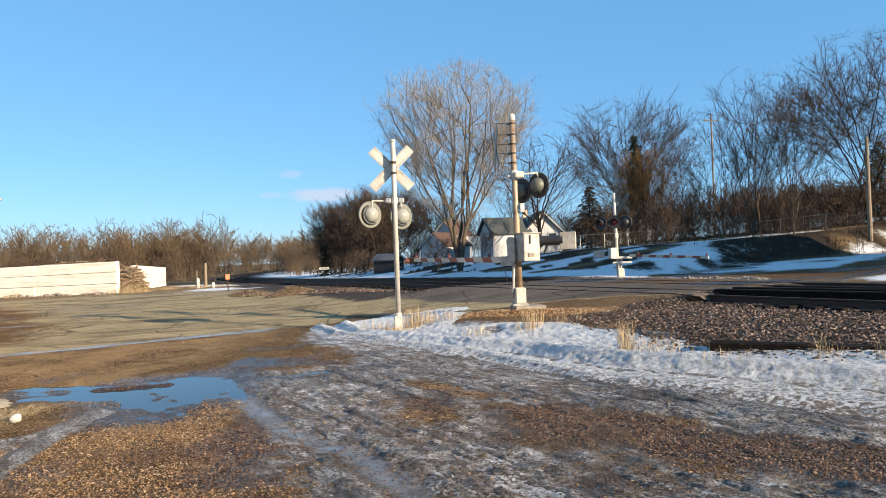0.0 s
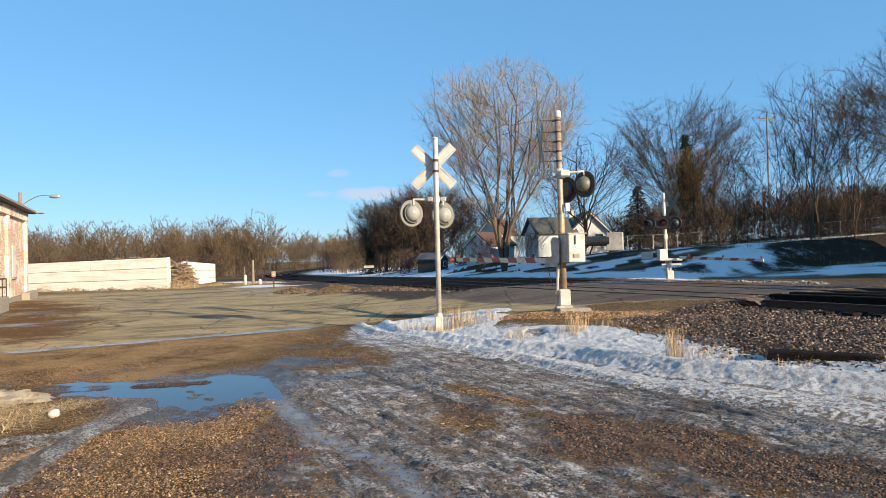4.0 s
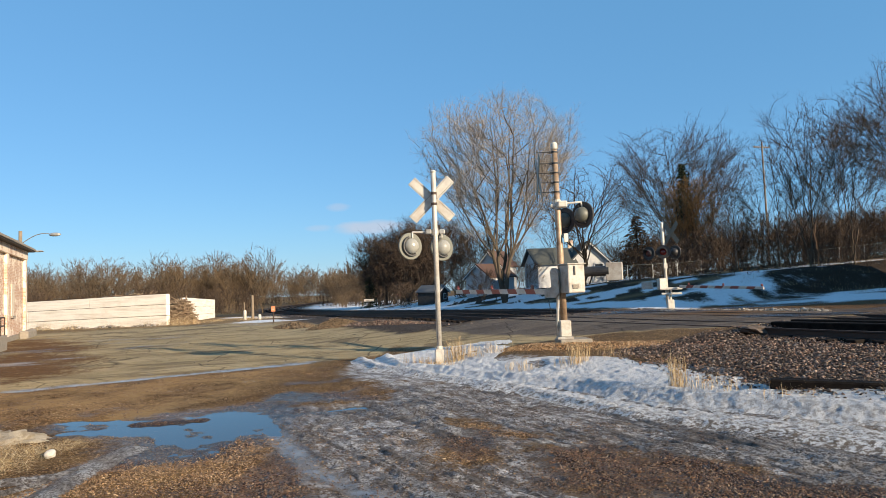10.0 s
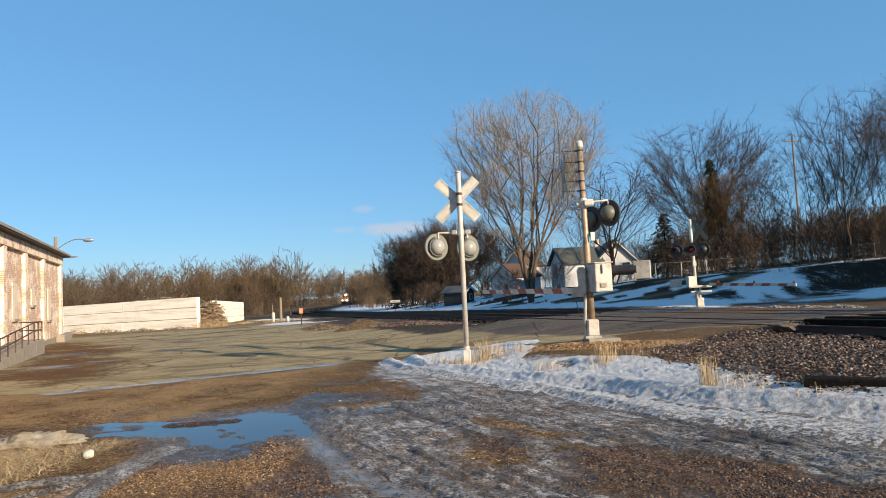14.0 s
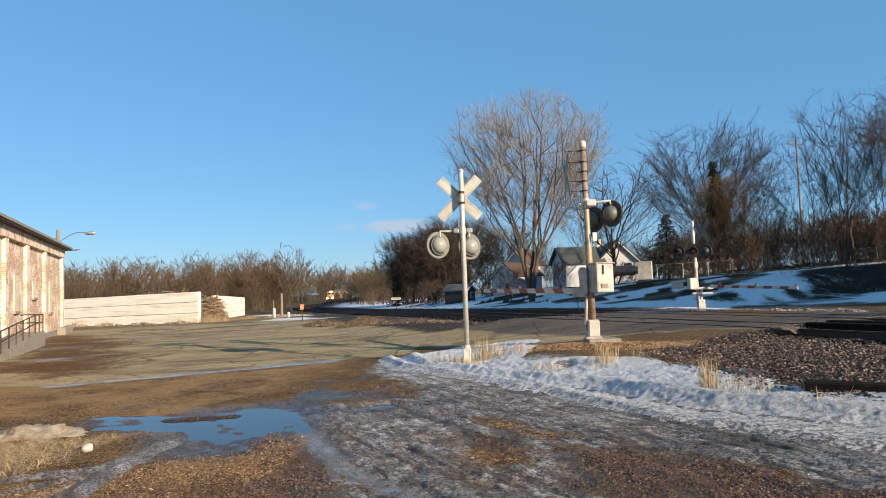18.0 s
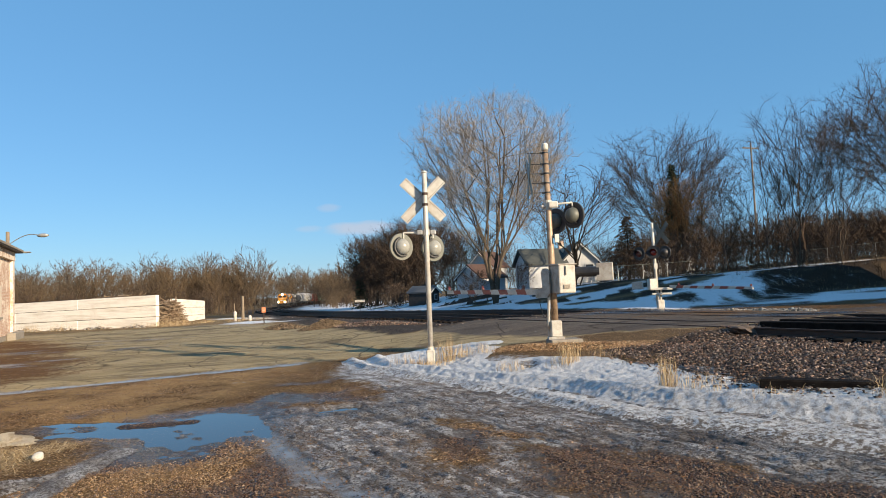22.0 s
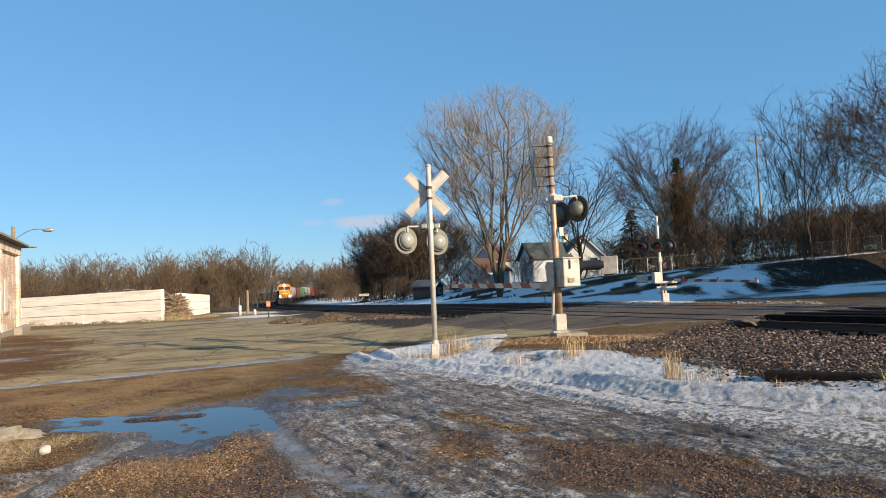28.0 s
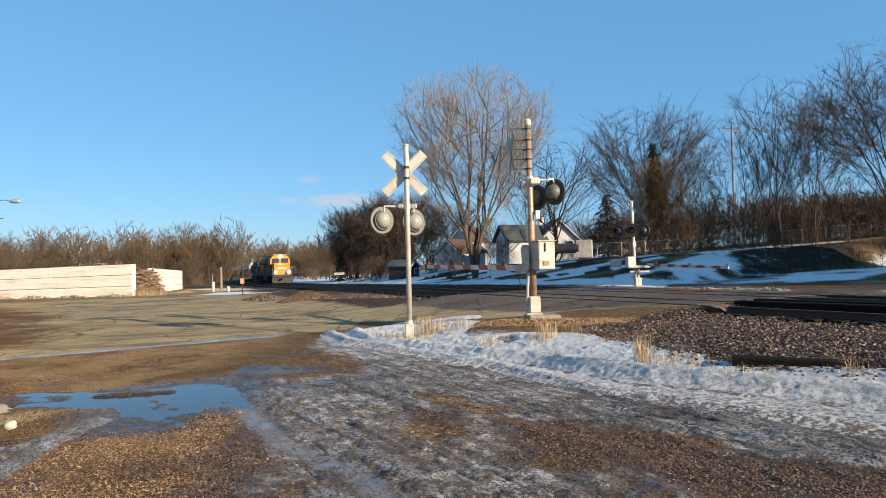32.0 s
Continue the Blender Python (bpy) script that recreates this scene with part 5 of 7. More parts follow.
# ---- brick warehouse beside the yard ----
def brick_material(name="whitewashed_brick", lo=0.455, hi=0.55):
    k = Mat(name, 0.9)
    mp = k.node("ShaderNodeMapping", Rotation=(radians(90), 0, 0))
    k.link(k.co, mp.inputs["Vector"])
    br = k.node("ShaderNodeTexBrick", Scale=1.0, Mortar_Size=0.008)
    br.inputs["Brick Width"].default_value, br.inputs["Row Height"].default_value = 0.21, 0.075
    br.inputs["Color1"].default_value = (0.36, 0.17, 0.10, 1)
    br.inputs["Color2"].default_value = (0.50, 0.31, 0.21, 1)
    br.inputs["Mortar"].default_value = (0.55, 0.46, 0.37, 1)
    k.link(mp.outputs[0], br.inputs["Vector"])
    flake = k.ramp(k.math("ADD", k.math("MULTIPLY", k.noise(1.1, 6, 0.65), 0.6), k.math("MULTIPLY", k.noise(7, 5, 0.7), 0.4)), [(lo + 0.02, 1.0), (lo + 0.06, 0.12)])
    c = k.mix(flake, br.outputs["Color"], (0.72, 0.61, 0.49))
    k.color(k.mix(k.ramp(k.noise(2.5, 4), [(0.6, 0.0), (0.8, 0.4)]), c, (0.25, 0.17, 0.12)))
    k.bump(br.outputs["Fac"], -0.3, 0.01)
    return k.m


M_BRICK = brick_material("whitewashed_brick", 0.435, 0.6)
M_PILASTER = brick_material("peeling_whitewash", 0.47, 0.6)
M_PALEPAINT = worn("flaking_cream_paint", (0.62, 0.53, 0.42), (0.42, 0.29, 0.20), 3, 0.6, 0.85)
M_ROOFDARK = worn("dark_roofing", (0.055, 0.06, 0.055), (0.10, 0.10, 0.09), 3, 0.5, 0.9)
M_ROOFBROWN = worn("brown_shingles", (0.085, 0.045, 0.032), (0.05, 0.035, 0.03), 3, 0.6, 0.9)
M_SIDING = worn("white_siding", (0.40, 0.40, 0.40), (0.30, 0.29, 0.28), 2, 0.4, 0.7)
M_WINDOW = glass("dark_pane", (0.03, 0.035, 0.045), 0.05)
M_POLEWOOD = worn("grey_pole_wood", (0.22, 0.17, 0.12), (0.12, 0.09, 0.065), 4, 0.6, 0.9)

# local frame: origin at the corner, +x along the wall towards the viewer, +y outwards
WD = Vector((0.474, -0.880))
wh = thing("brick_warehouse", Matrix.Translation((-25.6, 35.8, -0.05)) @ Matrix.Rotation(math.atan2(WD.y, WD.x), 4, "Z"),
           "old brick warehouse with flaking whitewash and dark flat roof", "building")


def slab(name, x0, x1, y0, y1, z0, z1, mat, parent, label="", bevel=0.0):
    bm = bmesh.new()
    box(bm, x1 - x0, y1 - y0, z1 - z0, pose((x0 + x1) / 2, (y0 + y1) / 2, z0), bevel)
    return part(name, bm, mat, parent, label)


front = slab("wall", 0, 40, -0.30, -0.002, 0, 4.68, M_BRICK, wh)
slab("wall", 0, 0.3, -14, -0.302, 0, 4.68, M_BRICK, wh)
slab("wall", 0.31, 40, -14.3, -14, 0, 4.68, M_BRICK, wh)
slab("wall", 39.7, 40, -13.98, -0.31, 0, 4.68, M_BRICK, wh)
for x in (0.0, 5.35, 9.65, 13.5, 17.6, 21.8, 26.0, 30.2):
    slab("pilaster", x, x + 0.55, 0.0, 0.14, 0.28, 4.25, M_PILASTER, front, "pilaster with peeling paint", 0.01)
slab("frieze", -0.05, 40, 0.0, 0.17, 4.253, 4.69, M_PILASTER, front)
slab("plinth", 0, 40, 0.0, 0.18, 0, 0.277, M_CONC, front)
slab("footing_block", 0.1, 3.0, 0.19, 0.60, -0.1, 0.42, M_CONC, wh, "", 0.04)
for x, z0, z1, w in ((3.7, 1.25, 2.68, 0.75), (7.95, 2.0, 2.58, 0.7), (11.65, 1.45, 2.75, 0.8), (19.7, 1.4, 2.75, 0.9), (24, 1.4, 2.75, 0.9)):
    win = slab("blocked_window", x - w / 2, x + w / 2, 0.0, 0.04, z0, z1, M_PALEPAINT, front, "boarded window opening painted cream")
    slab("sill", x - w / 2 - 0.06, x + w / 2 + 0.06, 0.0, 0.10, z0 - 0.10, z0 - 0.003, M_CONC, win)
    slab("lintel", x - w / 2 - 0.06, x + w / 2 + 0.06, 0.0, 0.05, z1 + 0.003, z1 + 0.14, M_PALEPAINT, win)
slab("door", 14.6, 16.4, 0.0, 0.05, 0.85, 2.75, M_PALEPAINT, front, "pale boarded loading door")
slab("transom_panel", 14.5, 16.6, 0.0, 0.10, 2.78, 4.1, M_PALEPAINT, front)
rf = slab("roof", -0.55, 40.5, -14.8, 0.45, 4.76, 4.85, M_ROOFDARK, wh, "flat dark roof with deep eaves", 0.01)
slab("fascia", -0.56, 40.5, 0.452, 0.49, 4.765, 4.87, M_CONC, rf)
slab("soffit", -0.5, 40.2, 0.0, 0.448, 4.695, 4.756, M_DARKWOOD, rf)
for i in range(5):
    slab("broken_board", -0.95 - 0.06 * i, -0.57, -0.10 + 0.15 * i, 0.19 + 0.15 * i, 4.75 + 0.02 * (i % 3), 4.79 + 0.02 * (i % 3), M_CONC, rf)
# concrete landing and ramp with a pipe rail
st = thing("loading_ramp", wh.matrix_world.copy() @ pose(12.3, 0.2, 0), "concrete loading ramp with rusty pipe railing beside the warehouse", "ramp")
slab("landing", 0, 1.7, 0, 0.95, -0.1, 0.62, M_CONC, st, "", 0.02)
bm = bmesh.new()
prism(bm, [(1.703, -0.1), (10.5, -0.1), (10.5, 0.02), (1.703, 0.61)], 0.95)
part("slope", bm, M_CONC, st)
bm = bmesh.new()
for h in (0.36, 0.68):
    rod(bm, (0.1, 0.88, 0.62 + h), (1.7, 0.88, 0.62 + h), 0.024, sides=8)
    rod(bm, (1.7, 0.88, 0.62 + h), (10.2, 0.88, 0.04 + h), 0.024, sides=8)
    rod(bm, (0.1, 0.1, 0.62 + h), (0.1, 0.88, 0.62 + h), 0.024, sides=8)
for i in range(11):
    x = 0.1 + 0.8 * i if i < 3 else 1.7 + 1.06 * (i - 2)
    z = 0.62 if i < 3 else 0.62 - 0.58 * (x - 1.7) / 8.5
    rod(bm, (x, 0.88, z - 0.05), (x, 0.88, z + 0.68), 0.022, sides=8)
part("railing", bm, M_RAIL, st, "rusty pipe railing")

# street lamp behind the warehouse
lx, ly = -30.85, 42.6
lamp = thing("street_lamp", pose(lx, ly, gz(lx, ly)), "grey wooden pole with a curved arm and cobra-head street lamp", "street lamp")
bm = bmesh.new()
rod(bm, (0, 0, -0.2), (0, 0, 6.68), 0.14, 0.11, 10)
part("pole", bm, M_POLEWOOD, lamp)
bm = bmesh.new()
ar = [Vector((0.1 + 2.2 * t, -0.4 * t, 5.85 + 0.66 * math.sin(t * 1.9) - 0.12 * t)) for t in [i / 10 for i in range(11)]]
for a, b in zip(ar, ar[1:]):
    rod(bm, a, b, 0.03, sides=7)
rod(bm, (-0.1, 0, 6.1), (-3.2, 0.6, 5.7), 0.02, sides=6)
part("arm", bm, M_STEEL, lamp)
bm = bmesh.new()
bmesh.ops.create_uvsphere(bm, u_segments=14, v_segments=8, radius=1, matrix=Matrix.Translation(ar[-1] + Vector((0.40, -0.05, -0.06))) @ Matrix.Diagonal((0.40, 0.17, 0.13, 1)))
part("lamp_head", bm, M_STEEL, lamp, smooth=True)

# ---- bunker wall of stacked precast slabs, with brush dumped behind ----
def precast():
    """Pale concrete with stains drawn out along the slabs."""
    k = Mat("pale_precast", 0.85)
    mp = k.node("ShaderNodeMapping", Scale=(0.12, 0.12, 1.6))
    k.link(k.co, mp.inputs["Vector"])
    c = k.mix(k.ramp(k.noise(3.0, 6, 0.7, 0.2, mp.outputs[0]), [(0.45, 0.0), (0.70, 0.8)]), (0.80, 0.735, 0.64), (0.50, 0.42, 0.33))
    c = k.mix(k.ramp(k.noise(0.8, 5, 0.65), [(0.55, 0.0), (0.75, 0.6)]), c, (0.58, 0.47, 0.36))
    k.color(k.mix(0.25, c, k.ramp(k.noise(40, 4), [(0.3, 0.25), (0.7, 0.9)]), "OVERLAY"))
    k.bump(k.noise(25, 5, 0.7), 0.3, 0.02)
    return k.m


M_PRECAST = precast()
bw = thing("bunker_wall", pose(0, 0, 0), "long low wall of three stacked pale precast slabs", "wall")
A, B = Vector((-40.6, 48.7)), Vector((-21.7, 44.4))
dirv = (B - A).normalized()
rot = math.degrees(math.atan2(dirv.y, dirv.x))
for i, (z0, h) in enumerate(((-0.15, 0.66), (0.52, 0.74), (1.27, 0.70))):
    lo = 0.0
    for L in ((7.4, 12.0) if i % 2 else (12.9, 6.5)):
        c = A + dirv * (lo + L / 2)
        bm = bmesh.new()
        box(bm, L - 0.02, 0.32 + 0.03 * (i == 1), h - 0.015, pose(c.x, c.y, z0 - 0.15 + 0.0155 * (lo + L / 2), 0, -0.89, rot), 0.02)
        part("slab", bm, M_PRECAST, bw)
        lo += L
A2, B2 = Vector((-23.6, 50.5)), Vector((-28.9, 68.6))
d2 = (B2 - A2).normalized()
for i, (z0, h) in enumerate(((-0.13, 0.66), (0.555, 0.68), (1.25, 0.68))):
    c = (A2 + B2) / 2
    bm = bmesh.new()
    box(bm, (B2 - A2).length, 0.30, h, pose(c.x, c.y, z0 - 0.24, 0, 0.85, math.degrees(math.atan2(d2.y, d2.x))), 0.02)
    part("slab", bm, M_PRECAST, bw)


def brush_pile(name, cx, cy, rx, ry, h, count, seed, label, ang=0.0, z0=None):
    """Dumped branches and broken timber."""
    rnd = random.Random(seed)
    vs, fs = [], []
    base = gz(cx, cy) if z0 is None else z0
    ca, sa = math.cos(ang), math.sin(ang)
    for i in range(count):
        a, r = rnd.uniform(0, 6.28), math.sqrt(rnd.random())
        lx_, ly_ = r * math.cos(a) * rx, r * math.sin(a) * ry
        z = base + h * (1 - r ** 4) * rnd.uniform(0.15, 1.0)
        p = Vector((cx + ca * lx_ - sa * ly_, cy + sa * lx_ + ca * ly_, z))
        d = Vector((rnd.gauss(0, 1), rnd.gauss(0, 1), rnd.gauss(0, 0.35))).normalized() * rnd.uniform(0.2, 0.95)
        w = rnd.uniform(0.008, 0.034)
        q = d.to_track_quat("Z", "Y")
        b = len(vs)
        for e, s in ((p - d / 2, w), (p + d / 2, w * 0.7)):
            for j in range(4):
                t = j * math.pi / 2
                vs.append(tuple(e + q @ Vector((s * math.cos(t), s * math.sin(t), 0))))
        for j in range(4):
            fs.append((b + j, b + (j + 1) % 4, b + 4 + (j + 1) % 4, b + 4 + j))
        fs += [(b + 3, b + 2, b + 1, b), (b + 4, b + 5, b + 6, b + 7)]
    ob = arrays(name, vs, fs, M_BRUSH)
    tagged(ob, label, "brush pile", "", "stuff")
    return ob


M_BRUSH = speckled("dumped_brush", [(0.10, 0.066, 0.042), (0.30, 0.21, 0.135), (0.17, 0.115, 0.072), (0.42, 0.33, 0.23)], bump=0)
brush_pile("brush_heap", -26.0, 47.6, 5.5, 1.6, 2.3, 1600, 1, "heap of brush and broken timber behind the bunker wall", radians(rot))
brush_pile("brush_heap", -21.45, 45.7, 0.85, 1.2, 1.7, 1300, 2, "heap of brush spilling out at the wall's end")


# ---- houses on the hill ----
def gable_block(parent, m, w, d, h, rise, wall_mat, roof_mat, over=0.35, name="wall"):
    """Walls w wide and d deep with a gable roof whose ridge runs along local y. Openings are added apart."""
    bm = bmesh.new()
    prism(bm, [(-w / 2, 0), (w / 2, 0), (w / 2, h), (0, h + rise), (-w / 2, h)], d, m)
    part(name, bm, wall_mat, parent)
    for s in (-1, 1):
        bm = bmesh.new()
        k = rise / (w / 2)
        xo = w / 2 + over
        prism(bm, [(0, h + rise + 0.03), (s * xo, h - k * over + 0.03), (s * xo, h - k * over + 0.17), (0, h + rise + 0.19)], d + 2 * over, m @ pose(0, -over, 0))
        rf = part("roof", bm, roof_mat, parent)
        bm = bmesh.new()
        prism(bm, [(0, h + rise - 0.10), (s * xo, h - k * over - 0.13), (s * xo, h - k * over + 0.025), (0, h + rise + 0.025)], 0.06, m @ pose(0, -over - 0.065, 0))
        part("trim", bm, M_SIDING, rf)


def pane(parent, m, x, z, w, h):
    bm = bmesh.new()
    box(bm, w + 0.2, 0.06, h + 0.2, m @ pose(x, -0.035, z - 0.1), 0.01)
    f = part("window", bm, M_SIDING, parent)
    bm = bmesh.new()
    box(bm, w, 0.03, h, m @ pose(x, -0.075, z), 0.004)
    part("pane", bm, M_WINDOW, f)


hx, hy = 9.2, 66.0
house = thing("white_house", pose(hx, hy, gz(hx, hy) - 0.25), "small white sided house with dark green gabled roof on the slope", "house")
g1 = pose(0.5, 0, 0, 0, 0, 6)
gable_block(house, g1, 3.6, 3.6, 2.45, 1.75, M_SIDING, M_ROOFDARK)
pane(house, g1, -0.9, 0.9, 0.75, 1.2)
pane(house, g1, 0.9, 0.9, 0.75, 1.2)
g2 = pose(-1.6, 1.4, 0, 0, 0, 14) @ pose(0, 0, 0, 0, 0, 90)
gable_block(house, g2, 4.2, 3.6, 2.35, 1.35, M_SIDING, M_ROOFDARK, name="wing_wall")
g3 = pose(-1.6, -0.5, 0, 0, 0, 14)
pane(house, g3, -0.3, 0.9, 0.6, 1.1)
bm = bmesh.new()
box(bm, 0.5, 0.5, 1.2, pose(-0.9, 3.0, 3.5), 0.02)
part("chimney", bm, M_BRICK, house)

sx2, sy2 = -1.9, 74.0
shed = thing("white_shed", pose(sx2, sy2, gz(sx2, sy2) - 0.3), "white shed with rusty brown roof among the trees", "shed")
g = pose(0.6, 0, 0, 0, 0, -48)
gable_block(shed, g, 4.0, 3.6, 2.5, 1.3, M_SIDING, M_ROOFBROWN, 0.25)
pane(shed, g, 0.4, 1.0, 0.5, 0.7)
sx3, sy3 = -5.4, 77.0
hut = thing("dark_hut", pose(sx3, sy3, gz(sx3, sy3) - 0.3), "small dark wooden hut with grey roof beside the snow slope", "shed")
g = pose(0, 0, 0, 0, 0, 62)
gable_block(hut, g, 2.1, 2.8, 1.5, 0.6, M_DARKWOOD, worn("grey_roll_roofing", (0.09, 0.092, 0.096), (0.06, 0.06, 0.06), 3, 0.5, 0.8), 0.2)
pane(hut, g, 0.3, 0.7, 0.4, 0.5)
back = thing("white_house", pose(4.6, 84, gz(4.6, 84) - 0.2), "white gable end of a house far behind the big tree", "house")
gable_block(back, pose(-4.6, -8, 0, 0, 0, -30), 3.2, 3.5, 2.9, 1.6, M_SIDING, M_ROOFBROWN, 0.2)
for hx2, hy2, w, d, h, a in ((31, 112, 9, 8, 3.6, 10),):
    hh = thing("pale_house", pose(hx2, hy2, gz(hx2, hy2) - 0.2), "pale house half hidden behind bare trees", "house", "houses behind the trees")
    gable_block(hh, pose(0, 0, 0, 0, 0, a), w, d, h, 2.4, M_SIDING, M_ROOFDARK)
    for q in (-2.2, 0.4, 2.6):
        pane(hh, pose(0, 0, 0, 0, 0, a), q, 1.2, 0.9, 1.3)

# ---- poles, signs and fences ----
def utility_pole(x, y, h, r, arm, label):
    t = thing("utility_pole", pose(x, y, gz(x, y)), label, "utility pole", "utility poles")
    bm = bmesh.new()
    rod(bm, (0, 0, -0.3), (0, 0, h), r, r * 0.7, 10)
    part("pole", bm, M_POLEWOOD, t)
    if arm:
        bm = bmesh.new()
        box(bm, 2.2, 0.1, 0.12, pose(0, 0.1, h - 0.6, 0, 0, 20), 0.01)
        part("crossarm", bm, M_POLEWOOD, t)
        for q in (-0.9, 0, 0.9):
            bm = bmesh.new()
            rod(bm, (q * math.cos(radians(20)), 0.1 + q * math.sin(radians(20)), h - 0.48), (q * math.cos(radians(20)), 0.1 + q * math.sin(radians(20)), h - 0.3), 0.04, sides=8)
            part("insulator", bm, M_WINDOW, t)
    return t


utility_pole(31.6, 50, 7.6, 0.17, False, "plain grey wooden utility pole on the grassy bank")
utility_pole(30.3, 75, 13.5, 0.12, True, "tall utility pole behind the thicket")
utility_pole(-19.6, 54.6, 1.95, 0.13, False, "short grey wooden post beside the tracks")
utility_pole(-21.4, 57.5, 1.4, 0.06, False, "thin dark post beside the tracks")
for x, y, h in ((-18.6, 50.2, 0.75), (-17.6, 50.6, 0.4)):
    t = thing("bollard", pose(x, y, gz(x, y)), "short white marker bollard at the lot's edge", "bollard", "marker bollards")
    bm = bmesh.new()
    lathe(bm, [(0.12, -0.1), (0.12, h - 0.06), (0.09, h), (0.01, h + 0.02)], 12)
    part("post", bm, M_WHITE, t, smooth=True)
M_ORANGE = worn("faded_orange", (0.62, 0.20, 0.08), (0.5, 0.3, 0.2), 6, 0.4, 0.6)


def small_sign(x, y, zc, w, h, mat, label, category, fx=0.1, fy=-1.0):
    g0 = gz(x, y)
    t = thing("trackside_sign", facing(x, y, g0, -fx, -fy), label, category)
    bm = bmesh.new()
    box(bm, 0.06, 0.05, zc - g0 + 0.1 + h / 2, pose(0, 0, -0.1), 0.005)
    part("post", bm, M_RAIL, t)
    bm = bmesh.new()
    box(bm, w, 0.02, h, pose(0, -0.04, zc - g0 - h / 2), 0.004)
    b = part("panel", bm, mat, t)
    bm = bmesh.new()
    box(bm, w * 0.6, 0.006, h * 0.14, pose(0, -0.055, zc - g0 - h * 0.12))
    part("lettering_bar", bm, M_WHITE if mat is M_ORANGE else M_BLACK, b)


small_sign(-13.6, 41.8, 0.88, 0.25, 0.33, M_ORANGE, "small faded orange track marker on a thin post", "sign")
small_sign(-14.2, 78.0, 0.78, 1.15, 0.28, M_WHITE, "low white station name board beside the tracks", "sign")


def chain_fence(x0, y0, x1, y1, h, label):
    t = thing("chain_fence", pose(0, 0, 0), label, "fence", "fences on the hill")
    a, b = Vector((x0, y0)), Vector((x1, y1))
    n = max(2, int((b - a).length / 2.4))
    pts = [a.lerp(b, i / n) for i in range(n + 1)]
    for p in pts:
        bm = bmesh.new()
        g0 = gz(p.x, p.y)
        rod(bm, (p.x, p.y, g0 - 0.1), (p.x, p.y, g0 + h), 0.03, sides=6)
        part("post", bm, M_STEEL, t)
    bm = bmesh.new()
    for p, q in zip(pts, pts[1:]):
        g0, g1 = gz(p.x, p.y), gz(q.x, q.y)
        rod(bm, (p.x, p.y, g0 + h - 0.02), (q.x, q.y, g1 + h - 0.02), 0.022, sides=5)
        L = (q - p).length
        k = int(L / 0.16)
        for i in range(k):
            f0, f1 = i / k, min(1, i / k + h / L)
            r0, r1 = p.lerp(q, f0), p.lerp(q, f1)
            zz = h * (f1 - f0) * L / h
            rod(bm, (r0.x, r0.y, g0 + (g1 - g0) * f0), (r1.x, r1.y, g0 + (g1 - g0) * f1 + zz), 0.0028, sides=3, caps=False)
            rod(bm, (r0.x, r0.y, g0 + (g1 - g0) * f0 + zz), (r1.x, r1.y, g0 + (g1 - g0) * f1), 0.0028, sides=3, caps=False)
    part("mesh", bm, M_LAMPBACK, t)


chain_fence(9.5, 58, 19, 62, 1.3, "grey chain-link fence beside the white house")
chain_fence(26, 56, 36, 60, 1.2, "grey chain-link fence on the top of the bank")


# ---- conifers ----
def spruce(name, x, y, h, r, mat, seed, label, bare=0.08):
    rnd = random.Random(seed)
    t = thing(name, pose(x, y, gz(x, y)), label, "tree")
    bm = bmesh.new()
    rod(bm, (0, 0, -0.2), (0, 0, h * 0.97), 0.022 * h, 0.02, 8)
    part("trunk", bm, M_BARK_DARK, t)
    vs, fs = [], []
    lev = int(h * 3.4)
    for i in range(lev):
        z = h * (bare + (1 - bare) * i / lev)
        R = r * (1 - (i / lev)) ** 0.85 * rnd.uniform(0.75, 1.1) + 0.12
        for j in range(10):
            a = rnd.uniform(0, 6.28)
            L = R * rnd.uniform(0.6, 1.1)
            for q in range(int(9 + L * 9)):
                f = rnd.uniform(0.1, 1.0)
                c = Vector((math.cos(a) * L * f, math.sin(a) * L * f, z - 0.25 * L * f * f + rnd.gauss(0, 0.05)))
                d = Vector((math.cos(a) + rnd.gauss(0, 0.7), math.sin(a) + rnd.gauss(0, 0.7), rnd.gauss(-0.25, 0.3))).normalized() * rnd.uniform(0.18, 0.42)
                w = d.cross(Vector((rnd.gauss(0, 1), rnd.gauss(0, 1), 1))).normalized() * rnd.uniform(0.035, 0.08)
                b = len(vs)
                vs += [tuple(c - w), tuple(c + w), tuple(c + d)]
                fs.append((b, b + 1, b + 2))
    arrays("crown", vs, fs, mat, t)
    return t


spruce("spruce", 22.0, 76.3, 12.4, 2.0, M_NEEDLE, 4, "tall dark spruce with a narrow tip on the hill", 0.3)
spruce("spruce", 16.0, 73.5, 7.0, 3.2, M_NEEDLE_BROWN, 9, "stout browning spruce beside the taller one")
spruce("juniper_bush", -18.9, 104.4, 5.4, 1.8, M_NEEDLE, 6, "dark evergreen bush at the thicket's edge", 0.0)
spruce("spruce", 43, 66, 8, 3.0, M_NEEDLE, 19, "dark spruce at the top of the bank")

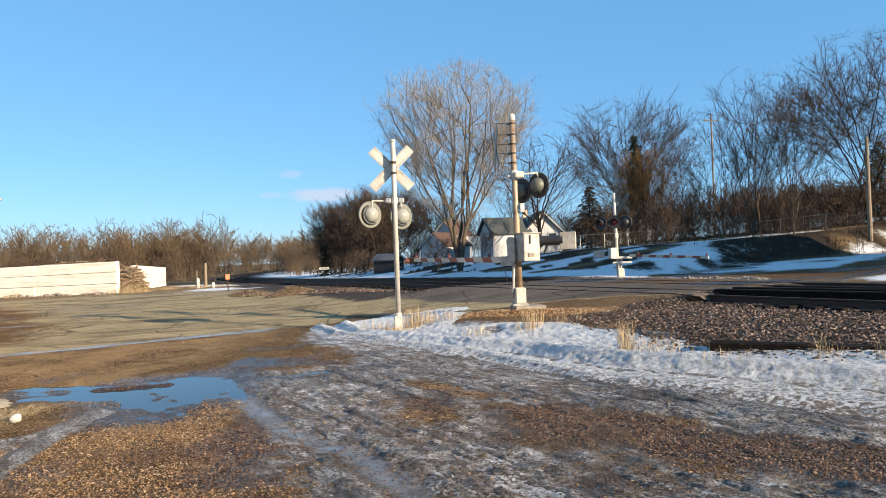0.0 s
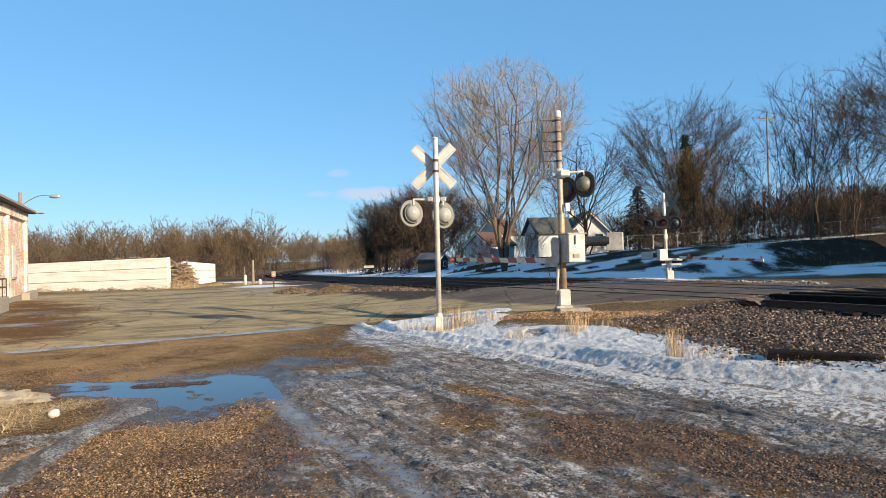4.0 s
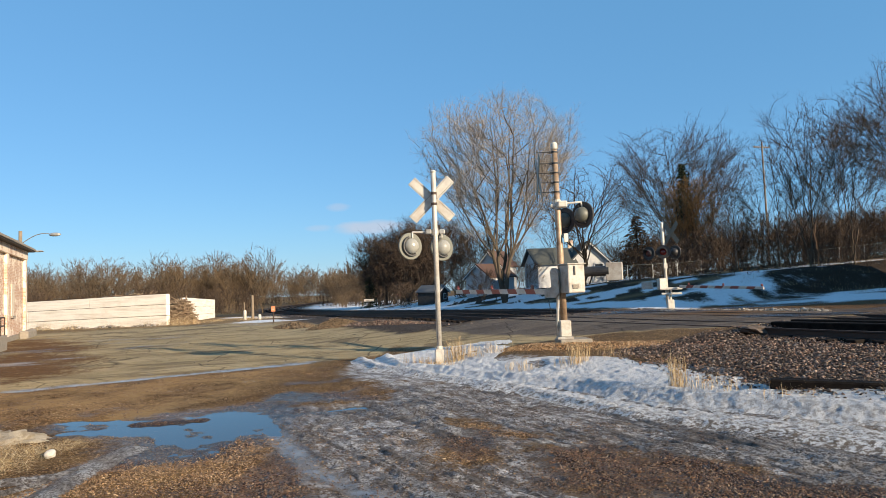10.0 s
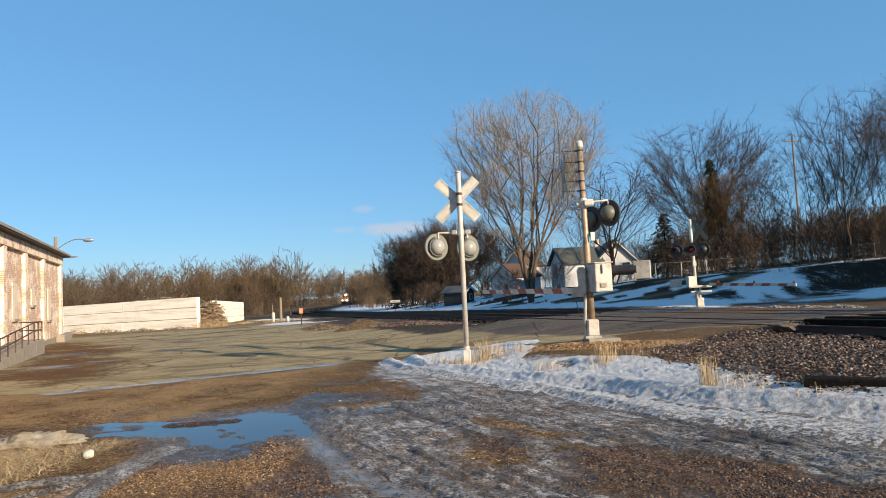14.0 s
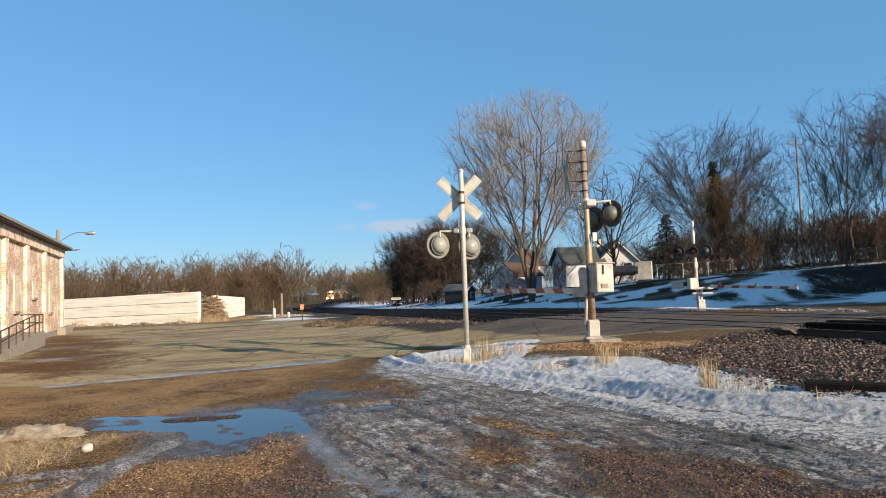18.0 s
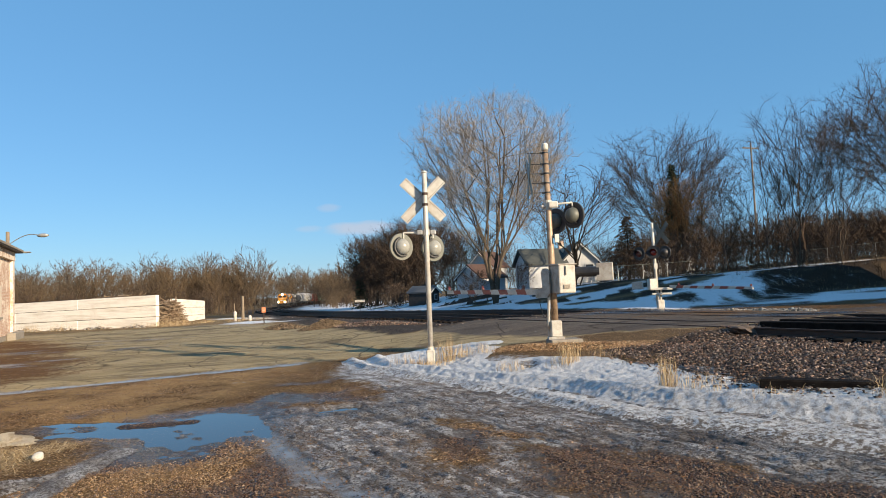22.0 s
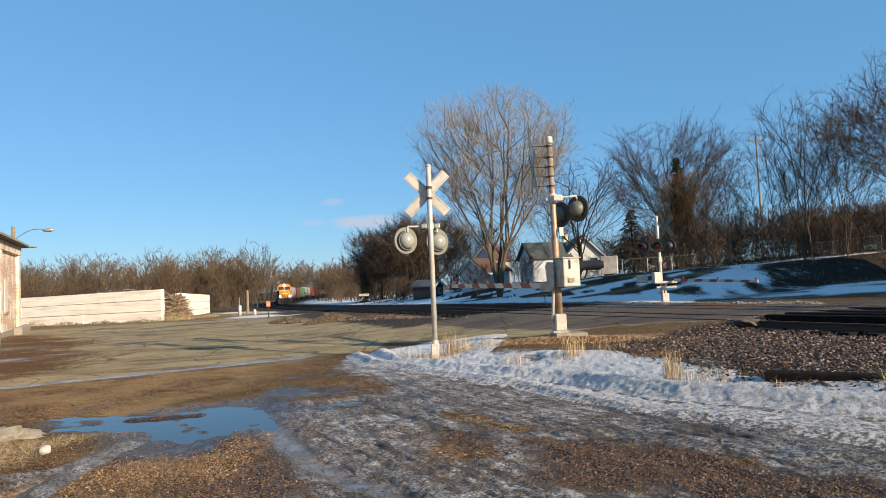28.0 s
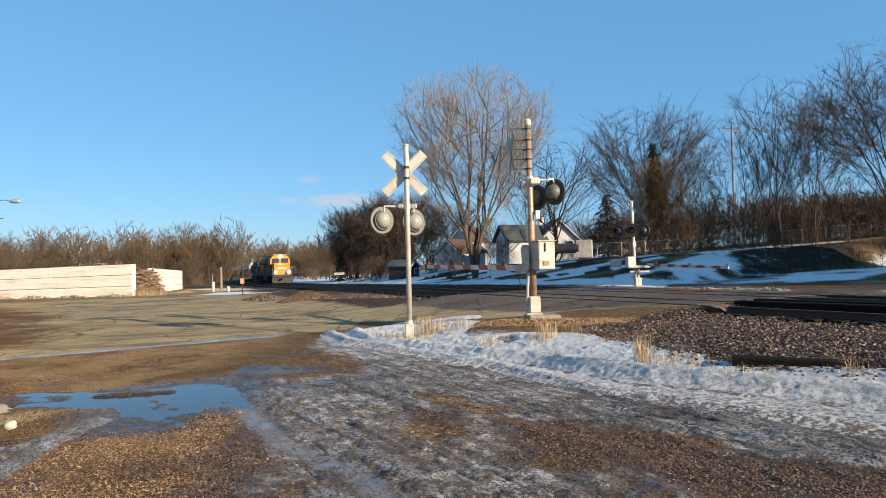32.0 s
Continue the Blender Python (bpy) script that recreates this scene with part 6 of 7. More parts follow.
# ---- far woods: many bare trees in one body ----
def woods(name, spots, label, protos, mat):
    vs, fs, base = [], [], 0
    rnd = random.Random(77)
    sx_, sy_ = np.array([q[0] for q in spots]), np.array([q[1] for q in spots])
    for (x, y, s), z in zip(spots, ground_z(sx_, sy_)):
        a, f = protos[rnd.randrange(len(protos))]
        w = rnd.uniform(0, 6.28)
        c, sn = math.cos(w), math.sin(w)
        k = s * rnd.uniform(0.85, 1.15)
        p = np.stack([a[:, 0] * c - a[:, 1] * sn, a[:, 0] * sn + a[:, 1] * c, a[:, 2] * rnd.uniform(0.9, 1.1)], 1) * k
        vs.append(p + (x, y, z))
        fs.append(f + base)
        base += len(p)
    v, f = np.concatenate(vs), np.concatenate(fs)
    me = bpy.data.meshes.new(name)
    me.vertices.add(len(v))
    me.vertices.foreach_set("co", v.astype(np.float32).ravel())
    me.loops.add(f.size)
    me.loops.foreach_set("vertex_index", f.astype(np.int32).ravel())
    me.polygons.add(len(f))
    me.polygons.foreach_set("loop_start", np.arange(0, f.size, 3, dtype=np.int32))
    me.update()
    me.materials.append(mat)
    tagged(new(name, me), label, "woods", "", "stuff")


def proto(seed, **kw):
    """A light tree of triangles for distant woods."""
    a, b = tree_mesh(seed=seed, **kw)
    v = np.concatenate([a[0], b[0]])
    f = []
    for t, o in [(t, 0) for t in a[1]] + [(t, len(a[0])) for t in b[1]]:
        f.append((t[0] + o, t[1] + o, t[2] + o))
        if len(t) == 4:
            f.append((t[0] + o, t[2] + o, t[3] + o))
    return v, np.array(f)


PROTO = [proto(40 + i, height=9.8, spread_r=3.7, kind="dome", foot=0.16, stems=1 + i % 2, splay=0.15, limbs_=7, boughs=3, sprigs=3, buds=40, stride=0.5, tip=0.010, pipe=2.2, twigs=4, twig_len=0.85, twig=0.022, forks=0, rise=0.3, light=True, tousle=0.32) for i in range(6)]
PROTO_HILL = [proto(50 + i, height=9.5, spread_r=3.6, kind="dome", foot=0.2, stems=1, splay=0.1, limbs_=6, boughs=3, sprigs=2, buds=20, stride=0.55, tip=0.010, pipe=2.2, twigs=3, twig_len=0.85, twig=0.015, forks=0, rise=0.3, light=True, tousle=0.35) for i in range(4)]
PROTO_LOW = [proto(60 + i, height=4.0, spread_r=2.6, kind="low", foot=0.05, stems=5, splay=0.5, limbs_=6, boughs=2, sprigs=1, buds=25, stride=0.42, tip=0.010, pipe=2.3, twigs=4, twig_len=0.6, twig=0.018, forks=0, rise=0.3, light=True, tousle=0.4) for i in range(4)]
rw = random.Random(5)
far_spots, low_spots, hill_spots = [], [], []
for i in range(250):
    bear, dist = radians(rw.uniform(-47, -6.5)), rw.uniform(125, 290)
    x, y = dist * math.sin(bear), dist * math.cos(bear)
    s, l = (float(q[0]) for q in track_coords(np.array([x]), np.array([y])))
    if abs(l) > 11 and (l < 0 or dist > 185):
        far_spots.append((x, y, rw.uniform(0.68, 0.84) + dist / 480))
for i in range(90):
    bear, dist = radians(rw.uniform(-24, -4)), rw.uniform(300, 400)
    x, y = dist * math.sin(bear), dist * math.cos(bear)
    far_spots.append((x, y, rw.uniform(1.5, 2.0)))
for i in range(16):
    bear, dist = radians(rw.uniform(-27, -18)), rw.uniform(118, 135)
    far_spots.append((dist * math.sin(bear), dist * math.cos(bear), rw.uniform(0.9, 1.12)))
for i in range(56):
    x, y, z, dx, dy = on_track(108 + 3.4 * i, rw.uniform(11.5, 16))
    far_spots.append((x, y, rw.uniform(0.82, 1.02)))
for i in range(230):
    bear, dist = radians(rw.uniform(-46, -8)), rw.uniform(105, 190)
    x, y = dist * math.sin(bear), dist * math.cos(bear)
    s, l = (float(q[0]) for q in track_coords(np.array([x]), np.array([y])))
    if abs(l) > 8 and l < 0:
        low_spots.append((x, y, rw.uniform(0.8, 1.3)))
for i in range(120):
    bear, dist = radians(rw.uniform(-7, 48)), rw.uniform(92, 150)
    hill_spots.append((dist * math.sin(bear), dist * math.cos(bear), rw.uniform(0.55, 0.95)))
for i in range(85):
    bear, dist = radians(rw.uniform(9, 44)), rw.uniform(72, 98)
    hill_spots.append((dist * math.sin(bear), dist * math.cos(bear), rw.uniform(0.32, 0.62)))
for i in range(70):
    bear, dist = radians(rw.uniform(-17, -6)), rw.uniform(190, 330)
    x, y = dist * math.sin(bear), dist * math.cos(bear)
    if abs(float(track_coords(np.array([x]), np.array([y]))[1][0])) > 8:
        low_spots.append((x, y, rw.uniform(1.2, 1.9)))
for i in range(60):
    bear, dist = radians(rw.uniform(-22, -9)), rw.uniform(380, 460)
    low_spots.append((dist * math.sin(bear), dist * math.cos(bear), rw.uniform(2.0, 3.0)))
for i in range(60):
    bear, dist = radians(rw.uniform(10, 36)), rw.uniform(98, 135)
    hill_spots.append((dist * math.sin(bear), dist * math.cos(bear), rw.uniform(0.6, 0.95)))
woods("far_woods", far_spots, "brown leafless woods along the valley", PROTO, M_WOODS)
woods("far_scrub", low_spots, "low brown brush before the woods", PROTO_LOW, M_TWIG_BROWN)
woods("hill_woods", hill_spots, "bare trees behind the houses on the hill", PROTO_HILL, M_TWIG_BROWN)
rh = random.Random(15)
woods("hill_brush", [(rh.uniform(14, 46), rh.uniform(52, 82), rh.uniform(0.5, 1.0)) for i in range(46)] + [(rh.uniform(15, 27), rh.uniform(43.5, 50), rh.uniform(0.2, 0.42)) for i in range(18)] + [(rh.uniform(-14, 2), rh.uniform(80, 88), rh.uniform(0.4, 0.8)) for i in range(30)] + [(rh.uniform(33, 48), rh.uniform(53, 64), rh.uniform(0.7, 1.1)) for i in range(26)] + [(d * math.sin(w), d * math.cos(w), rh.uniform(0.7, 1.15)) for d, w in ((rh.uniform(63, 80), radians(rh.uniform(12, 33))) for i in range(75))] + [(rh.uniform(15, 30), rh.uniform(37, 52), rh.uniform(0.08, 0.2)) for i in range(60)],
      "tangled bare brush under the trees on the hill", PROTO_LOW, M_TWIG_BROWN)


# ---- loose stones ----

def stone_field(name, xs, ys, zs, rad, mat, label, category, rng, subdiv=False, flat=0.75):
    """Many angular stones in one body."""
    if subdiv:
        t = (1 + 5 ** 0.5) / 2
        bv = np.array([(-1, t, 0), (1, t, 0), (-1, -t, 0), (1, -t, 0), (0, -1, t), (0, 1, t), (0, -1, -t), (0, 1, -t), (t, 0, -1), (t, 0, 1), (-t, 0, -1), (-t, 0, 1)]) / 1.9
        bf = np.array([(0, 11, 5), (0, 5, 1), (0, 1, 7), (0, 7, 10), (0, 10, 11), (1, 5, 9), (5, 11, 4), (11, 10, 2), (10, 7, 6), (7, 1, 8), (3, 9, 4), (3, 4, 2), (3, 2, 6), (3, 6, 8), (3, 8, 9), (4, 9, 5), (2, 4, 11), (6, 2, 10), (8, 6, 7), (9, 8, 1)])
    else:
        bv = np.array([(1, 0, -0.3), (-1, 0, -0.3), (0, 1, -0.3), (0, -1, -0.3), (0, 0, 0.8)], float)
        bf = np.array([(0, 2, 4), (2, 1, 4), (1, 3, 4), (3, 0, 4)])
    n = len(xs)
    v = np.repeat(bv[None], n, 0) * rng.uniform(0.4 if not subdiv else 0.25, 1.5 if not subdiv else 1.75, (n, len(bv), 1)) * rng.uniform(0.6, 1.3, (n, 1, 3)) * np.array([1, 1, flat])
    w = rng.uniform(0, 6.28, n)
    tilt = rng.uniform(-0.7, 0.7, n) * min(1.0, flat / 0.75)
    y2 = v[:, :, 1] * np.cos(tilt)[:, None] - v[:, :, 2] * np.sin(tilt)[:, None]
    z2 = v[:, :, 1] * np.sin(tilt)[:, None] + v[:, :, 2] * np.cos(tilt)[:, None]
    x3 = v[:, :, 0] * np.cos(w)[:, None] - y2 * np.sin(w)[:, None]
    y3 = v[:, :, 0] * np.sin(w)[:, None] + y2 * np.cos(w)[:, None]
    p = np.stack([x3, y3, z2], -1) * rad[:, None, None]
    p += np.stack([xs, ys, zs], -1)[:, None, :]
    f = (bf[None] + (np.arange(n) * len(bv))[:, None, None]).reshape(-1, 3)
    me = bpy.data.meshes.new(name)
    me.vertices.add(n * len(bv))
    me.vertices.foreach_set("co", p.astype(np.float32).ravel())
    me.loops.add(f.size)
    me.loops.foreach_set("vertex_index", f.astype(np.int32).ravel())
    me.polygons.add(len(f))
    me.polygons.foreach_set("loop_start", np.arange(0, f.size, 3, dtype=np.int32))
    me.update()
    me.materials.append(mat)
    return tagged(new(name, me), label, category, "", "stuff")


M_PEBBLE = speckled("pea_gravel", [(0.04, 0.02, 0.01), (0.25, 0.138, 0.06), (0.38, 0.222, 0.104), (0.10, 0.055, 0.027), (0.52, 0.37, 0.22), (0.29, 0.163, 0.074), (0.05, 0.028, 0.014)], 0.55)
M_BALLAST = speckled("ballast_rock", [(0.02, 0.013, 0.01), (0.20, 0.118, 0.082), (0.012, 0.009, 0.007), (0.38, 0.27, 0.205), (0.05, 0.032, 0.024), (0.16, 0.135, 0.115), (0.02, 0.014, 0.011), (0.10, 0.058, 0.042)], 0.8)
M_PILE = speckled("tan_rubble", [(0.10, 0.068, 0.04), (0.22, 0.155, 0.095), (0.05, 0.035, 0.022)], 0.9)
M_SLUSH = speckled("dirty_frozen_slush", [(0.24, 0.195, 0.145), (0.42, 0.39, 0.35), (0.15, 0.115, 0.08), (0.30, 0.255, 0.20)], 0.7)
M_PEBBLE_WET = speckled("wet_pea_gravel", [(0.018, 0.01, 0.006), (0.12, 0.058, 0.027), (0.19, 0.098, 0.046), (0.045, 0.022, 0.011), (0.34, 0.23, 0.14), (0.10, 0.05, 0.024)], 0.35)
rg = np.random.default_rng(12)


def gravel_mask(x, y):
    wg = 0.5 * (fbm(x, y, 2.2, 4, 3) - 0.5)
    m = np.zeros_like(x)
    for i, ring in enumerate(GRAVEL):
        m = np.maximum(m, step(-0.25, 0.25, poly_dist(x, y, ring) + 0.9 * wg + 0.6 * (fbm(x, y, 0.5, 3, 9) - 0.5) - (0.0 if i in (0, 2) else 0.13)))
    return m


def strewn(n, x0, x1, y0, y1, grav, rest, rmin, rmax, name, label):
    x, y = rg.uniform(x0, x1, n), rg.uniform(y0, y1, n)
    k = (rg.uniform(0, 1, n) < rest + grav * gravel_mask(x, y) + 2.5 * rest * step(0.5, 0.62, fbm(x, y, 0.5, 3, 49))) & (poly_dist(x, y, SNOW) < 0.15)
    k &= (poly_dist(x, y, PUDDLE) < -0.05 + 0.25 * rg.uniform(0, 1, n)) & (x * U.x + y * U.y > -16.6)
    k &= (line_dist(x, y, GUTTER) > 0.2) & ((y < 9.2) | (fbm(x, y, 1.5, 3, 93) + rg.uniform(-0.12, 0.12, n) > 0.47))
    x, y = x[k], y[k]
    r = rg.uniform(rmin, rmax, len(x)) * np.where(rg.uniform(0, 1, len(x)) < 0.05, 1.5, 1.0)
    z, wet_ = ground_z(x, y) + r * 0.25, fbm(x, y, 0.8, 4, 29) - 0.5 + rg.uniform(-0.06, 0.06, len(x)) - 0.02
    for ring in DAMP:
        wet_ = np.maximum(wet_, poly_dist(x, y, ring) + 0.3 * (fbm(x, y, 0.5, 3, 19) - 0.5))
    wet_ = wet_ - 0.06 + 0.12 * step(-0.5, 0.8, x)
    for k, mat, nm in ((wet_ <= 0, M_PEBBLE, name), (wet_ > 0, M_PEBBLE_WET, "wet_gravel")):
        stone_field(nm, x[k], y[k], z[k], r[k], mat, label if mat is M_PEBBLE else "dark wet pea gravel in damp patches of the yard", "gravel", rg)


strewn(120000, -5.0, 3.8, 4.6, 9.2, 0.95, 0.05, 0.006, 0.0115, "loose_gravel", "loose brown pea gravel strewn over the yard")
strewn(70000, -9.5, -1.6, 9.2, 16.5, 0.55, 0.03, 0.006, 0.012, "loose_gravel", "loose tan pea gravel along the lot's edge")
# refrozen slush: a rutted crust, drawn out along the wheel tracks, with bare gravel showing through its holes
def crust_material():
    k = Mat("refrozen_slush", 0.5)
    c = k.mix(k.noise(7, 6, 0.7), (0.37, 0.357, 0.35), (0.62, 0.618, 0.62))
    c = k.mix(k.ramp(k.noise(1.6, 5, 0.65), [(0.42, 0.0), (0.62, 0.8)]), c, (0.20, 0.168, 0.14))
    lane_map = k.node("ShaderNodeMapping", Rotation=(0, 0, radians(-58)), Scale=(9.0, 1.0, 1.0))
    lane_map.vector_type = "TEXTURE"
    k.link(k.co, lane_map.inputs["Vector"])
    c = k.mix(k.ramp(k.noise(5.5, 5, 0.7, 0.2, lane_map.outputs[0]), [(0.47, 0.0), (0.60, 0.8)]), c, (0.085, 0.066, 0.052))
    c = k.mix(k.ramp(k.noise(30, 7, 0.82), [(0.47, 0.0), (0.54, 0.95)]), c, (0.055, 0.040, 0.029))
    c = k.mix(k.attr("thin"), c, (0.07, 0.053, 0.04))
    k.color(c)
    k.b.inputs["Specular IOR Level"].default_value = 0.3
    k.bump(k.noise(34, 7, 0.8), 1.0, 0.05)
    return k.m


def crust_height(x, y):
    """How far the crust stands above the bare ground; below zero there is none."""
    a, c = x * 0.53 - y * 0.85, x * 0.85 + y * 0.53
    inner, lane = poly_dist(x, y, SNOW), line_dist(x, y, WETICE)
    rough_ = 0.050 * (fbm(a * 0.16, c, 0.15, 4, 111) - 0.5) + 0.050 * (fbm(a * 0.4, c, 0.07, 3, 112) - 0.5) + 0.034 * (fbm(a * 0.035, c, 0.13, 3, 116) - 0.5)
    cover = 0.075 * (fbm(a * 0.3, c, 1.1, 4, 113) - 0.46) - 0.075 * gravel_mask(x, y) - 0.06 * step(-2.2, -3.1, x + 1.2 * (fbm(x, y, 0.9, 3, 114) - 0.5))
    cover = cover + 0.008 * step(-1.0, 0.0, inner) - 0.05 * step(9.0, 10.0, x * N.x + y * N.y)
    edge = 0.012 * np.exp(-((lane - 0.25) / 0.07) ** 2)
    h = (rough_ + cover) * step(0.06, 0.24, lane) + edge - 0.006 + 0.01 * step(0.24, 0.06, lane) * (fbm(a * 0.1, c, 0.05, 3, 115) - 0.62)
    for ln, w in zip(RUTS, (0.17, 0.13, 0.08)):
        h = np.maximum(h, 0.03 * (1.0 - line_dist(x, y, ln) / w) + 0.018 * (fbm(x, y, 0.12, 3, 117) - 0.5))
    return h


qx, qy = np.arange(-5.2, 3.5, 0.022), np.arange(4.5, 12.6, 0.024)
QX, QY = np.meshgrid(qx, qy)
crust_h = crust_height(QX, QY)
crust, used = grid_object("slush_crust", qx, qy, ground_z(QX, QY) + np.maximum(crust_h, -0.02), crust_material(), keep=(crust_h > -0.006) & (poly_dist(QX, QY, SNOW) < 0.25))
put_attr(crust, "thin", (step(0.008, -0.004, crust_h) * 0.9).reshape(-1)[used])
tagged(crust, "rutted grey crust of refrozen slush over the gravel", "ice", kind="stuff")
M_GRIT = speckled("dark_wet_grit", [(0.02, 0.013, 0.009), (0.09, 0.056, 0.033), (0.035, 0.022, 0.014), (0.16, 0.115, 0.08), (0.05, 0.032, 0.02)], 0.5)
cx_, cy_ = rg.uniform(-3.0, 5.0, 60000), 4.4 + rg.uniform(0, 1, 60000) ** 1.3 * 8.5
keep = (rg.uniform(0, 1, len(cx_)) < 0.12 + 0.9 * step(0.45, 0.62, fbm(cx_ * 0.53 - cy_ * 0.85, (cx_ * 0.85 + cy_ * 0.53) * 2.2, 0.5, 4, 59))) & (poly_dist(cx_, cy_, SNOW) < 0.35) & (line_dist(cx_, cy_, WETICE) > 0.15) & (cx_ * N.x + cy_ * N.y < 9.4)
cx_, cy_ = cx_[keep], cy_[keep]
stone_field("embedded_grit", cx_, cy_, ground_z(cx_, cy_) + np.maximum(crust_height(cx_, cy_), 0.0) + 0.002, rg.uniform(0.005, 0.014, len(cx_)), M_GRIT, "dark wet grit frozen into the slush crust", "grit", rg, False, 0.6)
# crushed rock beside the tracks
BED = [(2.2, 13.8), (2.8, 11.75), (3.2, 10.3), (3.65, 9.35), (5.3, 8.2), (9.0, 5.4), (15, 8), (11.0, 13.0), (7.2, 17.6), (5.4, 16.2), (4.3, 15.4)]
bx, by = rg.uniform(2, 15, 60000), rg.uniform(5.5, 18, 60000)
keep = poly_dist(bx, by, BED) > rg.uniform(-0.35, 0.1, len(bx))
bx, by = bx[keep][:26000], by[keep][:26000]
br_ = rg.uniform(0.010, 0.027, len(bx))
heap = 0.10 * fbm(bx, by, 1.3, 3, 91)
bz = ground_z(bx, by) + heap * rg.uniform(0.3, 1, len(bx)) + 0.01
for part_, whole in ((slice(0, 10000), True), (slice(10000, None), False)):
    stone_field("ballast", bx[part_], by[part_], bz[part_], br_[part_] * (1.0 if whole else 1.25), M_BALLAST, "brown crushed rock heaped beside the tracks", "ballast", rg, whole, 0.6)
ex, ey = [], []
for off in (-4.0, 0.0):
    for s in np.arange(-20, 70, 0.05):
        if -9.0 < s < 2.0:
            continue
        x, y, z, dx, dy = on_track(s, off + rg.uniform(-2.6, 2.6))
        ex.append(x + rg.uniform(-0.3, 0.3)), ey.append(y + rg.uniform(-0.3, 0.3))
ex, ey = np.array(ex), np.array(ey)
stone_field("track_ballast", ex, ey, ground_z(ex, ey) + 0.01, rg.uniform(0.03, 0.06, len(ex)), M_BALLAST, "crushed rock between the ties", "ballast", rg)


def rubble(name, cx, cy, rx, ry, h, n, rmin, rmax, mat, label, ang):
    a, r = rg.uniform(0, 6.28, n), np.sqrt(rg.uniform(0, 1, n))
    lx_, ly_ = r * np.cos(a) * rx, r * np.sin(a) * ry
    x, y = cx + lx_ * math.cos(ang) - ly_ * math.sin(ang), cy + lx_ * math.sin(ang) + ly_ * math.cos(ang)
    z = ground_z(x, y) + h * (1 - r) * (0.6 + 0.4 * rg.uniform(0, 1, n))
    stone_field(name, x, y, z, rg.uniform(rmin, rmax, n), mat, label, "rubble heap", rg, True)


rubble("rubble_heap", -7.0, 30.4, 1.3, 0.9, 0.42, 2600, 0.015, 0.042, M_PILE, "heap of tan crushed rock beside the tracks", 0)
rubble("rubble_heap", -10.0, 34.0, 2.2, 0.8, 0.25, 1100, 0.02, 0.06, M_PILE, "low spread of broken rock beside the tracks", radians(125))
rubble("rubble_heap", -4.9, 29.2, 3.2, 0.7, 0.15, 1800, 0.02, 0.05, M_BALLAST, "strip of dark crushed rock along the asphalt", radians(-35))
for i in range(7):
    fx_, fy_ = 6.9 + 0.78 * i, 31.2 - 0.8 * i
    rubble("slush_heap", fx_, fy_, 0.9, 0.5, 0.12, 420, 0.02, 0.055, M_SLUSH, "low berm of dirty frozen slush along the road", radians(-45))
for i in range(6):
    rubble("broken_concrete", -38 + 3.0 * i, 47.4 - 0.68 * i, 1.3, 0.35, 0.18, 120, 0.03, 0.11, M_SLUSH, "broken pale concrete lying at the bunker wall's foot", radians(-13))
rubble("footing_gravel", 2.0, 15.5, 1.9, 0.75, 0.05, 3000, 0.008, 0.02, M_PEBBLE, "tan gravel round the gate footing", 0)

# ---- timbers beside the ballast ----
def timber(x0, y0, x1, y1, z, w, h, label):
    a, b = Vector((x0, y0, z)), Vector((x1, y1, z))
    t = thing("timber", pose(0, 0, 0), label, "timber", "old timbers by the tracks")
    bm = bmesh.new()
    d = b - a
    box(bm, d.length, w, h, Matrix.Translation((a + b) / 2) @ Matrix.Rotation(math.atan2(d.y, d.x), 4, "Z"), 0.02)
    part("beam", bm, M_TIE, t)


timber(3.55, 9.66, 7.4, 7.55, 0.17, 0.24, 0.22, "black creosoted timber half buried in snow")
timber(6.75, 17.3, 11.4, 11.2, 0.20, 0.30, 0.42, "black creosoted timber along the ballast")
timber(7.6, 18.2, 12.4, 12.0, 0.30, 0.30, 0.30, "black creosoted timber beside the rail")
rk = thing("rock", pose(5.9, 16.2, gz(5.9, 16.2)), "flat broken slab of tan rock at the ballast's end", "rock")
bm = bmesh.new()
bmesh.ops.create_icosphere(bm, subdivisions=3, radius=1)
for v in bm.verts:
    v.co = Vector((v.co.x * 0.42, v.co.y * 0.26, v.co.z * 0.13)) * (0.8 + 0.5 * noise.noise(v.co * 1.6))
bmesh.ops.transform(bm, matrix=pose(0, 0, 0.10, 4, 6, 20), verts=bm.verts)
part("stone", bm, M_BALLAST, rk)

# ---- dead grass ----
def tuft(bank, x, y, n, h, r, rnd, lean=0.25):
    vs, fs = bank
    z0 = gz(x, y)
    for i in range(int(n * 1.7)):
        a, q = rnd.uniform(0, 6.28), r * 1.25 * math.sqrt(rnd.random())
        p = Vector((x + q * math.cos(a), y + q * math.sin(a), z0))
        w = rnd.uniform(0.0013, 0.0032)
        hh = h * rnd.uniform(0.5, 1.1)
        b = rnd.uniform(0, 6.28)
        d = Vector((math.cos(b), math.sin(b), 0)) * hh * min(2.4, abs(rnd.gauss(0, lean)) + (0.7 if lean > 2 else 0.0))
        side = Vector((rnd.gauss(0, 1), rnd.gauss(0, 1), 0)).normalized() * w
        mid, tip = p + d * 0.35 + Vector((0, 0, hh * (0.6 - 0.35 * min(1, 0.6 * d.length / hh)))), p + d + Vector((0, 0, hh * (1.0 - 0.85 * min(1, 0.6 * d.length / hh))))
        k = len(vs)
        vs += [tuple(p - side), tuple(p + side), tuple(mid + side * 0.8), tuple(mid - side * 0.8), tuple(tip)]
        fs += [(k, k + 1, k + 2, k + 3), (k + 3, k + 2, k + 4)]


rgr = random.Random(31)


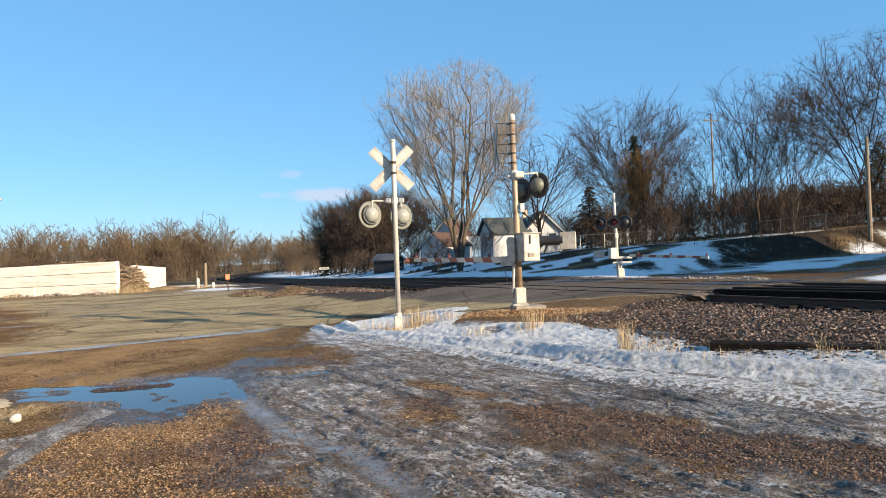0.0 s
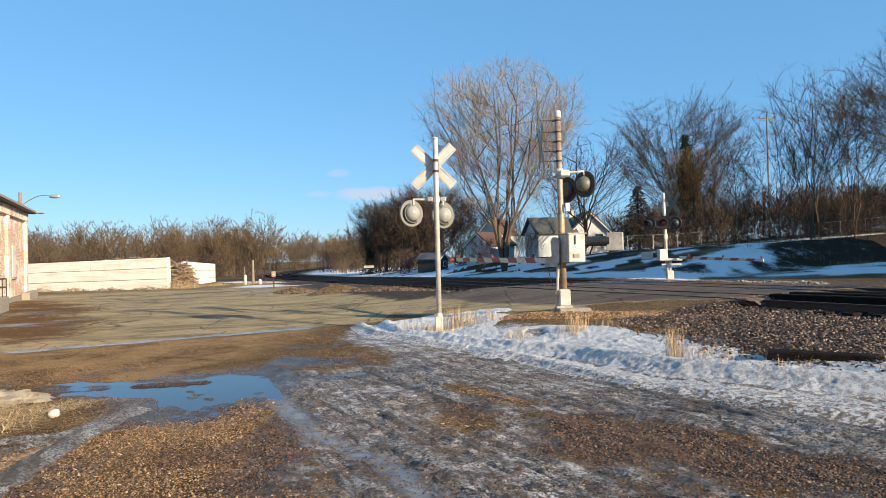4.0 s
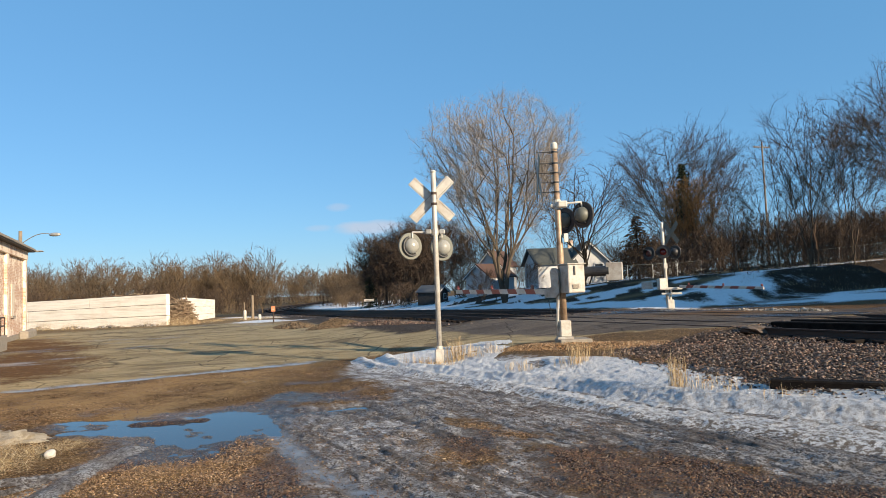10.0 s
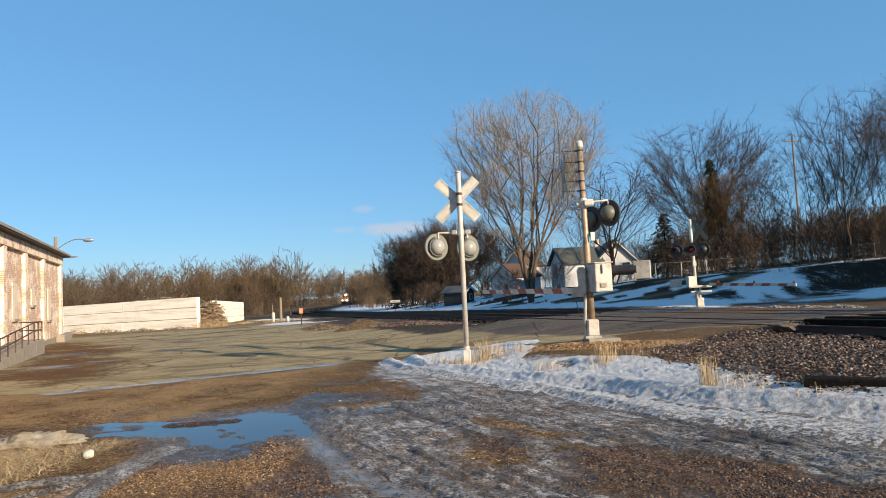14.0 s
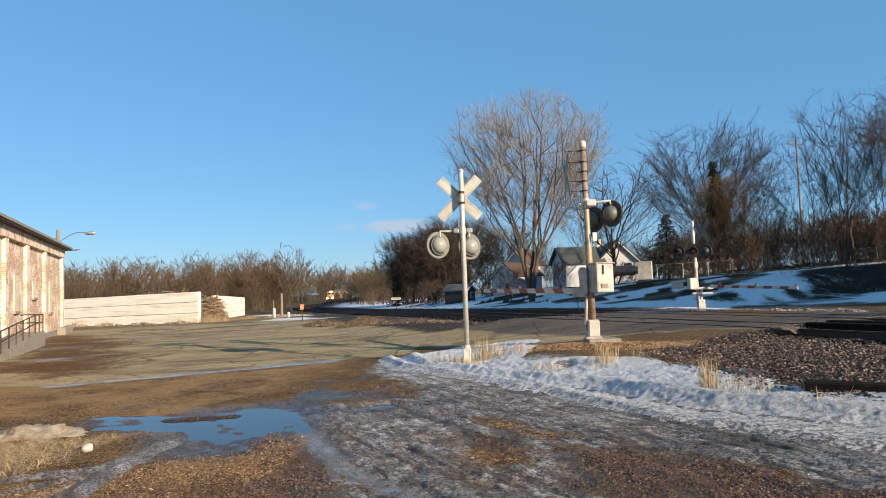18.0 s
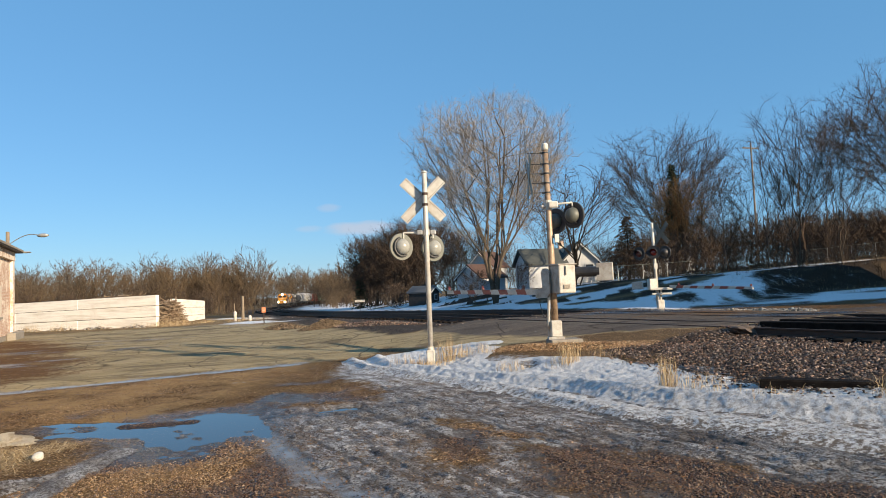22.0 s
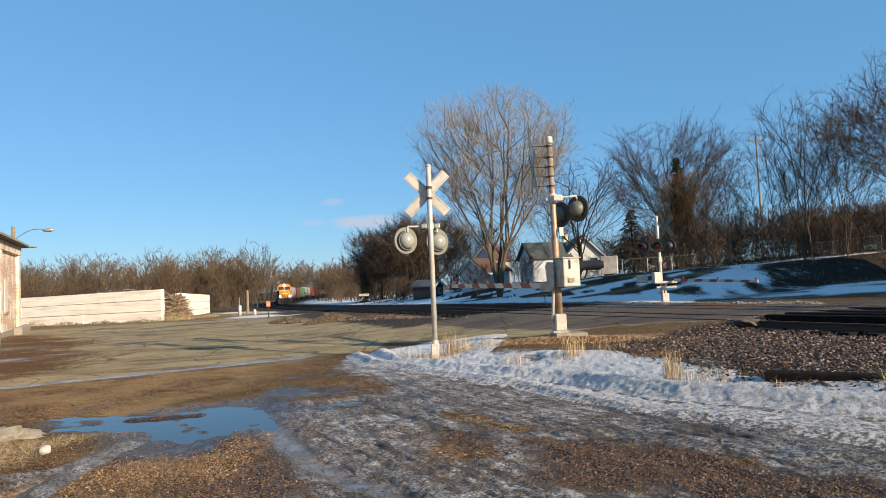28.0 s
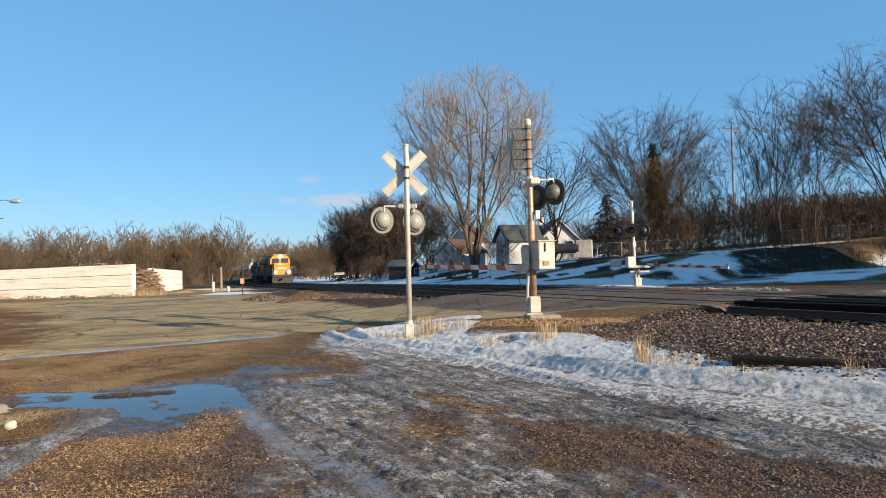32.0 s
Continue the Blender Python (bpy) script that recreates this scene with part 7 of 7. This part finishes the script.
def grass(name, spots, label):
    bank = ([], [])
    for x, y, n, h, r, lean in spots:
        tuft(bank, x, y, n, h, r, rgr, lean)
    ob = arrays(name, bank[0], bank[1], M_STRAW)
    tagged(ob, label, "grass", "", "stuff")


grass("heap_grass", [(-20.9 + 0.33 * i - 1.0, 44.0 + 0.12 * i, 40, 0.45 + 0.1 * (i % 3), 0.3, 0.35) for i in range(7)], "dead grass at the foot of the brush heap")
grass("mast_grass", [(-0.82, 15.5, 110, 0.62, 0.17, 0.22), (-0.55, 15.6, 60, 0.42, 0.22, 0.2), (-1.35, 15.35, 90, 0.25, 0.2, 0.4), (-1.0, 15.2, 90, 0.18, 0.3, 0.5),
                     (-1.75, 15.5, 60, 0.35, 0.3, 0.25), (-0.25, 15.5, 40, 0.35, 0.25, 0.3), (0.2, 15.4, 40, 0.3, 0.3, 0.3)], "tall dead grass round the mast's foot")
grass("snow_grass", [(2.57, 10.35, 90, 0.55, 0.10, 0.2), (2.9, 10.2, 60, 0.22, 0.3, 0.5), (1.55, 13.0, 70, 0.45, 0.16, 0.2), (1.35, 12.8, 40, 0.3, 0.2, 0.3), (0.55, 13.2, 60, 0.28, 0.25, 0.4),
                     (2.15, 13.2, 40, 0.35, 0.3, 0.3), (3.1, 9.9, 40, 0.2, 0.3, 0.6), (3.5, 9.3, 30, 0.25, 0.3, 0.7), (4.6, 8.7, 34, 0.4, 0.15, 0.9), (5.1, 8.3, 34, 0.4, 0.15, 0.9)], "dead grass poking through the snow")
grass("yard_grass", [(rgr.uniform(-7.4, -4.95), rgr.uniform(6.0, 8.5), 42, 0.15, 0.24, 2.6) for i in range(170)], "matted dead grass at the yard's edge")
grass("bank_grass", [(-26 + rgr.uniform(-8, 6), 44 + rgr.uniform(-1, 1.5), 30, 0.7, 0.4, 0.4) for i in range(14)] + [(-19 + rgr.uniform(-3, 2), 52 + rgr.uniform(-6, 6), 40, 0.3, 0.5, 0.9) for i in range(30)], "tall dead weeds by the wall and tracks")
grass("bank_litter", [(rgr.uniform(14, 30), rgr.uniform(35, 52), 14, 0.35, 0.5, 0.9) for i in range(170)], "tufts of dead grass and litter on the bank")
# crusty old snow lump and a dropped tub beside the yard
lump_ = thing("snow_lump", pose(-6.25, 8.85, gz(-6.25, 8.85) - 0.06), "dirty crusted lump of old snow in dead grass", "snow")
bm = bmesh.new()
bmesh.ops.create_icosphere(bm, subdivisions=5, radius=1)
for v in bm.verts:
    n_ = noise.noise(v.co * 2.2) * 0.30 + noise.noise(v.co * 6.0) * 0.18 + noise.noise(v.co * 13.0) * 0.10
    v.co = Vector((v.co.x * 0.62, v.co.y * 0.34, max(v.co.z, -0.2) * 0.17)) * (1 + n_)
part("crust", bm, worn("dirty_crust", (0.52, 0.45, 0.35), (0.26, 0.19, 0.11), 9, 0.9, 0.85, 0, 1.0, 0.05), lump_, smooth=True)
tub = thing("plastic_tub", pose(-4.86, 7.9, gz(-4.86, 7.9) + 0.035, 24, -14, 25) @ Matrix.Diagonal((0.72, 0.72, 0.8, 1)), "small white plastic tub with its lid, dropped on its side", "tub")
bm = bmesh.new()
lathe(bm, [(0.02, -0.052), (0.055, -0.05), (0.068, -0.036), (0.078, -0.004), (0.074, 0.006), (0.066, 0.008)], 24)
part("bowl", bm, M_WHITE, tub, smooth=True)
bm = bmesh.new()
lathe(bm, [(0.066, 0.012), (0.082, 0.014), (0.083, 0.024), (0.075, 0.036), (0.05, 0.048), (0.01, 0.052)], 24, pose(0.004, 0, 0, 5, 0, 0))
part("lid", bm, M_WHITE, tub, smooth=True)


# ---- freight train ----
def lit(name, c, s):
    k = Mat(name, 0.3)
    k.color(c)
    k.glow(c, s)
    return k.m


M_YELLOW = worn("loco_yellow", (0.50, 0.20, 0.012), (0.24, 0.10, 0.024), 1.5, 0.5, 0.5)
# the same yellow darkened, so hood and cab sides look shaded
M_YELLOW_SHADED = worn("shaded_yellow", (0.05, 0.024, 0.010), (0.022, 0.017, 0.014), 1.0, 0.8, 0.6)
M_LOCOGREY = worn("loco_grey", (0.22, 0.215, 0.20), (0.12, 0.11, 0.10), 1.2, 0.6, 0.55)
M_SOOT = worn("sooty_black", (0.02, 0.019, 0.018), (0.05, 0.045, 0.04), 2, 0.6, 0.7)
M_CARRED = worn("boxcar_red", (0.16, 0.04, 0.024), (0.08, 0.034, 0.024), 1.2, 0.6, 0.7)
M_CARGREY = worn("hopper_grey", (0.34, 0.33, 0.31), (0.17, 0.15, 0.13), 1.2, 0.6, 0.65)
M_CARGREEN = worn("boxcar_green", (0.07, 0.15, 0.08), (0.10, 0.09, 0.06), 1.2, 0.5, 0.7)
M_HEADLIGHT = lit("headlight_glow", (1.0, 0.88, 0.68), 60.0)


def truck(parent, y, axles, r=0.50):
    bm = bmesh.new()
    L = axles * 1.7
    for s in (-1, 1):
        prism(bm, [(-L / 2, 0.35), (L / 2, 0.35), (L / 2 - 0.3, 0.85), (-L / 2 + 0.3, 0.85)], 0.14, Matrix.Translation((s * 0.98, y, 0)) @ Matrix.Rotation(radians(90), 4, "Z"))
    box(bm, 1.9, 0.6, 0.3, pose(0, y, 0.6))
    tr = part("bogie", bm, M_SOOT, parent)
    for i in range(axles):
        yy = y + (i - (axles - 1) / 2) * 1.75
        bm = bmesh.new()
        for s in (-1, 1):
            rod(bm, (s * 0.70, yy, r), (s * 0.83, yy, r), r, sides=20)
            rod(bm, (s * 0.66, yy, r), (s * 0.70, yy, r), r + 0.03, sides=20)
        rod(bm, (-0.7, yy, r), (0.7, yy, r), 0.08, sides=8)
        part("wheelset", bm, M_RAIL, tr)


def locomotive(name, label, lights):
    """Six-axle road engine, nose along +y; origin on the rail top under its middle."""
    t = thing(name, pose(0, 0, 0), label, "locomotive", "train")
    slab("underframe", -1.5, 1.5, -10.6, 10.4, 1.15, 1.45, M_SOOT, t)
    bm = bmesh.new()
    prism(bm, [(-0.95, 1.45), (0.95, 1.45), (0.95, 3.95), (0.75, 4.15), (-0.75, 4.15), (-0.95, 3.95)], 14.6, pose(0, -9.6, 0))
    body = part("hood", bm, M_YELLOW_SHADED, t, "yellow engine hood, coloured dark as in shade")
    slab("roof_band", -0.80, 0.80, -9.5, 4.8, 4.153, 4.32, M_LOCOGREY, body)
    for i in range(3):
        bm = bmesh.new()
        lathe(bm, [(0.62, 0), (0.62, 0.14), (0.5, 0.18), (0.02, 0.18)], 18, pose(0, -8.3 + 1.6 * i, 4.32))
        part("radiator_fan", bm, M_SOOT, body)
    slab("radiator", -1.45, 1.45, -9.3, -5.2, 3.2, 4.1, M_LOCOGREY, body, "", 0.08)
    slab("dynamic_brake", -1.2, 1.2, 1.4, 4.3, 3.55, 4.28, M_LOCOGREY, body, "", 0.08)
    slab("exhaust", -0.35, 0.35, -1.2, 0.2, 4.322, 4.5, M_SOOT, body)
    for i in range(9):
        for s in (-1, 1):
            slab("hood_door", s * 0.955 - 0.012, s * 0.955 + 0.012, -8.9 + 1.35 * i, -7.75 + 1.35 * i, 1.6, 3.1, M_YELLOW_SHADED, body)
    bm = bmesh.new()
    prism(bm, [(-1.5, 1.45), (1.5, 1.45), (1.5, 3.75), (1.15, 4.3), (0.6, 4.42), (-0.6, 4.42), (-1.15, 4.3), (-1.5, 3.75)], 2.6, pose(0, 5.05, 0))
    cabp = part("cab", bm, M_YELLOW_SHADED, t, "yellow wide cab, coloured dark as in shade")
    bm = bmesh.new()
    prism(bm, [(-1.47, 3.0), (1.47, 3.0), (1.47, 3.74), (1.12, 4.27), (0.6, 4.39), (-0.6, 4.39), (-1.12, 4.27), (-1.47, 3.74)], 0.012, pose(0, 7.652, 0))
    part("cab_face", bm, M_YELLOW, cabp, "yellow cab front")
    slab("cab_roof", -1.1, 1.1, 5.0, 7.75, 4.424, 4.52, M_LOCOGREY, cabp)
    for s in (-1, 1):
        bm = bmesh.new()
        box(bm, 1.12, 0.05, 0.66, pose(s * 0.68, 7.68, 3.24), 0.03)
        part("windscreen", bm, M_WINDOW, cabp)
        for yy in (5.7, 6.8):
            bm = bmesh.new()
            box(bm, 0.05, 0.8, 0.62, pose(s * 1.51, yy, 3.05), 0.02)
            part("side_window", bm, M_WINDOW, cabp)
    bm = bmesh.new()
    prism(bm, [(0, 1.45), (2.35, 1.45), (2.35, 2.65), (2.1, 2.95), (0, 3.2)], 2.3, Matrix.Translation((1.15, 7.66, 0)) @ Matrix.Rotation(radians(90), 4, "Z"))
    nose = part("nose", bm, M_YELLOW, t, "yellow sloped nose")
    slab("nose_emblem", -0.62, 0.62, 10.012, 10.02, 2.30, 2.52, M_SILVER, nose, "pale plain emblem bar")
    slab("nose_door", -0.9, -0.4, 10.012, 10.02, 1.5, 2.1, M_LOCOGREY, nose)
    bm = bmesh.new()
    prism(bm, [(-1.45, 0.2), (1.45, 0.2), (1.5, 1.1), (-1.5, 1.1)], 0.5, pose(0, 10.0, 0))
    part("pilot", bm, M_SOOT, t, "black snow plough")
    slab("anticlimber", -1.45, 1.45, 10.41, 10.75, 1.12, 1.42, M_SOOT, t, "", 0.03)
    bm = bmesh.new()
    rod(bm, (0, 10.75, 0.88), (0, 11.15, 0.88), 0.12, sides=8)
    box(bm, 0.3, 0.3, 0.3, pose(0, 11.2, 0.75), 0.05)
    part("coupler", bm, M_SOOT, t)
    for y0, y1 in ((-10.4, 5.0),):
        for s in (-1, 1):
            bm = bmesh.new()
            rod(bm, (s * 1.48, y0, 2.45), (s * 1.48, y1, 2.45), 0.022, sides=5)
            for i in range(9):
                yy = y0 + (y1 - y0) * i / 8
                rod(bm, (s * 1.48, yy, 1.45), (s * 1.48, yy, 2.45), 0.018, sides=5)
            part("handrail", bm, M_SILVER, t)
    for s in (-1, 1):
        bm = bmesh.new()
        for yy in (8.2, 10.3):
            rod(bm, (s * 1.45, yy, 1.45), (s * 1.45, yy, 2.5), 0.02, sides=5)
        rod(bm, (s * 1.45, 8.2, 2.5), (s * 1.45, 10.3, 2.5), 0.02, sides=5)
        rod(bm, (s * 1.45, 10.35, 0.5), (s * 1.45, 10.35, 2.3), 0.02, sides=5)
        part("grab_rail", bm, M_SILVER, t)
    bm = bmesh.new()
    prism(bm, [(-1.35, 0.45), (1.35, 0.45), (1.5, 0.75), (1.5, 1.14), (-1.5, 1.14), (-1.5, 0.75)], 5.6, pose(0, -2.9, 0))
    part("fuel_tank", bm, M_SOOT, t)
    truck(t, 6.6, 3)
    truck(t, -6.8, 3)
    slab("headlight_box", -0.34, 0.34, 7.67, 7.78, 3.94, 4.42, M_LOCOGREY, cabp, "", 0.02)
    spots = [("headlight", 0, 7.79, 4.19, 0.22)]
    spots += [("ditch_light", s * 1.0, 10.77, 1.85, 0.15) for s in (-1, 1)]
    for nm, x, y, z, r in spots:
        bm = bmesh.new()
        rod(bm, (x, y - 0.06, z), (x, y, z), r + 0.03, sides=14)
        lp = part(nm, bm, M_SOOT, t)
        bm = bmesh.new()
        rod(bm, (x, y + 0.002, z), (x, y + 0.03, z), r, sides=14)
        part("lens", bm, M_HEADLIGHT if lights else M_LENS, lp)
    return t


def boxcar(mat, label, L=15.5):
    t = thing("boxcar", pose(0, 0, 0), label, "freight car", "train")
    slab("underframe", -1.3, 1.3, -L / 2 - 0.3, L / 2 + 0.3, 0.85, 1.1, M_SOOT, t)
    bm = bmesh.new()
    prism(bm, [(-1.5, 1.1), (1.5, 1.1), (1.5, 4.3), (0, 4.6), (-1.5, 4.3)], L, pose(0, -L / 2, 0))
    b = part("body", bm, mat, t)
    for s in (-1, 1):
        slab("door", s * 1.53 - 0.03, s * 1.53 + 0.03, -1.6, 1.6, 1.2, 4.15, mat, b)
        for i in range(11):
            yy = -L / 2 + 0.15 + i * (L - 0.3) / 10
            if abs(yy) > 1.8:
                slab("rib", s * 1.53 - 0.03, s * 1.53 + 0.03, yy - 0.06, yy + 0.06, 1.15, 4.25, mat, b)
    truck(t, L / 2 - 2, 2, 0.42)
    truck(t, -L / 2 + 2, 2, 0.42)
    return t


def hopper(mat, label, L=15.0):
    t = thing("hopper_car", pose(0, 0, 0), label, "freight car", "train")
    slab("underframe", -1.3, 1.3, -L / 2 - 0.3, L / 2 + 0.3, 0.95, 1.2, M_SOOT, t)
    bm = bmesh.new()
    prism(bm, [(-1.15, 1.5), (1.15, 1.5), (1.6, 2.3), (1.6, 3.9), (1.2, 4.5), (0, 4.7), (-1.2, 4.5), (-1.6, 3.9), (-1.6, 2.3)], L - 2.4, pose(0, -L / 2 + 1.2, 0))
    part("body", bm, mat, t)
    for i in range(4):
        bm = bmesh.new()
        yy = -L / 2 + 2.8 + i * (L - 5.6) / 3
        prism(bm, [(-0.9, 1.5), (0.9, 1.5), (0.25, 0.55), (-0.25, 0.55)], 0.5, Matrix.Translation((0.25, yy, 0)) @ Matrix.Rotation(radians(90), 4, "Z"))
        part("chute", bm, mat, t)
    slab("running_board", -0.4, 0.4, -L / 2 + 1, L / 2 - 1, 4.72, 4.78, M_CARGREY, t)
    truck(t, L / 2 - 1.8, 2, 0.42)
    truck(t, -L / 2 + 1.8, 2, 0.42)
    return t


def tank(mat, label, L=14.0):
    t = thing("tank_car", pose(0, 0, 0), label, "freight car", "train")
    slab("underframe", -0.6, 0.6, -L / 2 - 0.3, L / 2 + 0.3, 0.95, 1.25, M_SOOT, t)
    bm = bmesh.new()
    R = 1.45
    lathe(bm, [(0.05, -L / 2 + 0.6), (0.9, -L / 2 + 0.72), (R, -L / 2 + 1.1), (R, L / 2 - 1.1), (0.9, L / 2 - 0.72), (0.05, L / 2 - 0.6)], 24, pose(0, 0, 2.75, -90, 0, 0))
    b = part("barrel", bm, mat, t, smooth=True)
    bm = bmesh.new()
    lathe(bm, [(0.5, 0), (0.5, 0.45), (0.05, 0.5)], 14, pose(0, 0, 4.1))
    part("dome", bm, mat, b)
    truck(t, L / 2 - 1.8, 2, 0.42)
    truck(t, -L / 2 + 1.8, 2, 0.42)
    return t


lead = locomotive("locomotive", "yellow and grey diesel engine with glowing headlights leading the train", True)
TRAIN = [(lead, 11.2)]
second = copy_thing(lead, pose(0, 0, 0))
tagged(second, "yellow and grey diesel engine coupled behind the leader", "locomotive", "train")
for o in second.children_recursive:
    if o.name.startswith("lens"):
        dm = o.data.copy()
        dm.materials[0] = M_LENS
        o.data = dm
TRAIN.append((second, 11.2))
for make, mat, lab, half in ((tank, M_SOOT, "black tank car in the rolling train", 7.4), (hopper, M_CARGREY, "pale grey covered hopper car in the train", 7.9), (hopper, M_CARGREY, "pale grey covered hopper car in the train", 7.9),
                             (boxcar, M_CARRED, "rust red boxcar in the rolling freight train", 8.2), (boxcar, M_CARGREEN, "dark green boxcar in the rolling freight train", 8.2), (hopper, M_CARGREY, "pale grey covered hopper car in the train", 7.9),
                             (boxcar, M_CARRED, "rust red boxcar in the rolling freight train", 8.2), (boxcar, M_CARRED, "rust red boxcar in the rolling freight train", 8.2), (hopper, M_CARGREY, "pale grey covered hopper car in the train", 7.9), (boxcar, M_CARRED, "rust red boxcar in the rolling freight train", 8.2)):
    TRAIN.append((make(mat, lab), half))

# where the engine's nose is along the track, second by second
NOSE_T = [0, 32]
NOSE_S = [438.0, 80.0]


def motions():
    times = [i * 2.0 for i in range(17)]
    back_ = 0.0
    for ob, half in TRAIN:
        back_ += half
        rows = []
        for t in times:
            s = float(np.interp(t, NOSE_T, NOSE_S)) + back_
            x, y, z, dx, dy = on_track(s)
            rows.append((t, facing(x, y, z + 0.185, -dx, -dy)))
        walk(ob, rows)
        back_ += half


# ---- tall unseen building, added beyond the right edge; its long shadow covers the snowy slope ----
ex_, ey_ = 42.5, 20.2
shade_caster = thing("grain_store", facing(ex_, ey_, gz(ex_, ey_) - 0.3, 0.6, 0.8), "tall plain unseen building, added to shade the slope", "building")
gable_block(shade_caster, pose(0, -10.2, 0), 9, 20.4, 13.6, 3.0, M_SIDING, M_ROOFDARK)
# a tree out of view, added only for its shadow
plant("bare_tree", ELM, 48, 2, 30, 1.0, "unseen bare tree, added to cast shade", "bare trees on the hill")


motions()
